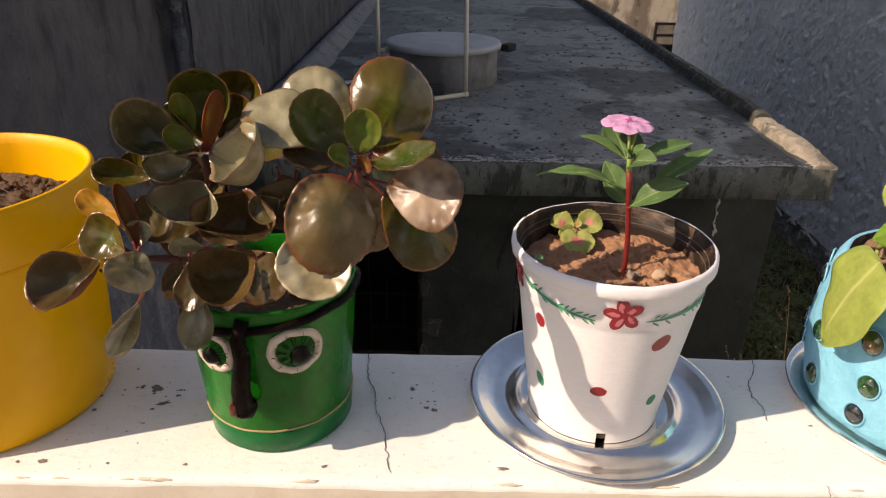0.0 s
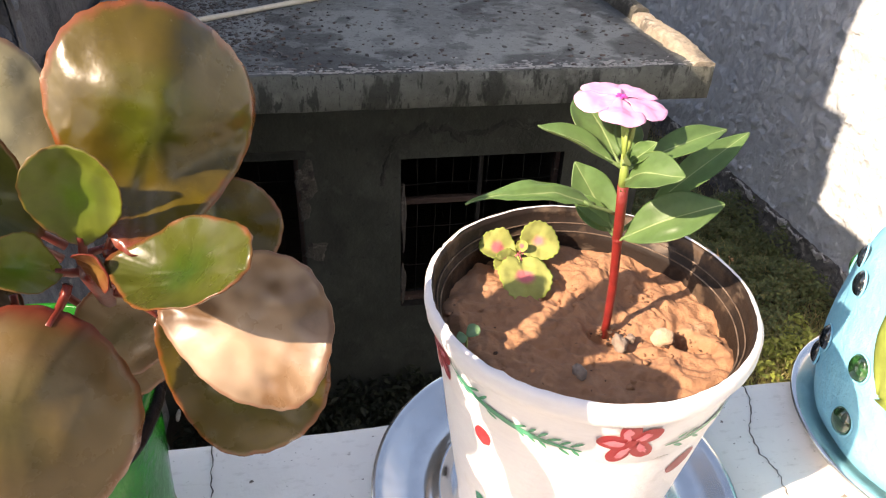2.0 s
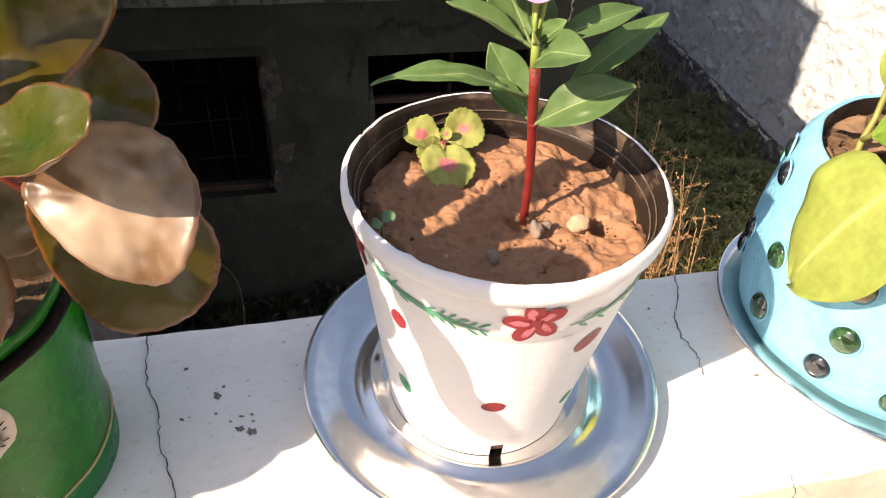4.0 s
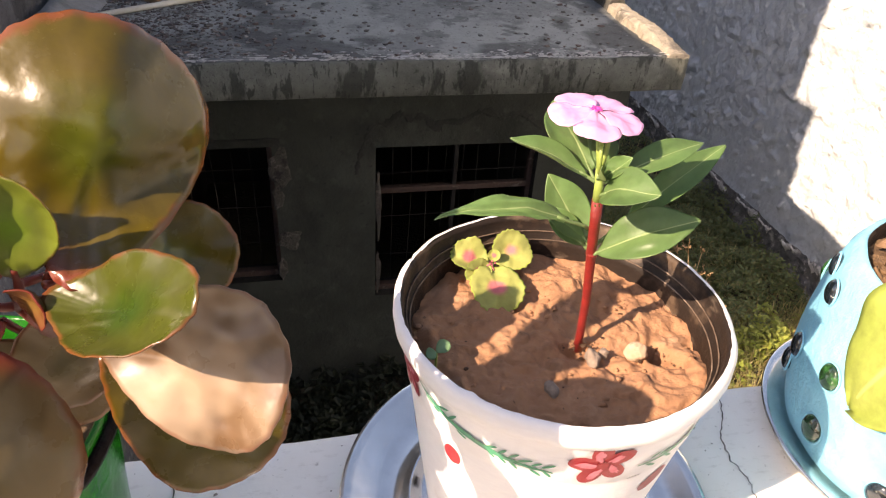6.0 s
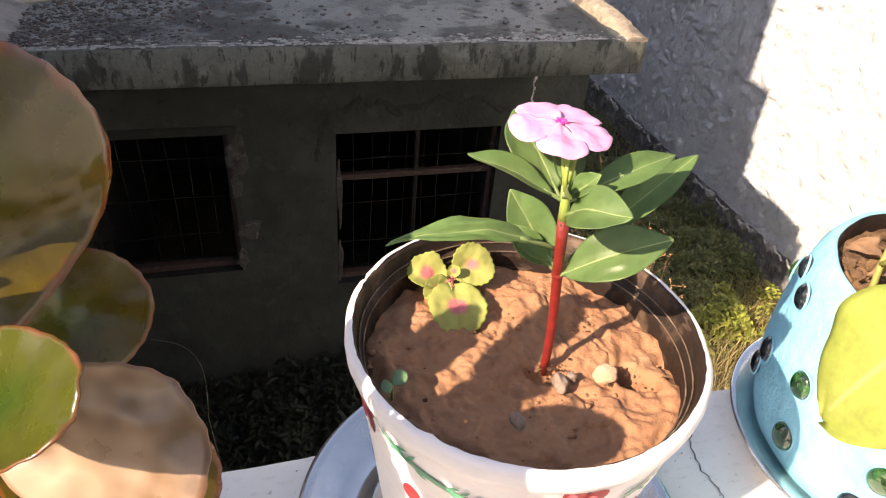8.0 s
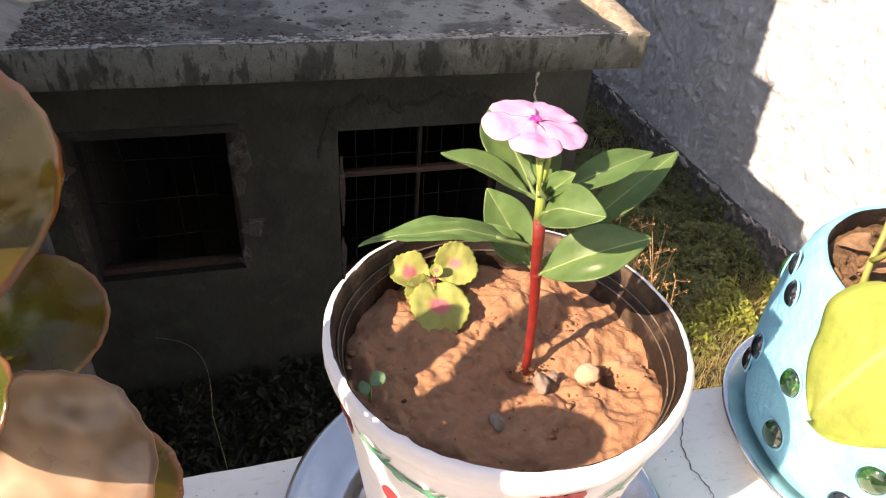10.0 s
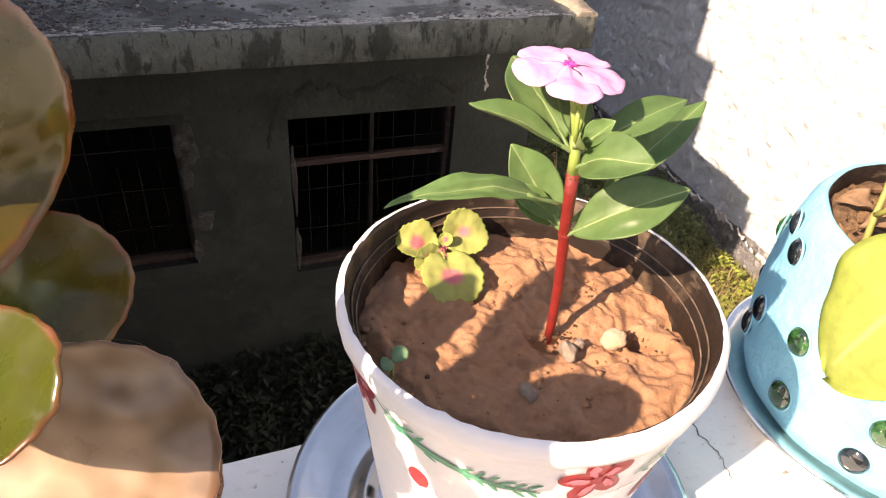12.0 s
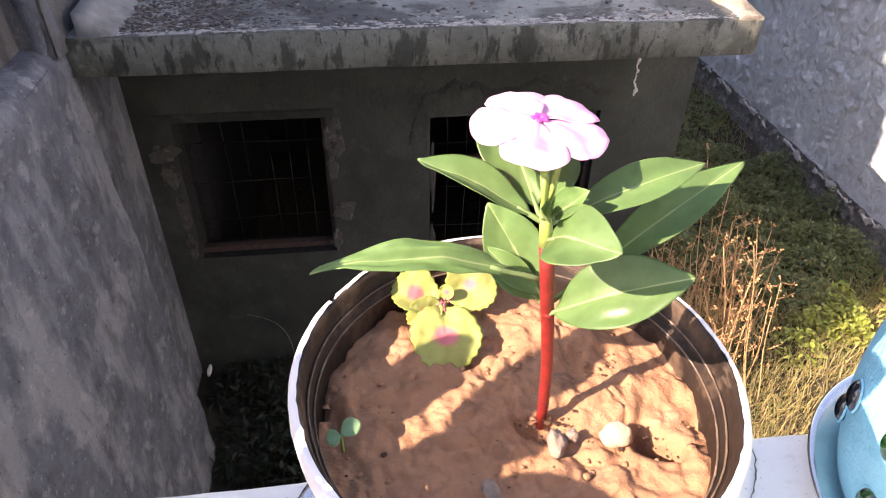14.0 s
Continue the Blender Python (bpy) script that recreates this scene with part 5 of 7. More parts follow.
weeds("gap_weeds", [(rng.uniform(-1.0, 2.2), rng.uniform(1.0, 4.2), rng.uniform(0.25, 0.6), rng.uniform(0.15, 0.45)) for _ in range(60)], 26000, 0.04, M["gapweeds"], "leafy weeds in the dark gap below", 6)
weeds("yellow_weeds", [(rng.uniform(3.3, 5.2), rng.uniform(3.9, 4.6), rng.uniform(0.12, 0.3), rng.uniform(0.2, 0.45)) for _ in range(12)], 2200, 0.035, M["litweeds"], "yellow-green weeds at the edge of the sun", 7)


def dry_weed(x, y, h, seed):
    """A dead upright weed: a bunch of thin branching stalks with seed heads."""
    rng = random.Random(seed)
    th = thing("dry_weed", (x, y, ground_z(x, y)), "tall dead reddish-brown weed stalks with dry seed heads", "dry weed", "dry weeds behind the parapet")
    for s in range(4):
        bm = bmesh.new()
        a, lean = rng.uniform(0, 6.28), rng.uniform(0.02, 0.22)
        hh = h * rng.uniform(0.7, 1.05)
        b = Vector((x + rng.uniform(-0.05, 0.05), y + rng.uniform(-0.05, 0.05), ground_z(x, y) - 0.02))
        d = Vector((math.cos(a) * lean - 0.13, math.sin(a) * lean, 1))
        stem = [b + d * hh * f + Vector((0.02 * math.sin(f * 7 + a), 0.02 * math.cos(f * 6 + a), 0)) for f in np.linspace(0, 1, 9)]
        tube(bm, stem, 0.0055, 5, 0.0022)
        for k in range(3, 9):
            for _ in range(2):
                q = stem[k] if k < 9 else stem[-1]
                e = q + Vector((rng.uniform(-0.09, 0.09), rng.uniform(-0.09, 0.09), rng.uniform(0.04, 0.15)))
                tube(bm, [q, q.lerp(e, 0.5) + Vector((0, 0, -0.01)), e], 0.0022, 4, 0.0015)
                for _ in range(3):
                    lump(bm, e.lerp(q, rng.uniform(0, 0.6)) + Vector((rng.uniform(-1, 1), rng.uniform(-1, 1), rng.uniform(-1, 1))) * 0.01, rng.uniform(0.004, 0.008), rng.random() * 9, 0.5, 1)
        part("stalk", bm, M["stalk"], th)
    return th


rng = random.Random(31)
for i in range(13):
    dry_weed(2.32 + 0.055 * i + rng.uniform(-0.08, 0.08), 3.80 + rng.uniform(-0.25, 0.3), rng.uniform(1.35, 1.8), 50 + i)

bm = bmesh.new()
tube(bm, arc((-0.6219, 3.2000, -2.2928), (-0.3250, 2.6000, -2.2923), (0.10, 0, 0.12), 12), 0.0011, 5, 0.0013)
tube(bm, arc((-0.3250, 2.6000, -2.2923), (-0.25, 2.3, GROUND), (0.02, 0, 0.02), 6), 0.0013, 5, 0.0014)
tagged(part("straw", bm, M["straw"]), "single long dry straw bending over the dark gap", "straw")
bm = bmesh.new()
lump(bm, (-1.17, 4.0, -3.55), 0.03, 2, 0.3, 2, (0.6, 2.0, 0.6))
tagged(part("rag", bm, M["salt"]), "small white scrap stuck to the wall", "scrap")

# ---- white painted pot on its steel plate ----
WX, WY = 0.1192, 0.4525


def cone_r(z):
    return 0.0556 + (z - 0.0125) * (0.0744 - 0.0556) / (0.1450 - 0.0125)


plate = thing("steel_plate", (WX + 0.002, WY + 0.003, 0.0), "round stainless steel plate under the white pot", "plate", "steel plates under the pots")


def steel_plate(parent, cx, cy, R, lift=0.0):
    bm = bmesh.new()
    prof = [(0.001, 0.0015), (R * 0.55, 0.0015), (R * 0.60, 0.0018), (R * 0.615, 0.0050), (R * 0.632, 0.0052), (R * 0.648, 0.0022), (R * 0.80, 0.0028), (R * 0.815, 0.0036), (R * 0.86, 0.0050), (R * 0.93, 0.0100), (R * 0.965, 0.0112), (R * 0.99, 0.0112), (R, 0.0100), (R * 0.996, 0.0085), (R * 0.96, 0.0096), (R * 0.92, 0.0082), (R * 0.86, 0.0034), (R * 0.80, 0.0010), (R * 0.5, 0.0004), (0.001, 0.0004)]
    lathe(bm, [(r, z + lift) for r, z in prof], cx, cy, n=128, wobble=0.002)
    bmesh.ops.recalc_face_normals(bm, faces=bm.faces[:])
    part("dish", bm, M["steel"], parent)


steel_plate(plate, WX + 0.002, WY + 0.003, 0.1085)

pot = thing("flower_pot", (WX, WY, 0.002), "white hand-painted plastic pot with red flowers, green vines and dots", "flower pot", "pots on the parapet")
bm = bmesh.new()
foot = lambda j, i: j < 2 and any(abs((i / 144 * 360 - a + 180) % 360 - 180) < 5.0 for a in (265, 25, 145))
lathe(bm, [(0.0549, 0.0020), (0.0552, 0.0060), (0.0556, 0.0125), (0.0590, 0.036), (0.0628, 0.0630), (0.0666, 0.0900), (0.0702, 0.1150), (0.0708, 0.1185), (0.0716, 0.1195), (0.0732, 0.1360), (0.0744, 0.1450), (0.0755, 0.1462), (0.0777, 0.1475), (0.0785, 0.1510), (0.0782, 0.1555), (0.0766, 0.1576), (0.0751, 0.1577)], WX, WY, n=144, wobble=0.010, skip=foot)
for v in bm.verts:
    if v.co.z > 0.1465:
        v.co.z += 0.0009 * noise.noise(v.co * 70)
        k = 0.0004 * noise.noise(v.co * 120 + Vector((5, 0, 0)))
        if (v.co.x - WX) ** 2 + (v.co.y - WY) ** 2 < 0.0758 ** 2 and v.co.z > 0.156:
            k = 0.0007 * noise.noise(v.co * 260)          # ragged end of the brushed paint
        v.co += Vector((v.co.x - WX, v.co.y - WY, 0)).normalized() * k
for v in bm.verts:
    turn = math.degrees(math.atan2(v.co.y - WY, v.co.x - WX))
    if v.co.z > 0.148 and abs(turn - 144.5) < 2.0:          # a chipped notch in the rim
        v.co.z -= 0.0045
part("pot_wall", bm, M["whitepot"], pot)
bm = bmesh.new()
lathe(bm, [(0.0757, 0.1571), (0.0745, 0.1570), (0.0737, 0.1545), (0.0733, 0.1490), (0.0725, 0.1484), (0.0723, 0.1450), (0.0708, 0.1440), (0.0705, 0.1400), (0.0700, 0.1340), (0.0688, 0.1260), (0.0668, 0.1200)], WX, WY, n=144, wobble=0.008)
part("pot_lining", bm, M["potinside"], pot, "dusty dark brown unpainted inside of the pot")
for rr, zz in ((0.0723, 0.1487), (0.0706, 0.1441)):
    bm = bmesh.new()
    tube(bm, [(WX + rr * (1 + 0.008 * noise.noise((3 * math.cos(a), 3 * math.sin(a), 14 * zz))) * math.cos(a), WY + rr * (1 + 0.008 * noise.noise((3 * math.cos(a), 3 * math.sin(a), 14 * zz))) * math.sin(a), zz) for a in np.linspace(0, 6.2832, 73)], 0.0004, 5, caps=False)
    part("moulded_ridge", bm, M["dust"], pot, "dusty moulded ridge inside the pot")
bm = bmesh.new()
lathe(bm, [(0.0540, 0.0060), (0.0540, 0.0110), (0.0010, 0.0115)], WX, WY, n=48, close=True)
part("pot_bottom", bm, M["potinside"], pot)


def on_pot(angle, z, lift=0.0008, seed=0.0):
    """A point on the white pot's outside, by angle in degrees and height."""
    a = radians(angle)
    r = cone_r(z) * (1 + 0.010 * noise.noise((3 * math.cos(a), 3 * math.sin(a), 14 * z))) + lift + (0.0006 if z > 0.119 else 0)
    return Vector((WX + r * math.cos(a), WY + r * math.sin(a), z))


def daub(name, outline, material, lift=0.00030, parent=None, at=on_pot):
    """A blob of paint lying on a pot: outline as (angle, z) pairs round its middle, slightly thick."""
    ca, cz = sum(o[0] for o in outline) / len(outline), sum(o[1] for o in outline) / len(outline)
    bm = bmesh.new()
    mid = bm.verts.new(at(ca, cz, lift + 0.00003))
    inner = [bm.verts.new(at(ca + (a - ca) * 0.6, cz + (z - cz) * 0.6, lift + 0.00002)) for a, z in outline]
    rim = [bm.verts.new(at(a, z, lift)) for a, z in outline]
    n = len(outline)
    for i in range(n):
        k = (i + 1) % n
        bm.faces.new((mid, inner[i], inner[k]))
        bm.faces.new((inner[i], rim[i], rim[k], inner[k]))
    bmesh.ops.recalc_face_normals(bm, faces=bm.faces[:])
    return part(name, bm, material, parent or pot)


def ellipse(ca, cz, wa, hz, turn=0.0, n=18, seed=0.0, rough=0.1):
    """An outline in (angle, z): wa and hz are half sizes in metres."""
    k = 57.3 / cone_r(cz)
    out = []
    for i in range(n):
        t = 2 * math.pi * i / n
        q = 1 + rough * noise.noise((math.cos(t) * 2 + seed, math.sin(t) * 2, seed))
        u, v = wa * q * math.cos(t), hz * q * math.sin(t)
        out.append((ca + (u * math.cos(turn) - v * math.sin(turn)) * k, cz + u * math.sin(turn) + v * math.cos(turn)))
    return out


for i, (a, z, w, h, turn, c) in enumerate(((-146, 0.1075, 0.0046, 0.0062, 0.2, "redpaint"), (-101.5, 0.0580, 0.0064, 0.0047, 0.0, "redpaint"), (-66, 0.1040, 0.0085, 0.0062, 0.5, "redpaint"),
                                           (-149, 0.0480, 0.0043, 0.0070, 0.35, "greenpaint"), (-57, 0.0430, 0.0052, 0.0052, 0.4, "greenpaint"), (170, 0.075, 0.006, 0.005, 0, "redpaint"), (-8, 0.070, 0.006, 0.005, 0, "redpaint"), (-20, 0.048, 0.005, 0.005, 0.2, "greenpaint"))):
    daub("paint_dot", ellipse(a, z, w, h, turn, seed=i * 2.2), M[c])


def painted_flower(a, z, s):
    k = 57.3 / cone_r(z)
    for p in range(5):
        t = radians(90 + 72 * p + 10)
        daub("painted_petal", ellipse(a + s * 0.62 * math.cos(t) * k, z + s * 0.62 * math.sin(t), s * 0.50, s * 0.36, t, seed=p + a), M["redpaint"])
        daub("petal_highlight", ellipse(a + s * 0.52 * math.cos(t + 0.15) * k, z + s * 0.52 * math.sin(t + 0.15), s * 0.30, s * 0.14, t, seed=p + a + 9, rough=0.7), M["pinkpaint"], 0.0006)
    daub("painted_centre", ellipse(a, z, s * 0.2, s * 0.2, 0, 10, a), M["redpaint"], 0.0007)


painted_flower(-94.5, 0.1335, 0.0128)
painted_flower(-172, 0.1345, 0.0120)
painted_flower(-8, 0.1280, 0.0120)


def vine(a0, z0, a1, z1, sag, seed):
    """A painted vine: a brushed main stroke and rows of small leaf strokes."""
    rng = random.Random(seed)
    mid = [(a0 + (a1 - a0) * f, z0 + (z1 - z0) * f - sag * math.sin(math.pi * f)) for f in np.linspace(0, 1, 15)]
    upper = [(a, z + 0.0013 * (0.3 + math.sin(math.pi * i / 14))) for i, (a, z) in enumerate(mid)]
    lower = [(a, z - 0.0012 * (0.3 + math.sin(math.pi * i / 14))) for i, (a, z) in enumerate(mid)]
    bm = bmesh.new()
    rows = [(bm.verts.new(on_pot(*u, 0.0004)), bm.verts.new(on_pot(*l, 0.0004))) for u, l in zip(upper, lower)]
    for x, y in zip(rows, rows[1:]):
        bm.faces.new((x[0], x[1], y[1], y[0]))
    part("painted_vine", bm, M["greenpaint"], pot)
    step = 1 if a1 > a0 else -1
    for i in range(1, 14):
        a, z = mid[i]
        for up in (1, -1):
            if rng.random() < 0.45:
                continue
            daub("leaf_stroke", ellipse(a + 2.0 * step, z + up * rng.uniform(0.0022, 0.0036), rng.uniform(0.0024, 0.0042), 0.0008, up * rng.uniform(0.4, 0.9) * step, 8, i), M["greenpaint"])


vine(-162, 0.1400, -109, 0.1255, 0.003, 1)
vine(-81, 0.1275, -24, 0.1345, 0.0015, 2)
# raised maker's panels, blank
for a, z, w, h in ((-80, 0.1165, 0.013, 0.0022), (-86, 0.0225, 0.015, 0.0040)):
    for k in range(3):
        daub("raised_panel", [(a + (i - 1.5) * w * 290 / 2 + dx, z + dz + (k - 1) * h * 0.9) for i, dx, dz in ((0, 0, -h * 0.3), (3, 0, -h * 0.3), (3, 0, h * 0.3), (0, 0, h * 0.3))], M["whitepot"], 0.0006)

def soil_disc(name, cx, cy, R, z, material, label, amp, seed, pits=(), mounds=(), n=130, rings_n=56):
    """Potting soil: a round sheet with clods, dents and small mounds."""
    bm = bmesh.new()
    rings = []
    for j in range(rings_n + 1):
        r = R * j / rings_n
        row = []
        for i in range(n):
            a = 2 * math.pi * i / n
            x, y = cx + r * math.cos(a), cy + r * math.sin(a)
            h = amp * (noise.noise((x * 42, y * 42, seed)) + 0.55 * noise.noise((x * 110, y * 110, seed)) + 0.3 * noise.noise((x * 260, y * 260, seed)))
            h -= 0.45 * amp * max(0.0, 0.16 - abs(noise.noise((x * 75, y * 75, seed + 5)))) / 0.16 * max(0.0, noise.noise((x * 30, y * 30, seed + 8)) + 0.25)
            h -= 0.5 * amp * max(0.0, noise.noise((x * 190, y * 190, seed + 2)) - 0.22)
            for px, py, s, d in pits:
                h -= d * math.exp(-(((x - px) ** 2 + (y - py) ** 2) / s ** 2))
            for px, py, s, d in mounds:
                h += d * math.exp(-(((x - px) ** 2 + (y - py) ** 2) / s ** 2))
            row.append(bm.verts.new((x, y, z + h)))
            if j == 0:
                break
        rings.append(row)
    for i in range(n):
        bm.faces.new((rings[0][0], rings[1][i], rings[1][(i + 1) % n]))
    for a, b in zip(rings[1:], rings[2:]):
        for i in range(n):
            bm.faces.new((a[i], b[i], b[(i + 1) % n], a[(i + 1) % n]))
    return tagged(part(name, bm, material), label, "soil")


def soil_line(f):
    """A jagged crack in the soil of the white pot."""
    a, b = Vector((0.0448, 0.4683, 0.1340)), Vector((0.0572, 0.4517, 0.1340))
    p = a.lerp(b, f)
    return p.x + 0.002 * math.sin(f * 11), p.y + 0.0015 * math.cos(f * 9)


wsoil = soil_disc("pot_soil", WX, WY, 0.0706, 0.1340, M["soil"], "reddish-brown sandy soil filling the white pot", 0.0042, 1.0,
          pits=(*[(*soil_line(f), 0.0028, 0.0045) for f in np.linspace(0, 1, 9)], *[(WX + q * math.cos(q * 900), WY + q * math.sin(q * 900), 0.0020 + 0.0016 * (k % 3), 0.0010 + 0.0006 * (k % 2)) for k, q in enumerate(np.linspace(0.012, 0.070, 46))], (0.1655, 0.4350, 0.0042, 0.020), (0.1695, 0.4320, 0.0036, 0.020), (0.1735, 0.4285, 0.0030, 0.016), (0.1660, 0.4400, 0.0026, 0.010), (0.1285, 0.4455, 0.0040, 0.005), (0.1345, 0.4470, 0.0028, 0.005), (0.1225, 0.4460, 0.0030, 0.004), (0.070, 0.412, 0.008, 0.005), (0.080, 0.404, 0.006, 0.004), (0.150, 0.470, 0.010, 0.004), (0.186, 0.440, 0.003, 0.003), (0.106, 0.483, 0.009, 0.003)),
          mounds=((0.112, 0.385, 0.02, 0.002), (0.168, 0.405, 0.02, 0.002), (0.15, 0.49, 0.016, 0.003), (0.09, 0.455, 0.02, 0.002)), n=300, rings_n=105)
for at, s, sq, mt, lb in (((0.1545, 0.4365, 0.1350), 0.0049, (1.15, 1, 0.8), "stone", "pale orange pebble lying on the soil"), ((0.1320, 0.4360, 0.1345), 0.0042, (0.8, 1.3, 1), "greystone", "small grey crumb of stone on the soil"), ((0.1385, 0.4385, 0.1345), 0.0024, (1, 1, 1), "greystone", "small grey crumb of stone on the soil"), ((0.1055, 0.4190, 0.1355), 0.0034, (0.9, 1.2, 1), "greystone", "small brown crumb of stone on the soil")):
    bm = bmesh.new()
    lump(bm, at, s, at[0] * 90, 0.35, 3, sq)
    tagged(part("pebble", bm, M[mt]), lb, "pebble", "pebbles on the soil")

# dark crumbs put painted shade in the holes and round the stem foot
rng = random.Random(44)
bm = bmesh.new()
for cx, cy, spread, n in ((0.1690, 0.4325, 0.0050, 7), (0.1280, 0.4440, 0.0040, 12), (0.1350, 0.4465, 0.0040, 7), (0.0640, 0.4200, 0.010, 26), (0.0760, 0.4060, 0.009, 22), (0.1690, 0.4600, 0.012, 5), (0.1480, 0.4730, 0.014, 5), (0.1240, 0.4500, 0.045, 16)):
    for i in range(n):
        x, y = cx + rng.gauss(0, spread), cy + rng.gauss(0, spread * 0.7)
        if (x - WX) ** 2 + (y - WY) ** 2 > 0.066 ** 2:
            continue
        lump(bm, (x, y, 0.1335 + rng.uniform(-0.0012, 0.0010)), rng.choice((0.0004, 0.0005, 0.0007, 0.0011)), rng.random() * 20, 0.9, 1, (1.2, 1, 0.6))
tagged(part("damp_crumbs", bm, M["shadesoil"], smooth=False), "dark soil crumbs and specks, painting shade into holes and the stem foot", "soil crumbs", kind="stuff")

rng = random.Random(45)
bm = bmesh.new()
for i in range(230):
    a, r = rng.uniform(0, 6.283), 0.068 * math.sqrt(rng.random())
    x, y = WX + r * math.cos(a), WY + r * math.sin(a)
    h = 0.0042 * (noise.noise((x * 42, y * 42, 1.0)) + 0.55 * noise.noise((x * 110, y * 110, 1.0)))
    lump(bm, (x, y, 0.1334 + h), rng.choice((0.0005, 0.0006, 0.0008, 0.0010, 0.0016)), rng.random() * 40, 1.1, 1, (1.5, 1.1, 0.6))
part("soil_crumb", bm, M["soil"], wsoil, "small crumbs of the sandy soil")["kind"] = "stuff"

# periwinkle
vinca = thing("periwinkle_plant", (0.130, 0.4490, 0.134), "young pink periwinkle with one flower and a red stem", "flowering plant")
bm = bmesh.new()
tube(bm, [(0.1300, 0.4490, 0.128), (0.1300, 0.4490, 0.140), (0.1292, 0.4492, 0.160), (0.1272, 0.4490, 0.180), (0.1256, 0.4480, 0.190), (0.1238, 0.4466, 0.204), (0.1220, 0.4452, 0.216)], 0.0019, 12, 0.0024)
for z, k in ((0.1865, 0.0026),):
    lump(bm, (0.1262 - (z - 0.1865) * 0.15, 0.4484 - (z - 0.1865) * 0.12, z), k, z * 50, 0.25, 2, (1, 1, 0.9))
part("stem", bm, M["stemred"], vinca, "reddish-brown stem")
bm = bmesh.new()
tube(bm, [(0.1222, 0.4453, 0.214), (0.1208, 0.4445, 0.223), (0.1204, 0.4460, 0.230)], 0.0023, 8, 0.0016)
tube(bm, [(0.1204, 0.4455, 0.228), (0.1200, 0.4500, 0.239), (0.1194, 0.4550, 0.2490)], 0.0012, 8, 0.0015)
tube(bm, [(0.1206, 0.4455, 0.228), (0.1232, 0.4490, 0.237), (0.1246, 0.4510, 0.2445)], 0.0012, 8, 0.0009)
tube(bm, [(0.1204, 0.4450, 0.227), (0.1188, 0.4440, 0.234), (0.1186, 0.4450, 0.242)], 0.0010, 8, 0.0007)
part("flower_stalk", bm, M["stemgreen"], vinca, "pale green flower stalks")
for p, q, r in (((0.1246, 0.4510, 0.2435), (0.1252, 0.4518, 0.2495), 0.0017), ((0.1186, 0.4450, 0.2405), (0.1184, 0.4455, 0.2450), 0.0011)):
    bm = bmesh.new()
    tube(bm, [p, Vector(p).lerp(Vector(q), 0.35), Vector(p).lerp(Vector(q), 0.7), q], r, 8, r * 0.3)
    part("bud", bm, M["stemgreen"], vinca, "closed pale green flower bud")
VL, VP = M["vincaleaf"], M["vincapale"]
for i, (m, b, t, w, face, form) in enumerate((
        ((VL, VP), (0.1262, 0.4520, 0.1860), (0.1075, 0.4620, 0.2040), 0.0110, (-0.2, -0.90, 0.40), dict(cup=0.05, fold=0.12)),
        ((VL, VP), (0.1240, 0.4495, 0.1985), (0.0552, 0.4435, 0.2150), 0.0102, (0.05, -0.25, 0.95), dict(cup=0.08, fold=0.05, arch=0.10, pet=0.18, wave=0.34, curl=-0.3)),
        ((VL, VP), (0.1200, 0.4450, 0.2240), (0.0860, 0.4592, 0.2384), 0.0128, (0.33, -0.25, 0.92), dict(cup=0.05, fold=0.16, arch=0.04)),
        ((VL, VP), (0.1196, 0.4462, 0.2245), (0.1128, 0.4850, 0.2425), 0.0210, (-0.10, -0.80, 0.60), dict(cup=0.05, fold=0.10, arch=0.02, pet=0.10, egg=0.20)),
        ((VL, VP), (0.1262, 0.4510, 0.1880), (0.1090, 0.4690, 0.2155), 0.0190, (-0.10, -0.95, 0.40), dict(cup=0.05, fold=0.14, arch=-0.04, pet=0.10)),
        ((VL, VP), (0.1214, 0.4446, 0.2240), (0.1685, 0.4530, 0.2362), 0.0125, (-0.10, -0.50, 0.85), dict(cup=0.03, fold=0.16, arch=0.04, pet=0.10)),
        ((VL, VP), (0.1275, 0.4500, 0.1890), (0.1885, 0.4655, 0.2280), 0.0140, (-0.30, -0.62, 0.72), dict(cup=0.05, fold=0.16, arch=0.07, pet=0.24)),
        ((VL, VP), (0.1262, 0.4470, 0.1868), (0.1612, 0.4300, 0.2125), 0.0215, (-0.50, -0.45, 0.72), dict(cup=0.02, fold=0.12, arch=0.10, pet=0.06, egg=0.12)),
        ((VL, VP), (0.1212, 0.4440, 0.2190), (0.1318, 0.4170, 0.2335), 0.0185, (-0.35, -0.50, 0.80), dict(cup=0.05, fold=0.10, arch=0.12, pet=0.08)),
        ((VL, VP), (0.1212, 0.4450, 0.2255), (0.1295, 0.4385, 0.2380), 0.0085, (-0.3, -0.5, 0.8), dict(cup=0.1, fold=0.2)),
        ((VL, VP), (0.1202, 0.4445, 0.2260), (0.1165, 0.4370, 0.2345), 0.0062, (0.2, -0.6, 0.7), dict(cup=0.1, fold=0.2)),
        ((VL, VP), (0.1205, 0.4470, 0.2250), (0.1310, 0.4720, 0.2380), 0.0140, (0.0, -0.8, 0.6), dict(cup=0.05, fold=0.15)))):
    form = {"wave": 0.07, "pet": 0.12, "egg": 0.06, **form}
    spoon("leaf", vinca, list(m), b, t, w, face, thick=0.0006, teeth=0.0, point=0.85, r_pet=0.0009, seed=i * 2.3, na=48, **form)

FC = Vector((0.1190, 0.4560, 0.2505))
fn = Vector((0.02, -0.10, 1)).normalized()
fu = (Vector((1, 0, 0)) - fn * fn.x).normalized()
fv = fn.cross(fu)
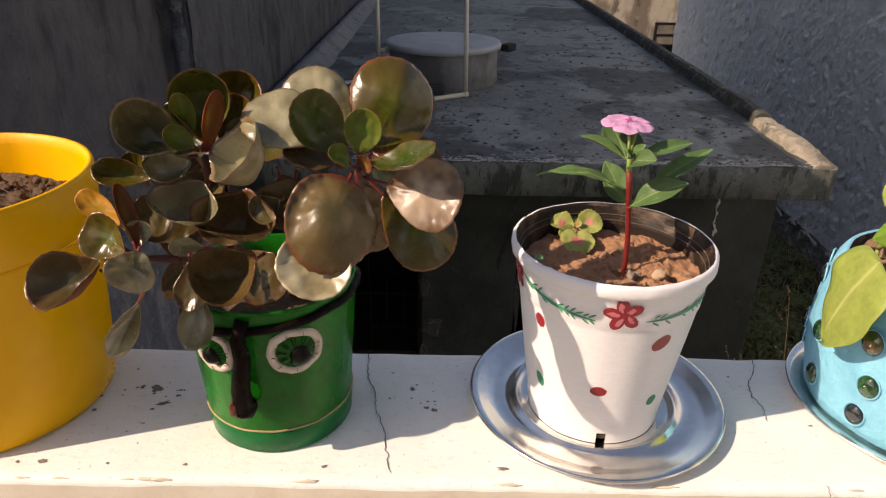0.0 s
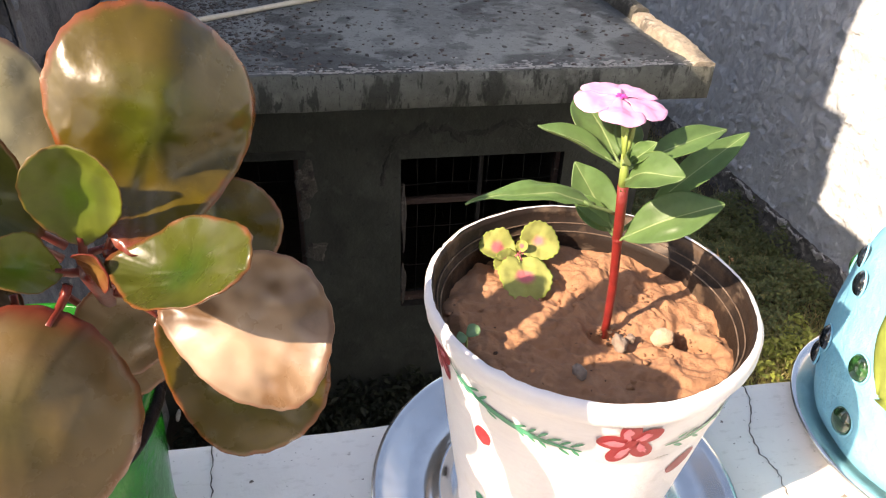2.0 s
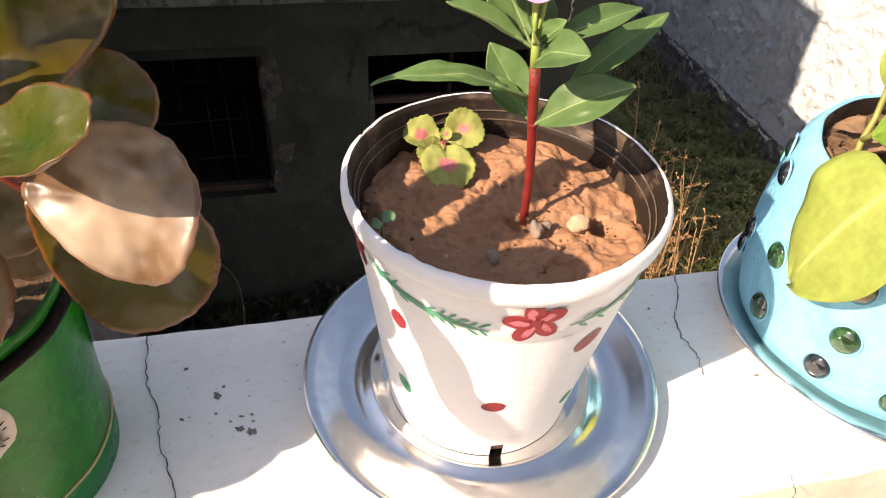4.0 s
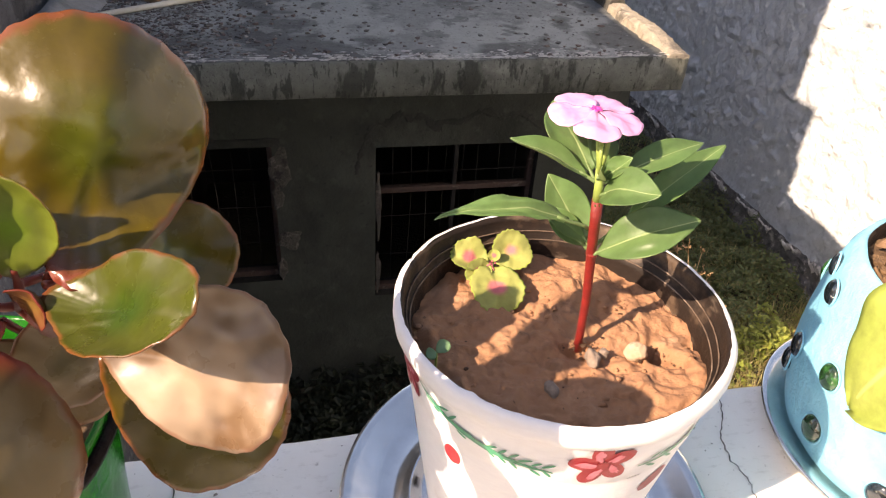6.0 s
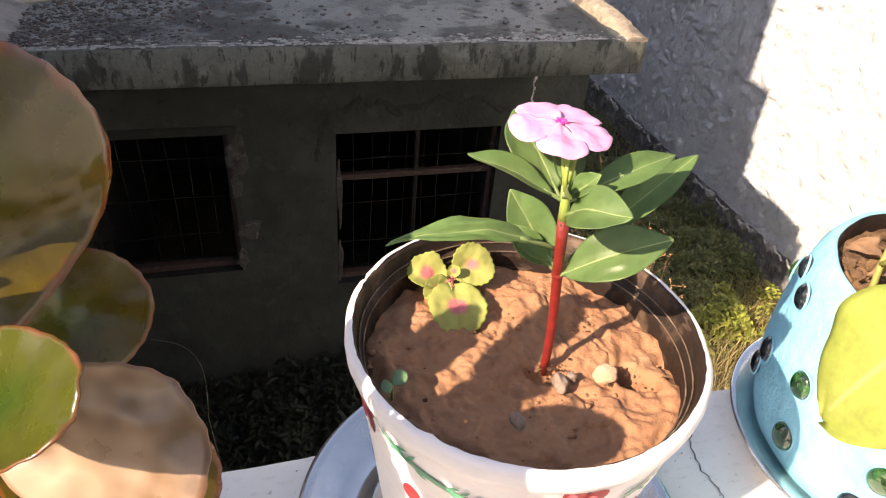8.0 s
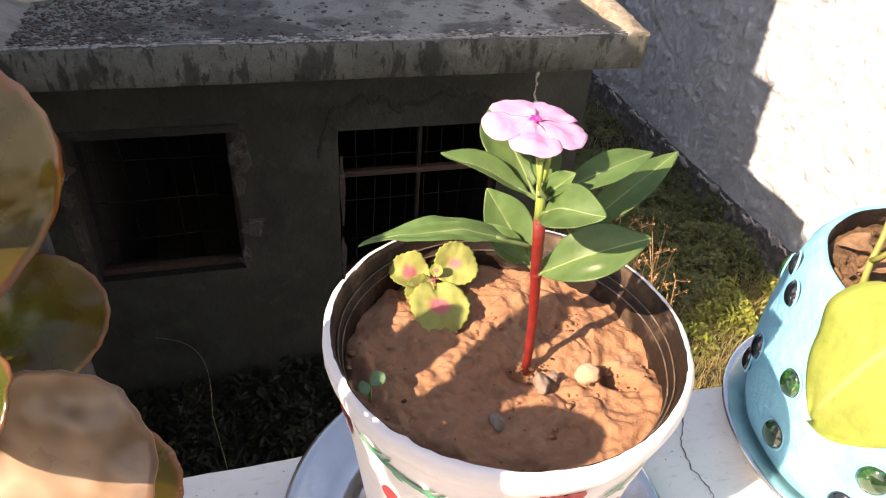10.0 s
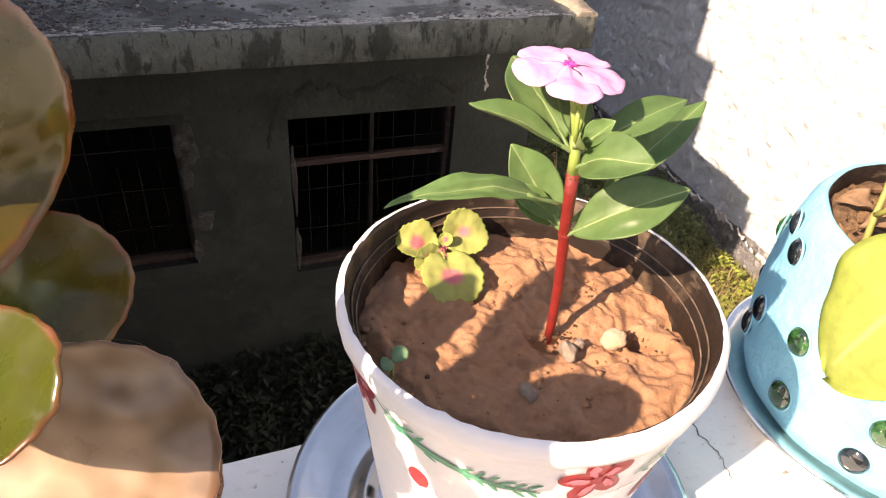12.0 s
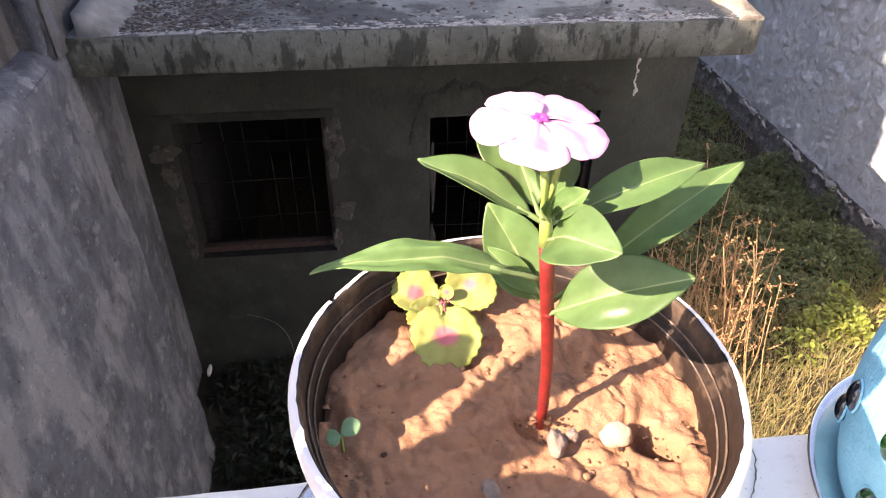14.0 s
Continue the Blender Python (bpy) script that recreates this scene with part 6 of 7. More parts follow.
for k in range(5):
    a = radians(72 * k + 36)
    d = fu * math.cos(a) + fv * math.sin(a)
    spoon("petal", vinca, [M["petal"]], FC + d * 0.0008, FC + d * 0.0192 - fn * 0.0012, 0.0166, tuple(fn), cup=-0.05, curl=-0.08, pet=0.0, egg=0.50, thick=0.0004, wave=0.07, teeth=0.0, seed=k * 2.0, nr=8, na=40, label="pale pink petal")
bm = bmesh.new()
lathe(bm, [(0.0019, 0.0007), (0.0011, 0.0010), (0.0005, 0.0004), (0.0005, -0.006)], 0, 0, n=14)
for k in range(5):
    a = radians(72 * k + 20)
    lump(bm, (0.0018 * math.cos(a), 0.0018 * math.sin(a), 0.0006), 0.0009, k, 0.2, 1, (1, 1, 0.3))
bmesh.ops.transform(bm, verts=bm.verts, matrix=Matrix.Translation(FC) @ fn.to_track_quat("Z", "Y").to_matrix().to_4x4())
part("throat", bm, M["throat"], vinca, "magenta flower throat")

coleus = thing("coleus_seedling", (0.103, 0.500, 0.135), "small lime-green coleus seedling with pink leaf centres", "seedling")
bm = bmesh.new()
tube(bm, [(0.1010, 0.5060, 0.130), (0.1012, 0.5060, 0.1420)], 0.0014, 8, 0.0012)
part("stem", bm, M["stemgreen"], coleus)
for i, (b, t, w, face, form) in enumerate((
        ((0.1022, 0.5060, 0.1412), (0.1222, 0.5135, 0.1512), 0.0225, (-0.05, -0.72, 0.70), dict(cup=0.05, fold=0.06, egg=0.0)),
        ((0.1008, 0.5050, 0.1425), (0.0985, 0.4745, 0.1335), 0.0290, (0.05, -0.45, 0.90), dict(cup=-0.05, fold=0.08, arch=0.05, egg=-0.08, curl=-0.1)),
        ((0.1002, 0.5060, 0.1420), (0.0795, 0.5125, 0.1462), 0.0190, (0.25, -0.60, 0.75), dict(cup=0.15, fold=0.16, egg=0.0)),
        ((0.1002, 0.5050, 0.1422), (0.0850, 0.4965, 0.1400), 0.0120, (0.2, -0.40, 0.90), dict(cup=0.1, fold=0.2, egg=0.0)),
        ((0.1012, 0.5060, 0.1425), (0.1030, 0.5070, 0.1500), 0.0065, (-0.2, -0.6, 0.8), dict(cup=0.2)))):
    spoon("leaf", coleus, [M["coleusleaf"]], b, t, w, face, pet=0.06, taper=0.1, thick=0.0005, teeth=0.028, n_teeth=21, wave=0.09, r_pet=0.0007, seed=i * 3.1, nr=12, na=95, **form)
sprout = thing("sprout", (0.058, 0.440, 0.1350), "tiny green sprout with two seed leaves", "seedling")
bm = bmesh.new()
tube(bm, [(0.0580, 0.4410, 0.130), (0.0578, 0.4405, 0.1440)], 0.0006, 6)
part("stem", bm, M["stemgreen"], sprout)
leaf("leaf", sprout, M["sprout"], (0.0578, 0.4405, 0.1440), (0.0642, 0.4441, 0.1465), 0.0065, (0, -0.4, 0.9), 0.1, 0.08, thick=0.0004, nu=6, nv=8)
leaf("leaf", sprout, M["sprout"], (0.0578, 0.4405, 0.1440), (0.0528, 0.4391, 0.1440), 0.0060, (0, -0.4, 0.9), 0.1, 0.08, thick=0.0004, nu=6, nv=8)

# ---- green pot with a face ----
GX, GY = -0.1475, 0.440


def green_r(z):
    return 0.0580 + 0.0085 * (z / 0.130) ** 1.2


gpot = thing("face_pot", (GX, GY, 0.0), "glossy green pot with white-ringed eyes and a dark branch nose", "flower pot", "pots on the parapet")
bm = bmesh.new()
lathe(bm, [(green_r(z) + 0.0003, z) for z in np.linspace(0.022, 0.130, 14)] + [(0.0668, 0.1325), (0.0655, 0.1335), (0.0640, 0.1325), (0.0630, 0.1200), (0.0620, 0.1120)], GX, GY, n=110, wobble=0.012, seed=5)
part("pot_wall", bm, M["greenpot"], gpot)
bm = bmesh.new()
lathe(bm, [(0.0010, 0.0005), (0.0560, 0.0005), (0.0582, 0.0020), (0.0588, 0.0120), (0.0600, 0.0215), (0.0590, 0.0228)], GX, GY, n=110, wobble=0.006, seed=5)
part("foot_band", bm, M["tealband"], gpot, "darker green band round the foot")


def on_green(angle, z, lift=0.0008, seed=0.0):
    a = radians(angle)
    r = green_r(z) * (1 + 0.012 * noise.noise((3 * math.cos(a) + 5, 3 * math.sin(a), 14 * z))) + lift
    return Vector((GX + r * math.cos(a), GY + r * math.sin(a), z))


bm = bmesh.new()
tube(bm, [on_green(a, 0.0235 + 0.0012 * noise.noise((a * 0.05, 2, 0)), 0.0006) for a in range(-180, 181, 4)], 0.0009, 6)
part("gilt_line", bm, M["gold"], gpot, "thin uneven gilt line")
bm = bmesh.new()
tube(bm, [on_green(a, 0.1150 + 0.010 * math.sin(radians(a * 0.9 + 100)) + 0.002 * noise.noise((a * 0.06, 1, 0)), 0.0012) for a in range(-170, 20, 5)], 0.0034, 8)
part("brow", bm, M["nose"], gpot, "dark brown clay brow")


def eye(angle, z, s):
    """A modelled eye: a white clay ring, ribbed green iris and a black bead."""
    k = 57.3 / green_r(z)
    bm = bmesh.new()
    rings = []
    for i in range(28):
        t = 2 * math.pi * i / 28
        q = 1 + 0.20 * noise.noise((math.cos(t) * 2.1, math.sin(t) * 2.1, angle))
        row = []
        for r, l in ((1.0, -0.0005), (1.0, 0.0022), (0.90, 0.0034), (0.76, 0.0032), (0.70, 0.0018), (0.70, -0.0005)):
            row.append(bm.verts.new(on_green(angle + s * r * q * math.cos(t) * k, z + s * 0.94 * r * q * math.sin(t), l)))
        rings.append(row)
    for i in range(28):
        a, b = rings[i], rings[(i + 1) % 28]
        for j in range(5):
            bm.faces.new((a[j], a[j + 1], b[j + 1], b[j]))
    bmesh.ops.recalc_face_normals(bm, faces=bm.faces[:])
    ring = part("eye_ring", bm, M["clay"], gpot, "white clay eye ring with scored lines")
    for i in range(16):
        t = 2 * math.pi * (i + 0.4 * math.sin(i * 5)) / 16
        bm = bmesh.new()
        tube(bm, [on_green(angle + s * r * math.cos(t) * k, z + s * 0.94 * r * math.sin(t), 0.0036 if r > 0.74 else 0.0040) for r in (0.72, 0.80 + 0.10 * math.sin(i * 2.7))], 0.00026, 4)
        part("score", bm, M["nose"], ring)
    bm = bmesh.new()
    n = 40
    outer = [bm.verts.new(on_green(angle + s * 0.70 * math.cos(2 * math.pi * i / n) * k, z + s * 0.66 * math.sin(2 * math.pi * i / n), 0.0010 + 0.0012 * (i % 2))) for i in range(n)]
    inner = [bm.verts.new(on_green(angle + s * 0.30 * math.cos(2 * math.pi * i / n) * k, z + s * 0.28 * math.sin(2 * math.pi * i / n), 0.0030 + 0.0010 * (i % 2))) for i in range(n)]
    for i in range(n):
        bm.faces.new((outer[i], outer[(i + 1) % n], inner[(i + 1) % n], inner[i]))
    bm.faces.new(inner)
    bmesh.ops.recalc_face_normals(bm, faces=bm.faces[:])
    iris = part("iris", bm, M["greenpot"], gpot, "ribbed green iris")
    for i in range(20):
        t = 2 * math.pi * (i + 0.3 * math.sin(i * 3)) / 20
        bm = bmesh.new()
        tube(bm, [on_green(angle + s * r * math.cos(t) * k, z + s * 0.94 * r * math.sin(t), h) for r, h in ((0.36, 0.0040), (0.66, 0.0024))], 0.00032, 4)
        part("score", bm, M["nose"], iris)
    bm = bmesh.new()
    lump(bm, on_green(angle + s * 0.08 * k, z - s * 0.12, 0.0028), s * 0.40, angle, 0.08, 3, (1, 0.6, 1))
    part("pupil", bm, M["eyeblack"], gpot, "glossy black bead")


eye(-63, 0.0975, 0.0205)
eye(-119, 0.0955, 0.0190)
bm = bmesh.new()
tube(bm, [on_green(-93, 0.128, 0.002), on_green(-96, 0.115, 0.0065), on_green(-94, 0.100, 0.0095), on_green(-96, 0.085, 0.010), on_green(-97, 0.072, 0.0115), on_green(-97, 0.060, 0.0110), on_green(-97, 0.0545, 0.0095)], 0.0048, 12, 0.0080)
lump(bm, on_green(-97, 0.0560, 0.0095), 0.0092, 6, 0.25, 3, (0.95, 0.9, 1.0))
part("nose", bm, M["nose"], gpot, "dark clay nose like a twisted branch")
bm = bmesh.new()
lump(bm, on_green(-101, 0.0585, 0.0165), 0.0046, 3, 0.3, 3, (0.8, 0.7, 1.6))
part("nose_tip", bm, M["nosetip"], gpot, "worn reddish nose tip")
soil_disc("pot_soil", GX, GY, 0.0622, 0.1150, M["darksoil"], "dark soil in the green pot", 0.003, 4.0)

# succulent
succ = thing("succulent_plant", (GX, GY, 0.115), "bushy succulent with broad bronze and green spoon leaves", "potted plant")
CR, CL, C3 = (-0.066, 0.374, 0.240), (-0.168, 0.396, 0.238), (-0.2230, 0.370, 0.174)
for b, t, sag, r in (((GX + 0.01, GY - 0.005, 0.105), CR, (0.02, 0.01, 0.0), 0.0042), ((GX - 0.005, GY, 0.105), CL, (-0.012, 0.004, 0), 0.0042), ((GX - 0.012, GY - 0.01, 0.120), C3, (0.0, 0.0, 0.012), 0.0034)):
    bm = bmesh.new()
    tube(bm, arc(b, t, sag, 10), r, 10, r * 0.75)
    part("stem", bm, M["stemdark"], succ, "dark red stem")
D = M["darkgreen"]
B, O, G, P, R = M["brownleaf"], M["olive"], M["freshleaf"], M["paleleaf"], M["orangeleaf"]
K, W = M["pinkleaf"], M["sheenleaf"]
for i, (m, b, t, w, face, form) in enumerate((
        # the rosette nearer the white pot
        ((O, P), (-0.0620, 0.3800, 0.2420), (-0.0315, 0.3945, 0.3005), 0.0545, (0.24, -0.95, 0.08), dict(cup=-0.28, curl=-0.34, lip=0.36, lip_at=148, egg=0.10, pet=0.12)),
        ((G, P), (-0.0660, 0.3720, 0.2430), (-0.0600, 0.3690, 0.2790), 0.0225, (0.1, -1.0, 0.12), dict(cup=0.12, lip=0.15, lip_at=60)),
        ((D, O), (-0.0720, 0.3800, 0.2440), (-0.1030, 0.3640, 0.2860), 0.0330, (0.42, -0.80, 0.30), dict(cup=0.08, bowl=0.20)),
        ((W, P), (-0.0740, 0.3800, 0.2400), (-0.1325, 0.3830, 0.2800), 0.0430, (0.15, -0.60, 0.75), dict(cup=-0.10, curl=-0.25, arch=0.10, pet=0.3)),
        ((W, P), (-0.0740, 0.3870, 0.2420), (-0.1060, 0.4030, 0.2940), 0.0460, (0.15, -0.92, 0.35), dict(cup=-0.10, curl=-0.15, egg=0.15)),
        ((D, P), (-0.0630, 0.3730, 0.2410), (-0.0175, 0.3350, 0.2610), 0.0265, (0.05, -0.45, 0.85), dict(cup=0.06, curl=0.02, bowl=0.12, egg=0.15)),
        ((O, O), (-0.0620, 0.3780, 0.2420), (-0.0165, 0.3960, 0.2390), 0.0310, (0.10, -0.85, 0.50), dict(cup=0.06, bowl=0.06)),
        ((B, P), (-0.0690, 0.3660, 0.2410), (-0.0850, 0.3130, 0.2080), 0.0550, (0.20, -0.60, 0.72), dict(cup=-0.36, curl=-0.32, arch=0.12, egg=-0.02, taper=0.12, pet=0.10, lip=0.26, lip_at=100)),
        ((K, P), (-0.0600, 0.3710, 0.2340), (-0.0035, 0.3420, 0.2310), 0.0420, (-0.36, -0.78, 0.46), dict(cup=-0.10, curl=-0.06, bowl=0.03, lip=0.14, lip_at=-100, egg=0.28, pet=0.20)),
        ((O, P), (-0.0630, 0.3770, 0.2340), (-0.0095, 0.3610, 0.1830), 0.0440, (0.10, -0.85, 0.46), dict(cup=-0.08, curl=-0.05, egg=0.25, pet=0.22)),
        ((G, R), (-0.0670, 0.3700, 0.2420), (-0.0815, 0.3550, 0.2560), 0.0150, (0.4, -0.6, 0.7), dict(cup=0.30)),
        ((R, B), (-0.0650, 0.3690, 0.2400), (-0.0580, 0.3620, 0.2500), 0.0120, (0.1, -0.8, 0.5), dict(cup=0.2)),
        ((P, P), (-0.0780, 0.3500, 0.2220), (-0.0950, 0.3180, 0.1790), 0.0430, (0.05, -0.92, 0.40), dict(cup=0.12, curl=0.10)),
        ((B, P), (-0.0700, 0.3800, 0.2350), (-0.0620, 0.3900, 0.1900), 0.0360, (0.2, -1.0, 0.2), dict(cup=0.0)),
        ((B, P), (-0.0760, 0.3820, 0.2380), (-0.1120, 0.3720, 0.2520), 0.0280, (0.1, -0.5, 0.85), dict(cup=0.18)),
        ((D, O), (-0.0700, 0.3850, 0.2380), (-0.0380, 0.4200, 0.2300), 0.0380, (0.15, -1.0, 0.2), dict(cup=0.1)),
        # the rosette nearer the yellow pot, and the side shoot
        ((D, P), (-0.1660, 0.3960, 0.2420), (-0.1680, 0.4040, 0.2940), 0.0358, (0.25, -1, 0.15), dict(bowl=0.35, cup=0.14, curl=0.25)),
        ((G, O), (-0.1740, 0.3900, 0.2460), (-0.1760, 0.3840, 0.2840), 0.0147, (0.4, -1, 0.1), dict(bowl=0.28, cup=0.10)),
        ((R, R), (-0.1660, 0.3860, 0.2450), (-0.1520, 0.3800, 0.2880), 0.0130, (0.7, -0.8, 0.0), dict(bowl=0.38, cup=0.15, pet=0.05)),
        ((G, O), (-0.1680, 0.3840, 0.2470), (-0.1850, 0.3720, 0.2620), 0.0155, (0.1, -0.8, 0.6), dict(bowl=0.28, cup=0.10)),
        ((W, O), (-0.1710, 0.3940, 0.2430), (-0.2190, 0.3800, 0.2590), 0.0341, (-0.15, -0.8, 0.65), dict(bowl=0.46, cup=0.19, curl=0.3)),
        ((W, P), (-0.1750, 0.4000, 0.2380), (-0.2090, 0.3960, 0.2330), 0.0179, (0, -0.9, 0.4), dict(bowl=0.18, cup=0.07)),
        ((O, P), (-0.1640, 0.4100, 0.2360), (-0.1460, 0.4280, 0.2870), 0.0325, (0.2, -1, 0.1), dict(bowl=0.28, cup=0.10, lip=0.25, lip_at=90)),
        ((W, P), (-0.1610, 0.3960, 0.2330), (-0.1120, 0.3660, 0.2370), 0.0423, (0.1, -0.75, 0.65), dict(bowl=0.42, cup=0.17, curl=0.35)),
        ((W, B), (-0.1710, 0.3920, 0.2340), (-0.1970, 0.3680, 0.2270), 0.0252, (-0.1, -0.75, 0.65), dict(bowl=0.39, cup=0.16, curl=0.2)),
        ((W, P), (-0.1670, 0.3900, 0.2220), (-0.1770, 0.3580, 0.1960), 0.0399, (0.05, -0.85, 0.5), dict(bowl=0.42, cup=0.17, curl=0.35)),
        ((B, B), (-0.1390, 0.3980, 0.2120), (-0.1450, 0.3620, 0.1820), 0.0529, (0, -0.7, 0.7), dict(bowl=0.38, cup=0.15, curl=0.30)),
        ((B, P), (-0.1330, 0.3840, 0.1750), (-0.1700, 0.3520, 0.1550), 0.0407, (0.05, -0.80, 0.60), dict(bowl=0.34, cup=0.15, curl=0.2)),
        ((W, P), (-0.1150, 0.3780, 0.2180), (-0.1340, 0.3660, 0.2090), 0.0188, (0, -0.9, 0.4), dict(bowl=0.14, cup=0.05)),
        ((W, P), (-0.1710, 0.3880, 0.1770), (-0.1930, 0.3720, 0.1830), 0.0130, (0, -0.8, 0.6), dict(bowl=0.18, cup=0.07)),
        ((O, R), (-0.1980, 0.3980, 0.2210), (-0.2410, 0.3920, 0.2280), 0.0188, (0, -0.85, 0.5), dict(bowl=0.28, cup=0.10, fold=0.2)),
        ((O, O), (-0.2110, 0.4000, 0.2160), (-0.2210, 0.4020, 0.2390), 0.0155, (0, -1, 0.2), dict(bowl=0.18, cup=0.07)),
        ((R, B), (-0.2110, 0.3680, 0.1830), (-0.2250, 0.3820, 0.2230), 0.0114, (0.8, -0.6, 0.1), dict(bowl=0.34, cup=0.12, pet=0.05)),
        ((M["yellowleaf"], R), (-0.2260, 0.3920, 0.1850), (-0.2600, 0.4020, 0.2090), 0.0171, (0.2, -0.8, 0.5), dict(bowl=0.14, cup=0.05)),
        ((O, B), (-0.2140, 0.3720, 0.1770), (-0.2520, 0.3880, 0.1910), 0.0310, (0.2, -1, 0.2), dict(bowl=0.14, cup=0.05)),
        ((B, R), (-0.2110, 0.3660, 0.1820), (-0.2700, 0.3440, 0.1600), 0.0366, (-0.35, -0.85, 0.45), dict(bowl=0.31, cup=0.11, lip=0.3, lip_at=-110, pet=0.28)),
        ((W, P), (-0.2060, 0.3620, 0.1890), (-0.2080, 0.3380, 0.1730), 0.0310, (0.55, -0.7, 0.35), dict(bowl=0.07, cup=-0.17, curl=-0.3, arch=0.1)),
        ((W, P), (-0.2130, 0.3720, 0.1810), (-0.2100, 0.3780, 0.2010), 0.0163, (0.2, -1, 0.1), dict(bowl=0.18, cup=0.07)),
        ((W, O), (-0.2160, 0.3780, 0.1490), (-0.2540, 0.3860, 0.0890), 0.0188, (0.3, -1, 0.0), dict(bowl=0.18, cup=0.07)),
        ((B, P), (-0.1810, 0.3760, 0.1780), (-0.1770, 0.3600, 0.1430), 0.0219, (-0.2, -1, 0.15), dict(bowl=0.14, cup=0.05)),
        ((W, O), (-0.1800, 0.3820, 0.1530), (-0.1800, 0.3640, 0.1120), 0.0236, (0.1, -1, 0.25), dict(bowl=0.28, cup=0.10, curl=0.3)),
        ((B, P), (-0.1950, 0.3960, 0.1720), (-0.2030, 0.3880, 0.1360), 0.0163, (0.1, -1, 0.2), dict(bowl=0.14, cup=0.05)),
        # leaves deep inside and behind
        ((B, P), (-0.150, 0.408, 0.225), (-0.190, 0.400, 0.210), 0.040, (-0.1, -0.8, 0.5), dict(bowl=0.15, cup=0.1)),
        ((B, B), (-0.160, 0.405, 0.215), (-0.150, 0.385, 0.180), 0.042, (0.0, -0.8, 0.5), dict(bowl=0.15, cup=0.1)),
        ((D, P), (-0.165, 0.402, 0.240), (-0.200, 0.402, 0.262), 0.036, (-0.2, -0.8, 0.5), dict(bowl=0.15, cup=0.1)),
        ((P, B), (-0.160, 0.405, 0.235), (-0.128, 0.395, 0.250), 0.036, (0.2, -0.8, 0.5), dict(bowl=0.15, cup=0.1)),
        ((B, P), (-0.110, 0.398, 0.230), (-0.122, 0.380, 0.195), 0.040, (0.1, -0.8, 0.5), dict(bowl=0.15, cup=0.1)),
        ((B, P), (-0.100, 0.400, 0.215), (-0.098, 0.380, 0.180), 0.036, (0.1, -0.8, 0.5), dict(bowl=0.15, cup=0.1)),
        ((O, P), (-0.160, 0.412, 0.236), (-0.145, 0.415, 0.275), 0.032, (0.1, -0.8, 0.5), dict(bowl=0.15, cup=0.1)),
        ((B, B), (-0.190, 0.398, 0.200), (-0.215, 0.385, 0.190), 0.034, (-0.1, -0.8, 0.5), dict(bowl=0.15, cup=0.1)),
        ((B, B), (-0.0850, 0.3980, 0.2160), (-0.0560, 0.4100, 0.1660), 0.0420, (0.1, -1.0, 0.2), dict(cup=0.05)),
        ((B, P), (-0.1280, 0.4160, 0.2260), (-0.1130, 0.3960, 0.1920), 0.0380, (0.0, -0.9, 0.4), dict(cup=0.05)),
        ((B, B), (-0.1600, 0.4100, 0.1700), (-0.1280, 0.3900, 0.1360), 0.0400, (0.0, -0.9, 0.4), dict(cup=0.05)),
        ((B, P), (-0.1800, 0.4100, 0.1900), (-0.2050, 0.3950, 0.1680), 0.0340, (0.0, -0.9, 0.4), dict(cup=0.05)),
        ((B, B), (-0.1100, 0.4120, 0.2000), (-0.0850, 0.4200, 0.1600), 0.0400, (0.1, -1.0, 0.2), dict(cup=0.05)),
        ((O, B), (-0.1600, 0.4300, 0.2200), (-0.1200, 0.4800, 0.2350), 0.0420, (0.0, -0.6, 0.8), dict(cup=0.12)),
        ((B, B), (-0.1700, 0.4300, 0.2150), (-0.2050, 0.4700, 0.2250), 0.0420, (0.0, -0.6, 0.8), dict(cup=0.12)))):
    spoon("leaf", succ, list(m), b, t, w, face, seed=i * 1.7, **form)

# ---- yellow pot ----
YX, YY = -0.401, 0.456
ypot = thing("yellow_pot", (YX, YY, 0.0), "large bright yellow plastic pot with a thick rim", "flower pot", "pots on the parapet")
bm = bmesh.new()
lathe(bm, [(0.001, 0.0005), (0.0900, 0.0005), (0.0945, 0.0035), (0.0960, 0.0100), (0.1000, 0.0600), (0.1040, 0.1100), (0.1070, 0.1510), (0.1080, 0.1545), (0.1110, 0.1560), (0.1118, 0.1800), (0.1125, 0.1965), (0.1118, 0.1995), (0.1098, 0.2003), (0.1078, 0.1995), (0.1066, 0.1900), (0.1050, 0.1700), (0.1020, 0.1500)], YX, YY, n=120, wobble=0.004, seed=9)
part("pot_wall", bm, M["yellow"], ypot)
bm = bmesh.new()
tube(bm, [(YX + 0.1075 * math.cos(radians(a)), YY + 0.1075 * math.sin(radians(a)), 0.1535) for a in range(0, 361, 5)], 0.0016, 6)
part("rim_bead", bm, M["yellow"], ypot)
soil_disc("pot_soil", YX, YY, 0.1030, 0.1620, M["darksoil"], "crumbly grey-brown soil in the yellow pot", 0.006, 9.0)
rng = random.Random(3)
bm = bmesh.new()
for i in range(420):
    a, r = rng.uniform(0, 6.28), 0.1 * math.sqrt(rng.random())
    lump(bm, (YX + r * math.cos(a), YY + r * math.sin(a), 0.164 + rng.uniform(-0.002, 0.004)), rng.choice((0.0008, 0.001, 0.0014, 0.002, 0.0035)), i * 0.7, 0.9, 1)
tagged(part("soil_clods", bm, M["darksoil"]), "loose clods on the soil of the yellow pot", "soil clods", kind="stuff")

# ---- blue pot with glass beads ----
BX, BY = 0.405, 0.450
bplate = thing("steel_plate", (BX, BY, 0.0), "round stainless steel plate under the blue pot", "plate", "steel plates under the pots")
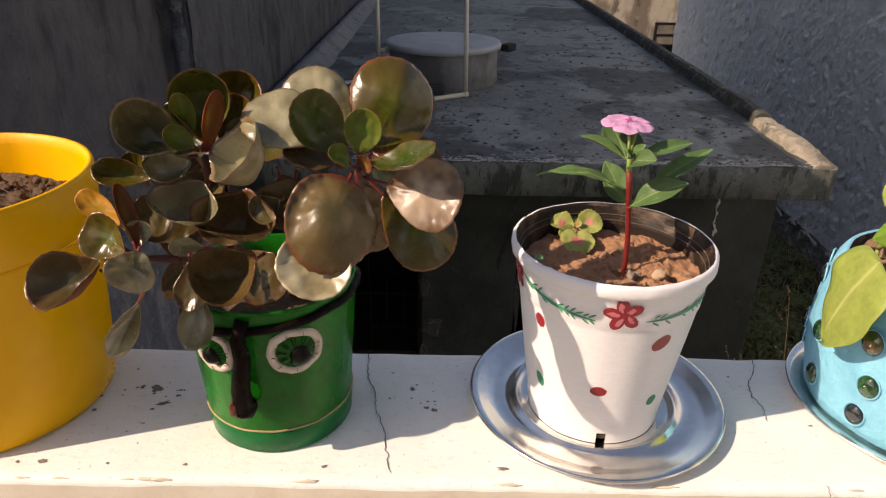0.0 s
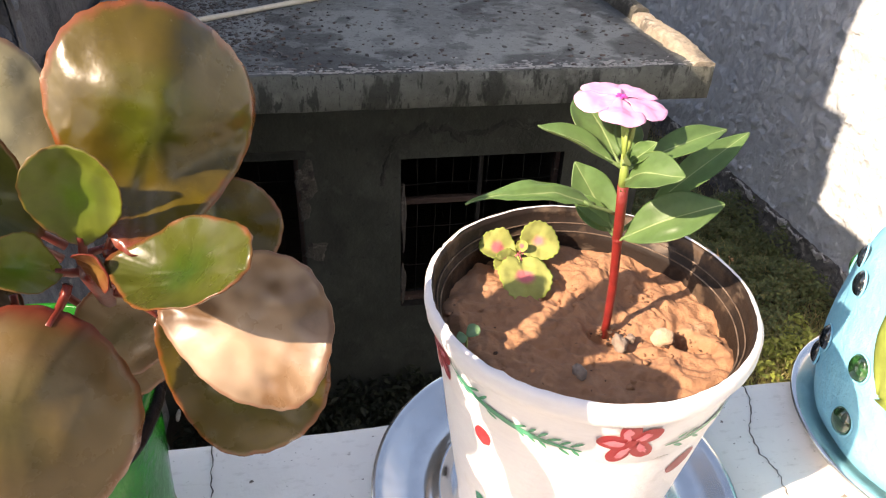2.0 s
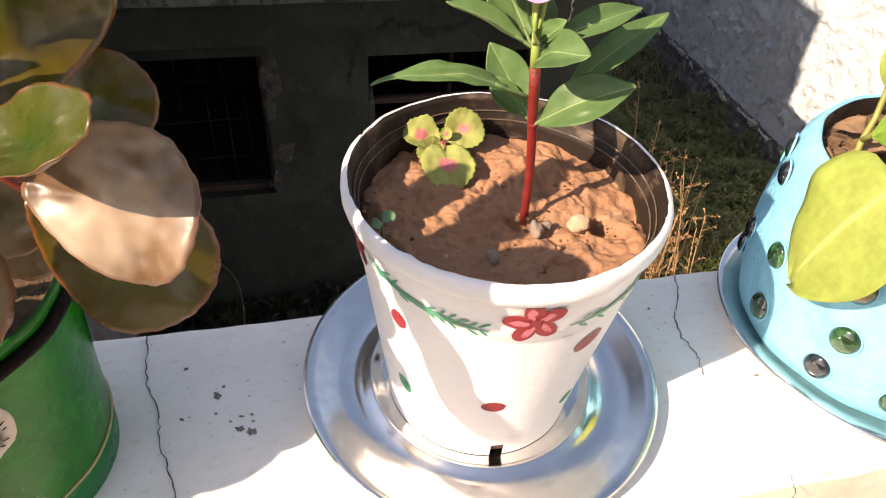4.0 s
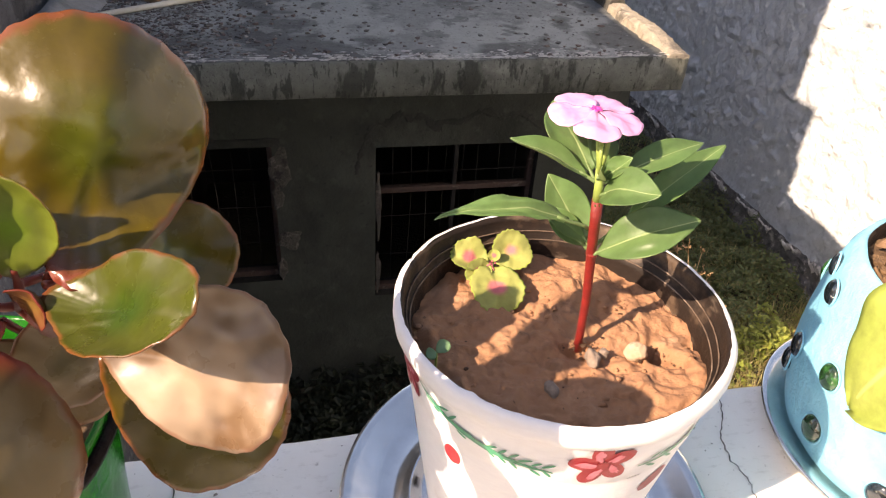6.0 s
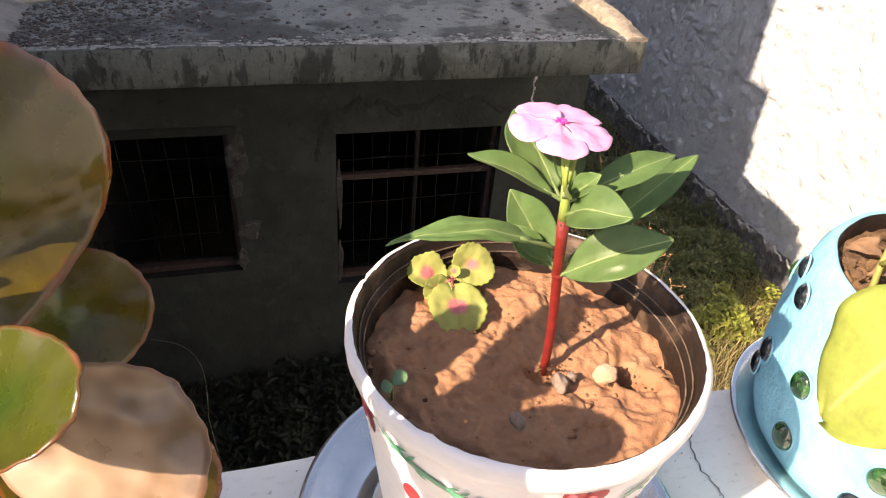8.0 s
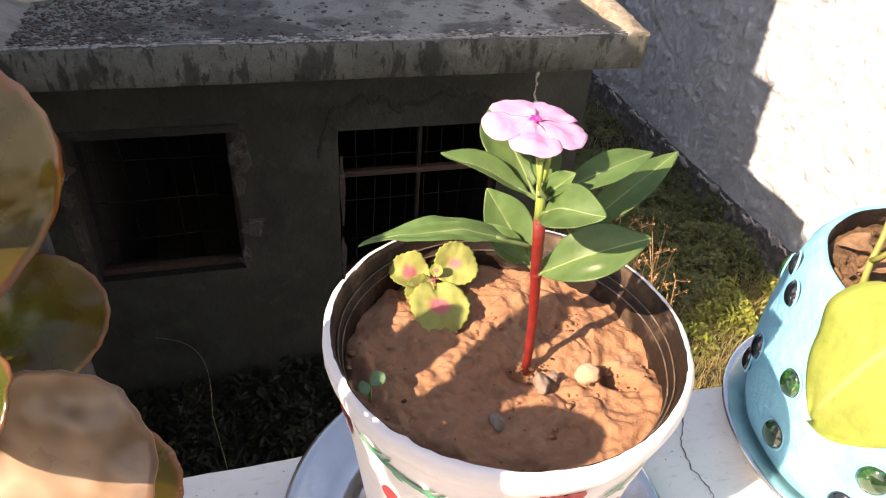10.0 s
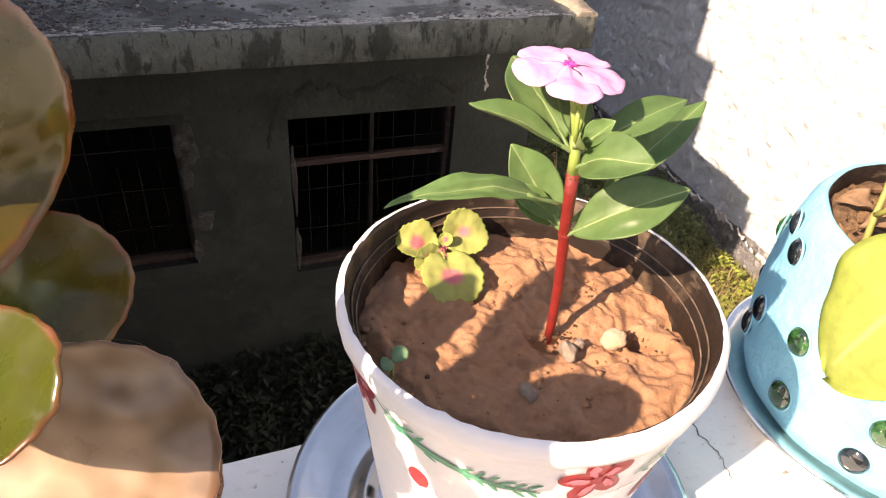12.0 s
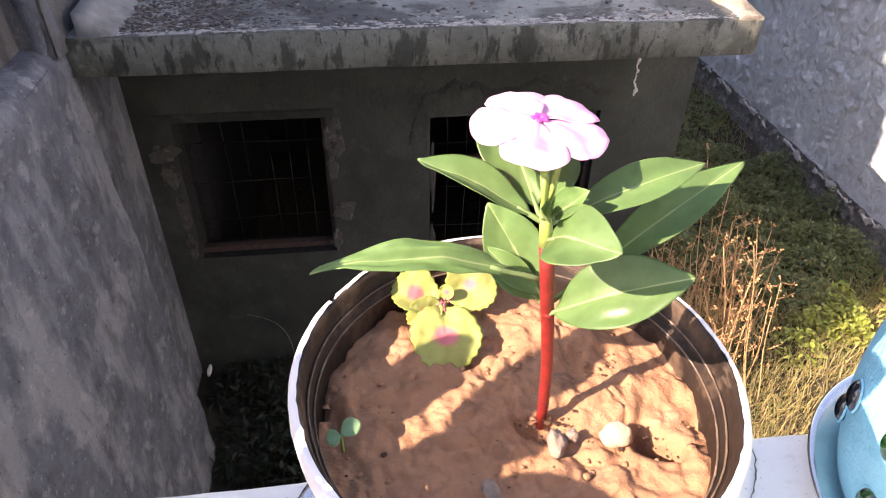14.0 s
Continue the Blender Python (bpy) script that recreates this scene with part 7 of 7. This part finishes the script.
steel_plate(bplate, BX + 0.004, BY, 0.112)
bpot = thing("bead_pot", (BX, BY, 0.002), "sky-blue painted pot studded with dark glass beads", "flower pot", "pots on the parapet")


def blue_r(z):
    return 0.0885 + 0.0125 * math.sin(math.pi * min(max((z + 0.01) / 0.16, 0), 1))


bm = bmesh.new()
lathe(bm, [(0.001, 0.0025), (0.082, 0.0025), (0.0865, 0.0050)] + [(blue_r(z), z) for z in np.linspace(0.010, 0.124, 14)] + [(0.0915, 0.1300), (0.0890, 0.1335), (0.0870, 0.1340), (0.0858, 0.1332)], BX, BY, n=120, wobble=0.016, seed=13)
part("pot_wall", bm, M["blue"], bpot)
bm = bmesh.new()
lathe(bm, [(0.0859, 0.1333), (0.0850, 0.1300), (0.0840, 0.1200), (0.0830, 0.1080)], BX, BY, n=120, wobble=0.016, seed=13)
part("pot_lining", bm, M["potinside"], bpot, "dark unpainted inside of the pot")


def bead(angle, z, s, material, label):
    """An oval glass bead pressed into the pot, in a low collar of paint."""
    a = radians(angle)
    r = blue_r(z) * (1 + 0.016 * noise.noise((3 * math.cos(a) + 13, 3 * math.sin(a), 14 * z)))
    m = Matrix.Translation((BX + (r + 0.0005) * math.cos(a), BY + (r + 0.0005) * math.sin(a), z)) @ Matrix.Rotation(a, 4, "Z")
    bm = bmesh.new()
    bmesh.ops.create_uvsphere(bm, u_segments=22, v_segments=14, radius=1, matrix=m @ Matrix.Diagonal((s * 0.50, s * 0.86, s, 1)))
    part("glass_bead", bm, material, bpot, label)
    bm = bmesh.new()
    tube(bm, [m @ Vector((0.0004, s * 0.94 * math.cos(t), s * 1.08 * math.sin(t))) for t in np.linspace(0, 6.2832, 25)], 0.0007, 6, caps=False)
    part("paint_collar", bm, M["blue"], bpot)


for a, z, s, c in ((153, 0.1090, 0.0085, "jewelblack"), (139, 0.1150, 0.0080, "jewelblack"), (151, 0.0620, 0.0088, "jewelblack"), (143, 0.0390, 0.0088, "jewelblack"), (175, 0.0740, 0.0090, "jewelgreen"), (177, 0.0328, 0.0095, "jewelgreen"),
                   (-153.5, 0.0285, 0.0092, "jewelblack"), (-150.5, 0.0600, 0.0095, "jewelgreen"), (-155, 0.0950, 0.0100, "jewelamber"), (-177, 0.1020, 0.0080, "jewelblack"), (-128, 0.0320, 0.0092, "jewelgreen"), (-127, 0.0640, 0.0092, "jewelblack"),
                   (-126, 0.0970, 0.0092, "jewelgreen"), (-102, 0.0300, 0.0092, "jewelblack"), (-101, 0.0640, 0.0092, "jewelgreen"), (-100, 0.0970, 0.0092, "jewelblack"), (118, 0.0900, 0.0088, "jewelgreen"), (115, 0.0500, 0.0088, "jewelblack"), (-75, 0.0450, 0.0092, "jewelgreen"), (-74, 0.0850, 0.0092, "jewelblack")):
    bead(a, z, s, M[c], {"jewelgreen": "clear green glass bead", "jewelblack": "black glass bead", "jewelamber": "amber and green swirled glass bead"}[c])
soil_disc("pot_soil", BX, BY, 0.0838, 0.1205, M["drysoil"], "dry brown soil with dead leaves in the blue pot", 0.0055, 14.0)

rng = random.Random(15)
bm = bmesh.new()
for i in range(170):
    a, r = rng.uniform(0, 6.28), 0.078 * math.sqrt(rng.random())
    lump(bm, (BX + r * math.cos(a), BY + r * math.sin(a), 0.1215 + rng.uniform(-0.002, 0.003)), rng.choice((0.001, 0.0015, 0.0025, 0.004, 0.006)), i * 0.9, 0.9, 1, (1, 1, 0.7))
tagged(part("soil_clods", bm, M["drysoil"], smooth=False), "loose brown clods on the soil of the blue pot", "soil clods", kind="stuff")

pothos = thing("pothos_plant", (0.345, 0.470, 0.113), "pothos with yellow-green heart leaves hanging over the rim", "potted plant")
bm = bmesh.new()
tube(bm, [(0.345, 0.478, 0.108), (0.3463, 0.4780, 0.1152), (0.3473, 0.4820, 0.1377), (0.3550, 0.4880, 0.1494), (0.3576, 0.4930, 0.1712), (0.3531, 0.4970, 0.1997)], 0.0020, 8, 0.0016)
part("vine_stem", bm, M["stemolive"], pothos)
bm = bmesh.new()
tube(bm, [(0.3475, 0.4820, 0.1388), (0.3472, 0.4780, 0.1440), (0.3448, 0.4700, 0.1582), (0.352, 0.462, 0.172)], 0.0018, 8, 0.0014)
part("vine_stem", bm, M["stemolive"], pothos)
bm = bmesh.new()
tube(bm, [(0.352, 0.450, 0.110), (0.346, 0.438, 0.142), (0.330, 0.424, 0.160), (0.302, 0.4122, 0.1614)], 0.0019, 8, 0.0014)
part("leaf_stalk", bm, M["dryleaf"], pothos)
bm = bmesh.new()
tube(bm, [(0.350, 0.490, 0.112), (0.338, 0.486, 0.124), (0.332, 0.488, 0.131), (0.338, 0.492, 0.128)], 0.0012, 6, 0.0009)
part("tendril", bm, M["dryleaf"], pothos)
leaf("leaf", pothos, M["pothos"], (0.302, 0.412, 0.162), (0.288, 0.428, 0.084), 0.078, (-1.0, 0.10, 0.35), -0.03, 0.06, shape=0.62, blunt=0.48, thick=0.0007, stalk=0.05, ripple=0.06, seed=3, nu=16, nv=26, label="large yellow-green heart leaf")
leaf("leaf", pothos, M["pothos"], (0.3520, 0.4960, 0.1996), (0.3870, 0.4800, 0.1596), 0.041, (-0.3, -0.9, 0.3), -0.10, 0.10, shape=0.72, blunt=0.62, thick=0.0007, ripple=0.05, seed=5, nu=12, nv=18)
leaf("leaf", pothos, M["pothosgreen"], (0.366, 0.458, 0.166), (0.322, 0.455, 0.160), 0.034, (0.1, -0.75, 0.6), -0.10, 0.06, shape=0.66, blunt=0.75, thick=0.0007, ripple=0.05, seed=7, nu=12, nv=18)
for b, t, w in (((0.352, 0.490, 0.124), (0.372, 0.474, 0.130), 0.013), ((0.372, 0.500, 0.124), (0.356, 0.512, 0.131), 0.014), ((0.340, 0.455, 0.123), (0.356, 0.442, 0.128), 0.012), ((0.390, 0.470, 0.124), (0.412, 0.452, 0.128), 0.016)):
    ob = leaf("dead_leaf", None, M["dryleaf"], b, t, w, (0, -0.4, 0.9), 0.4, 0.2, shape=0.9, blunt=0.7, thick=0.0006, ripple=0.5, seed=b[0] * 40, nu=8, nv=10)
    tagged(ob, "curled brown dead leaf on the soil", "dead leaf", "dead leaves in the blue pot")
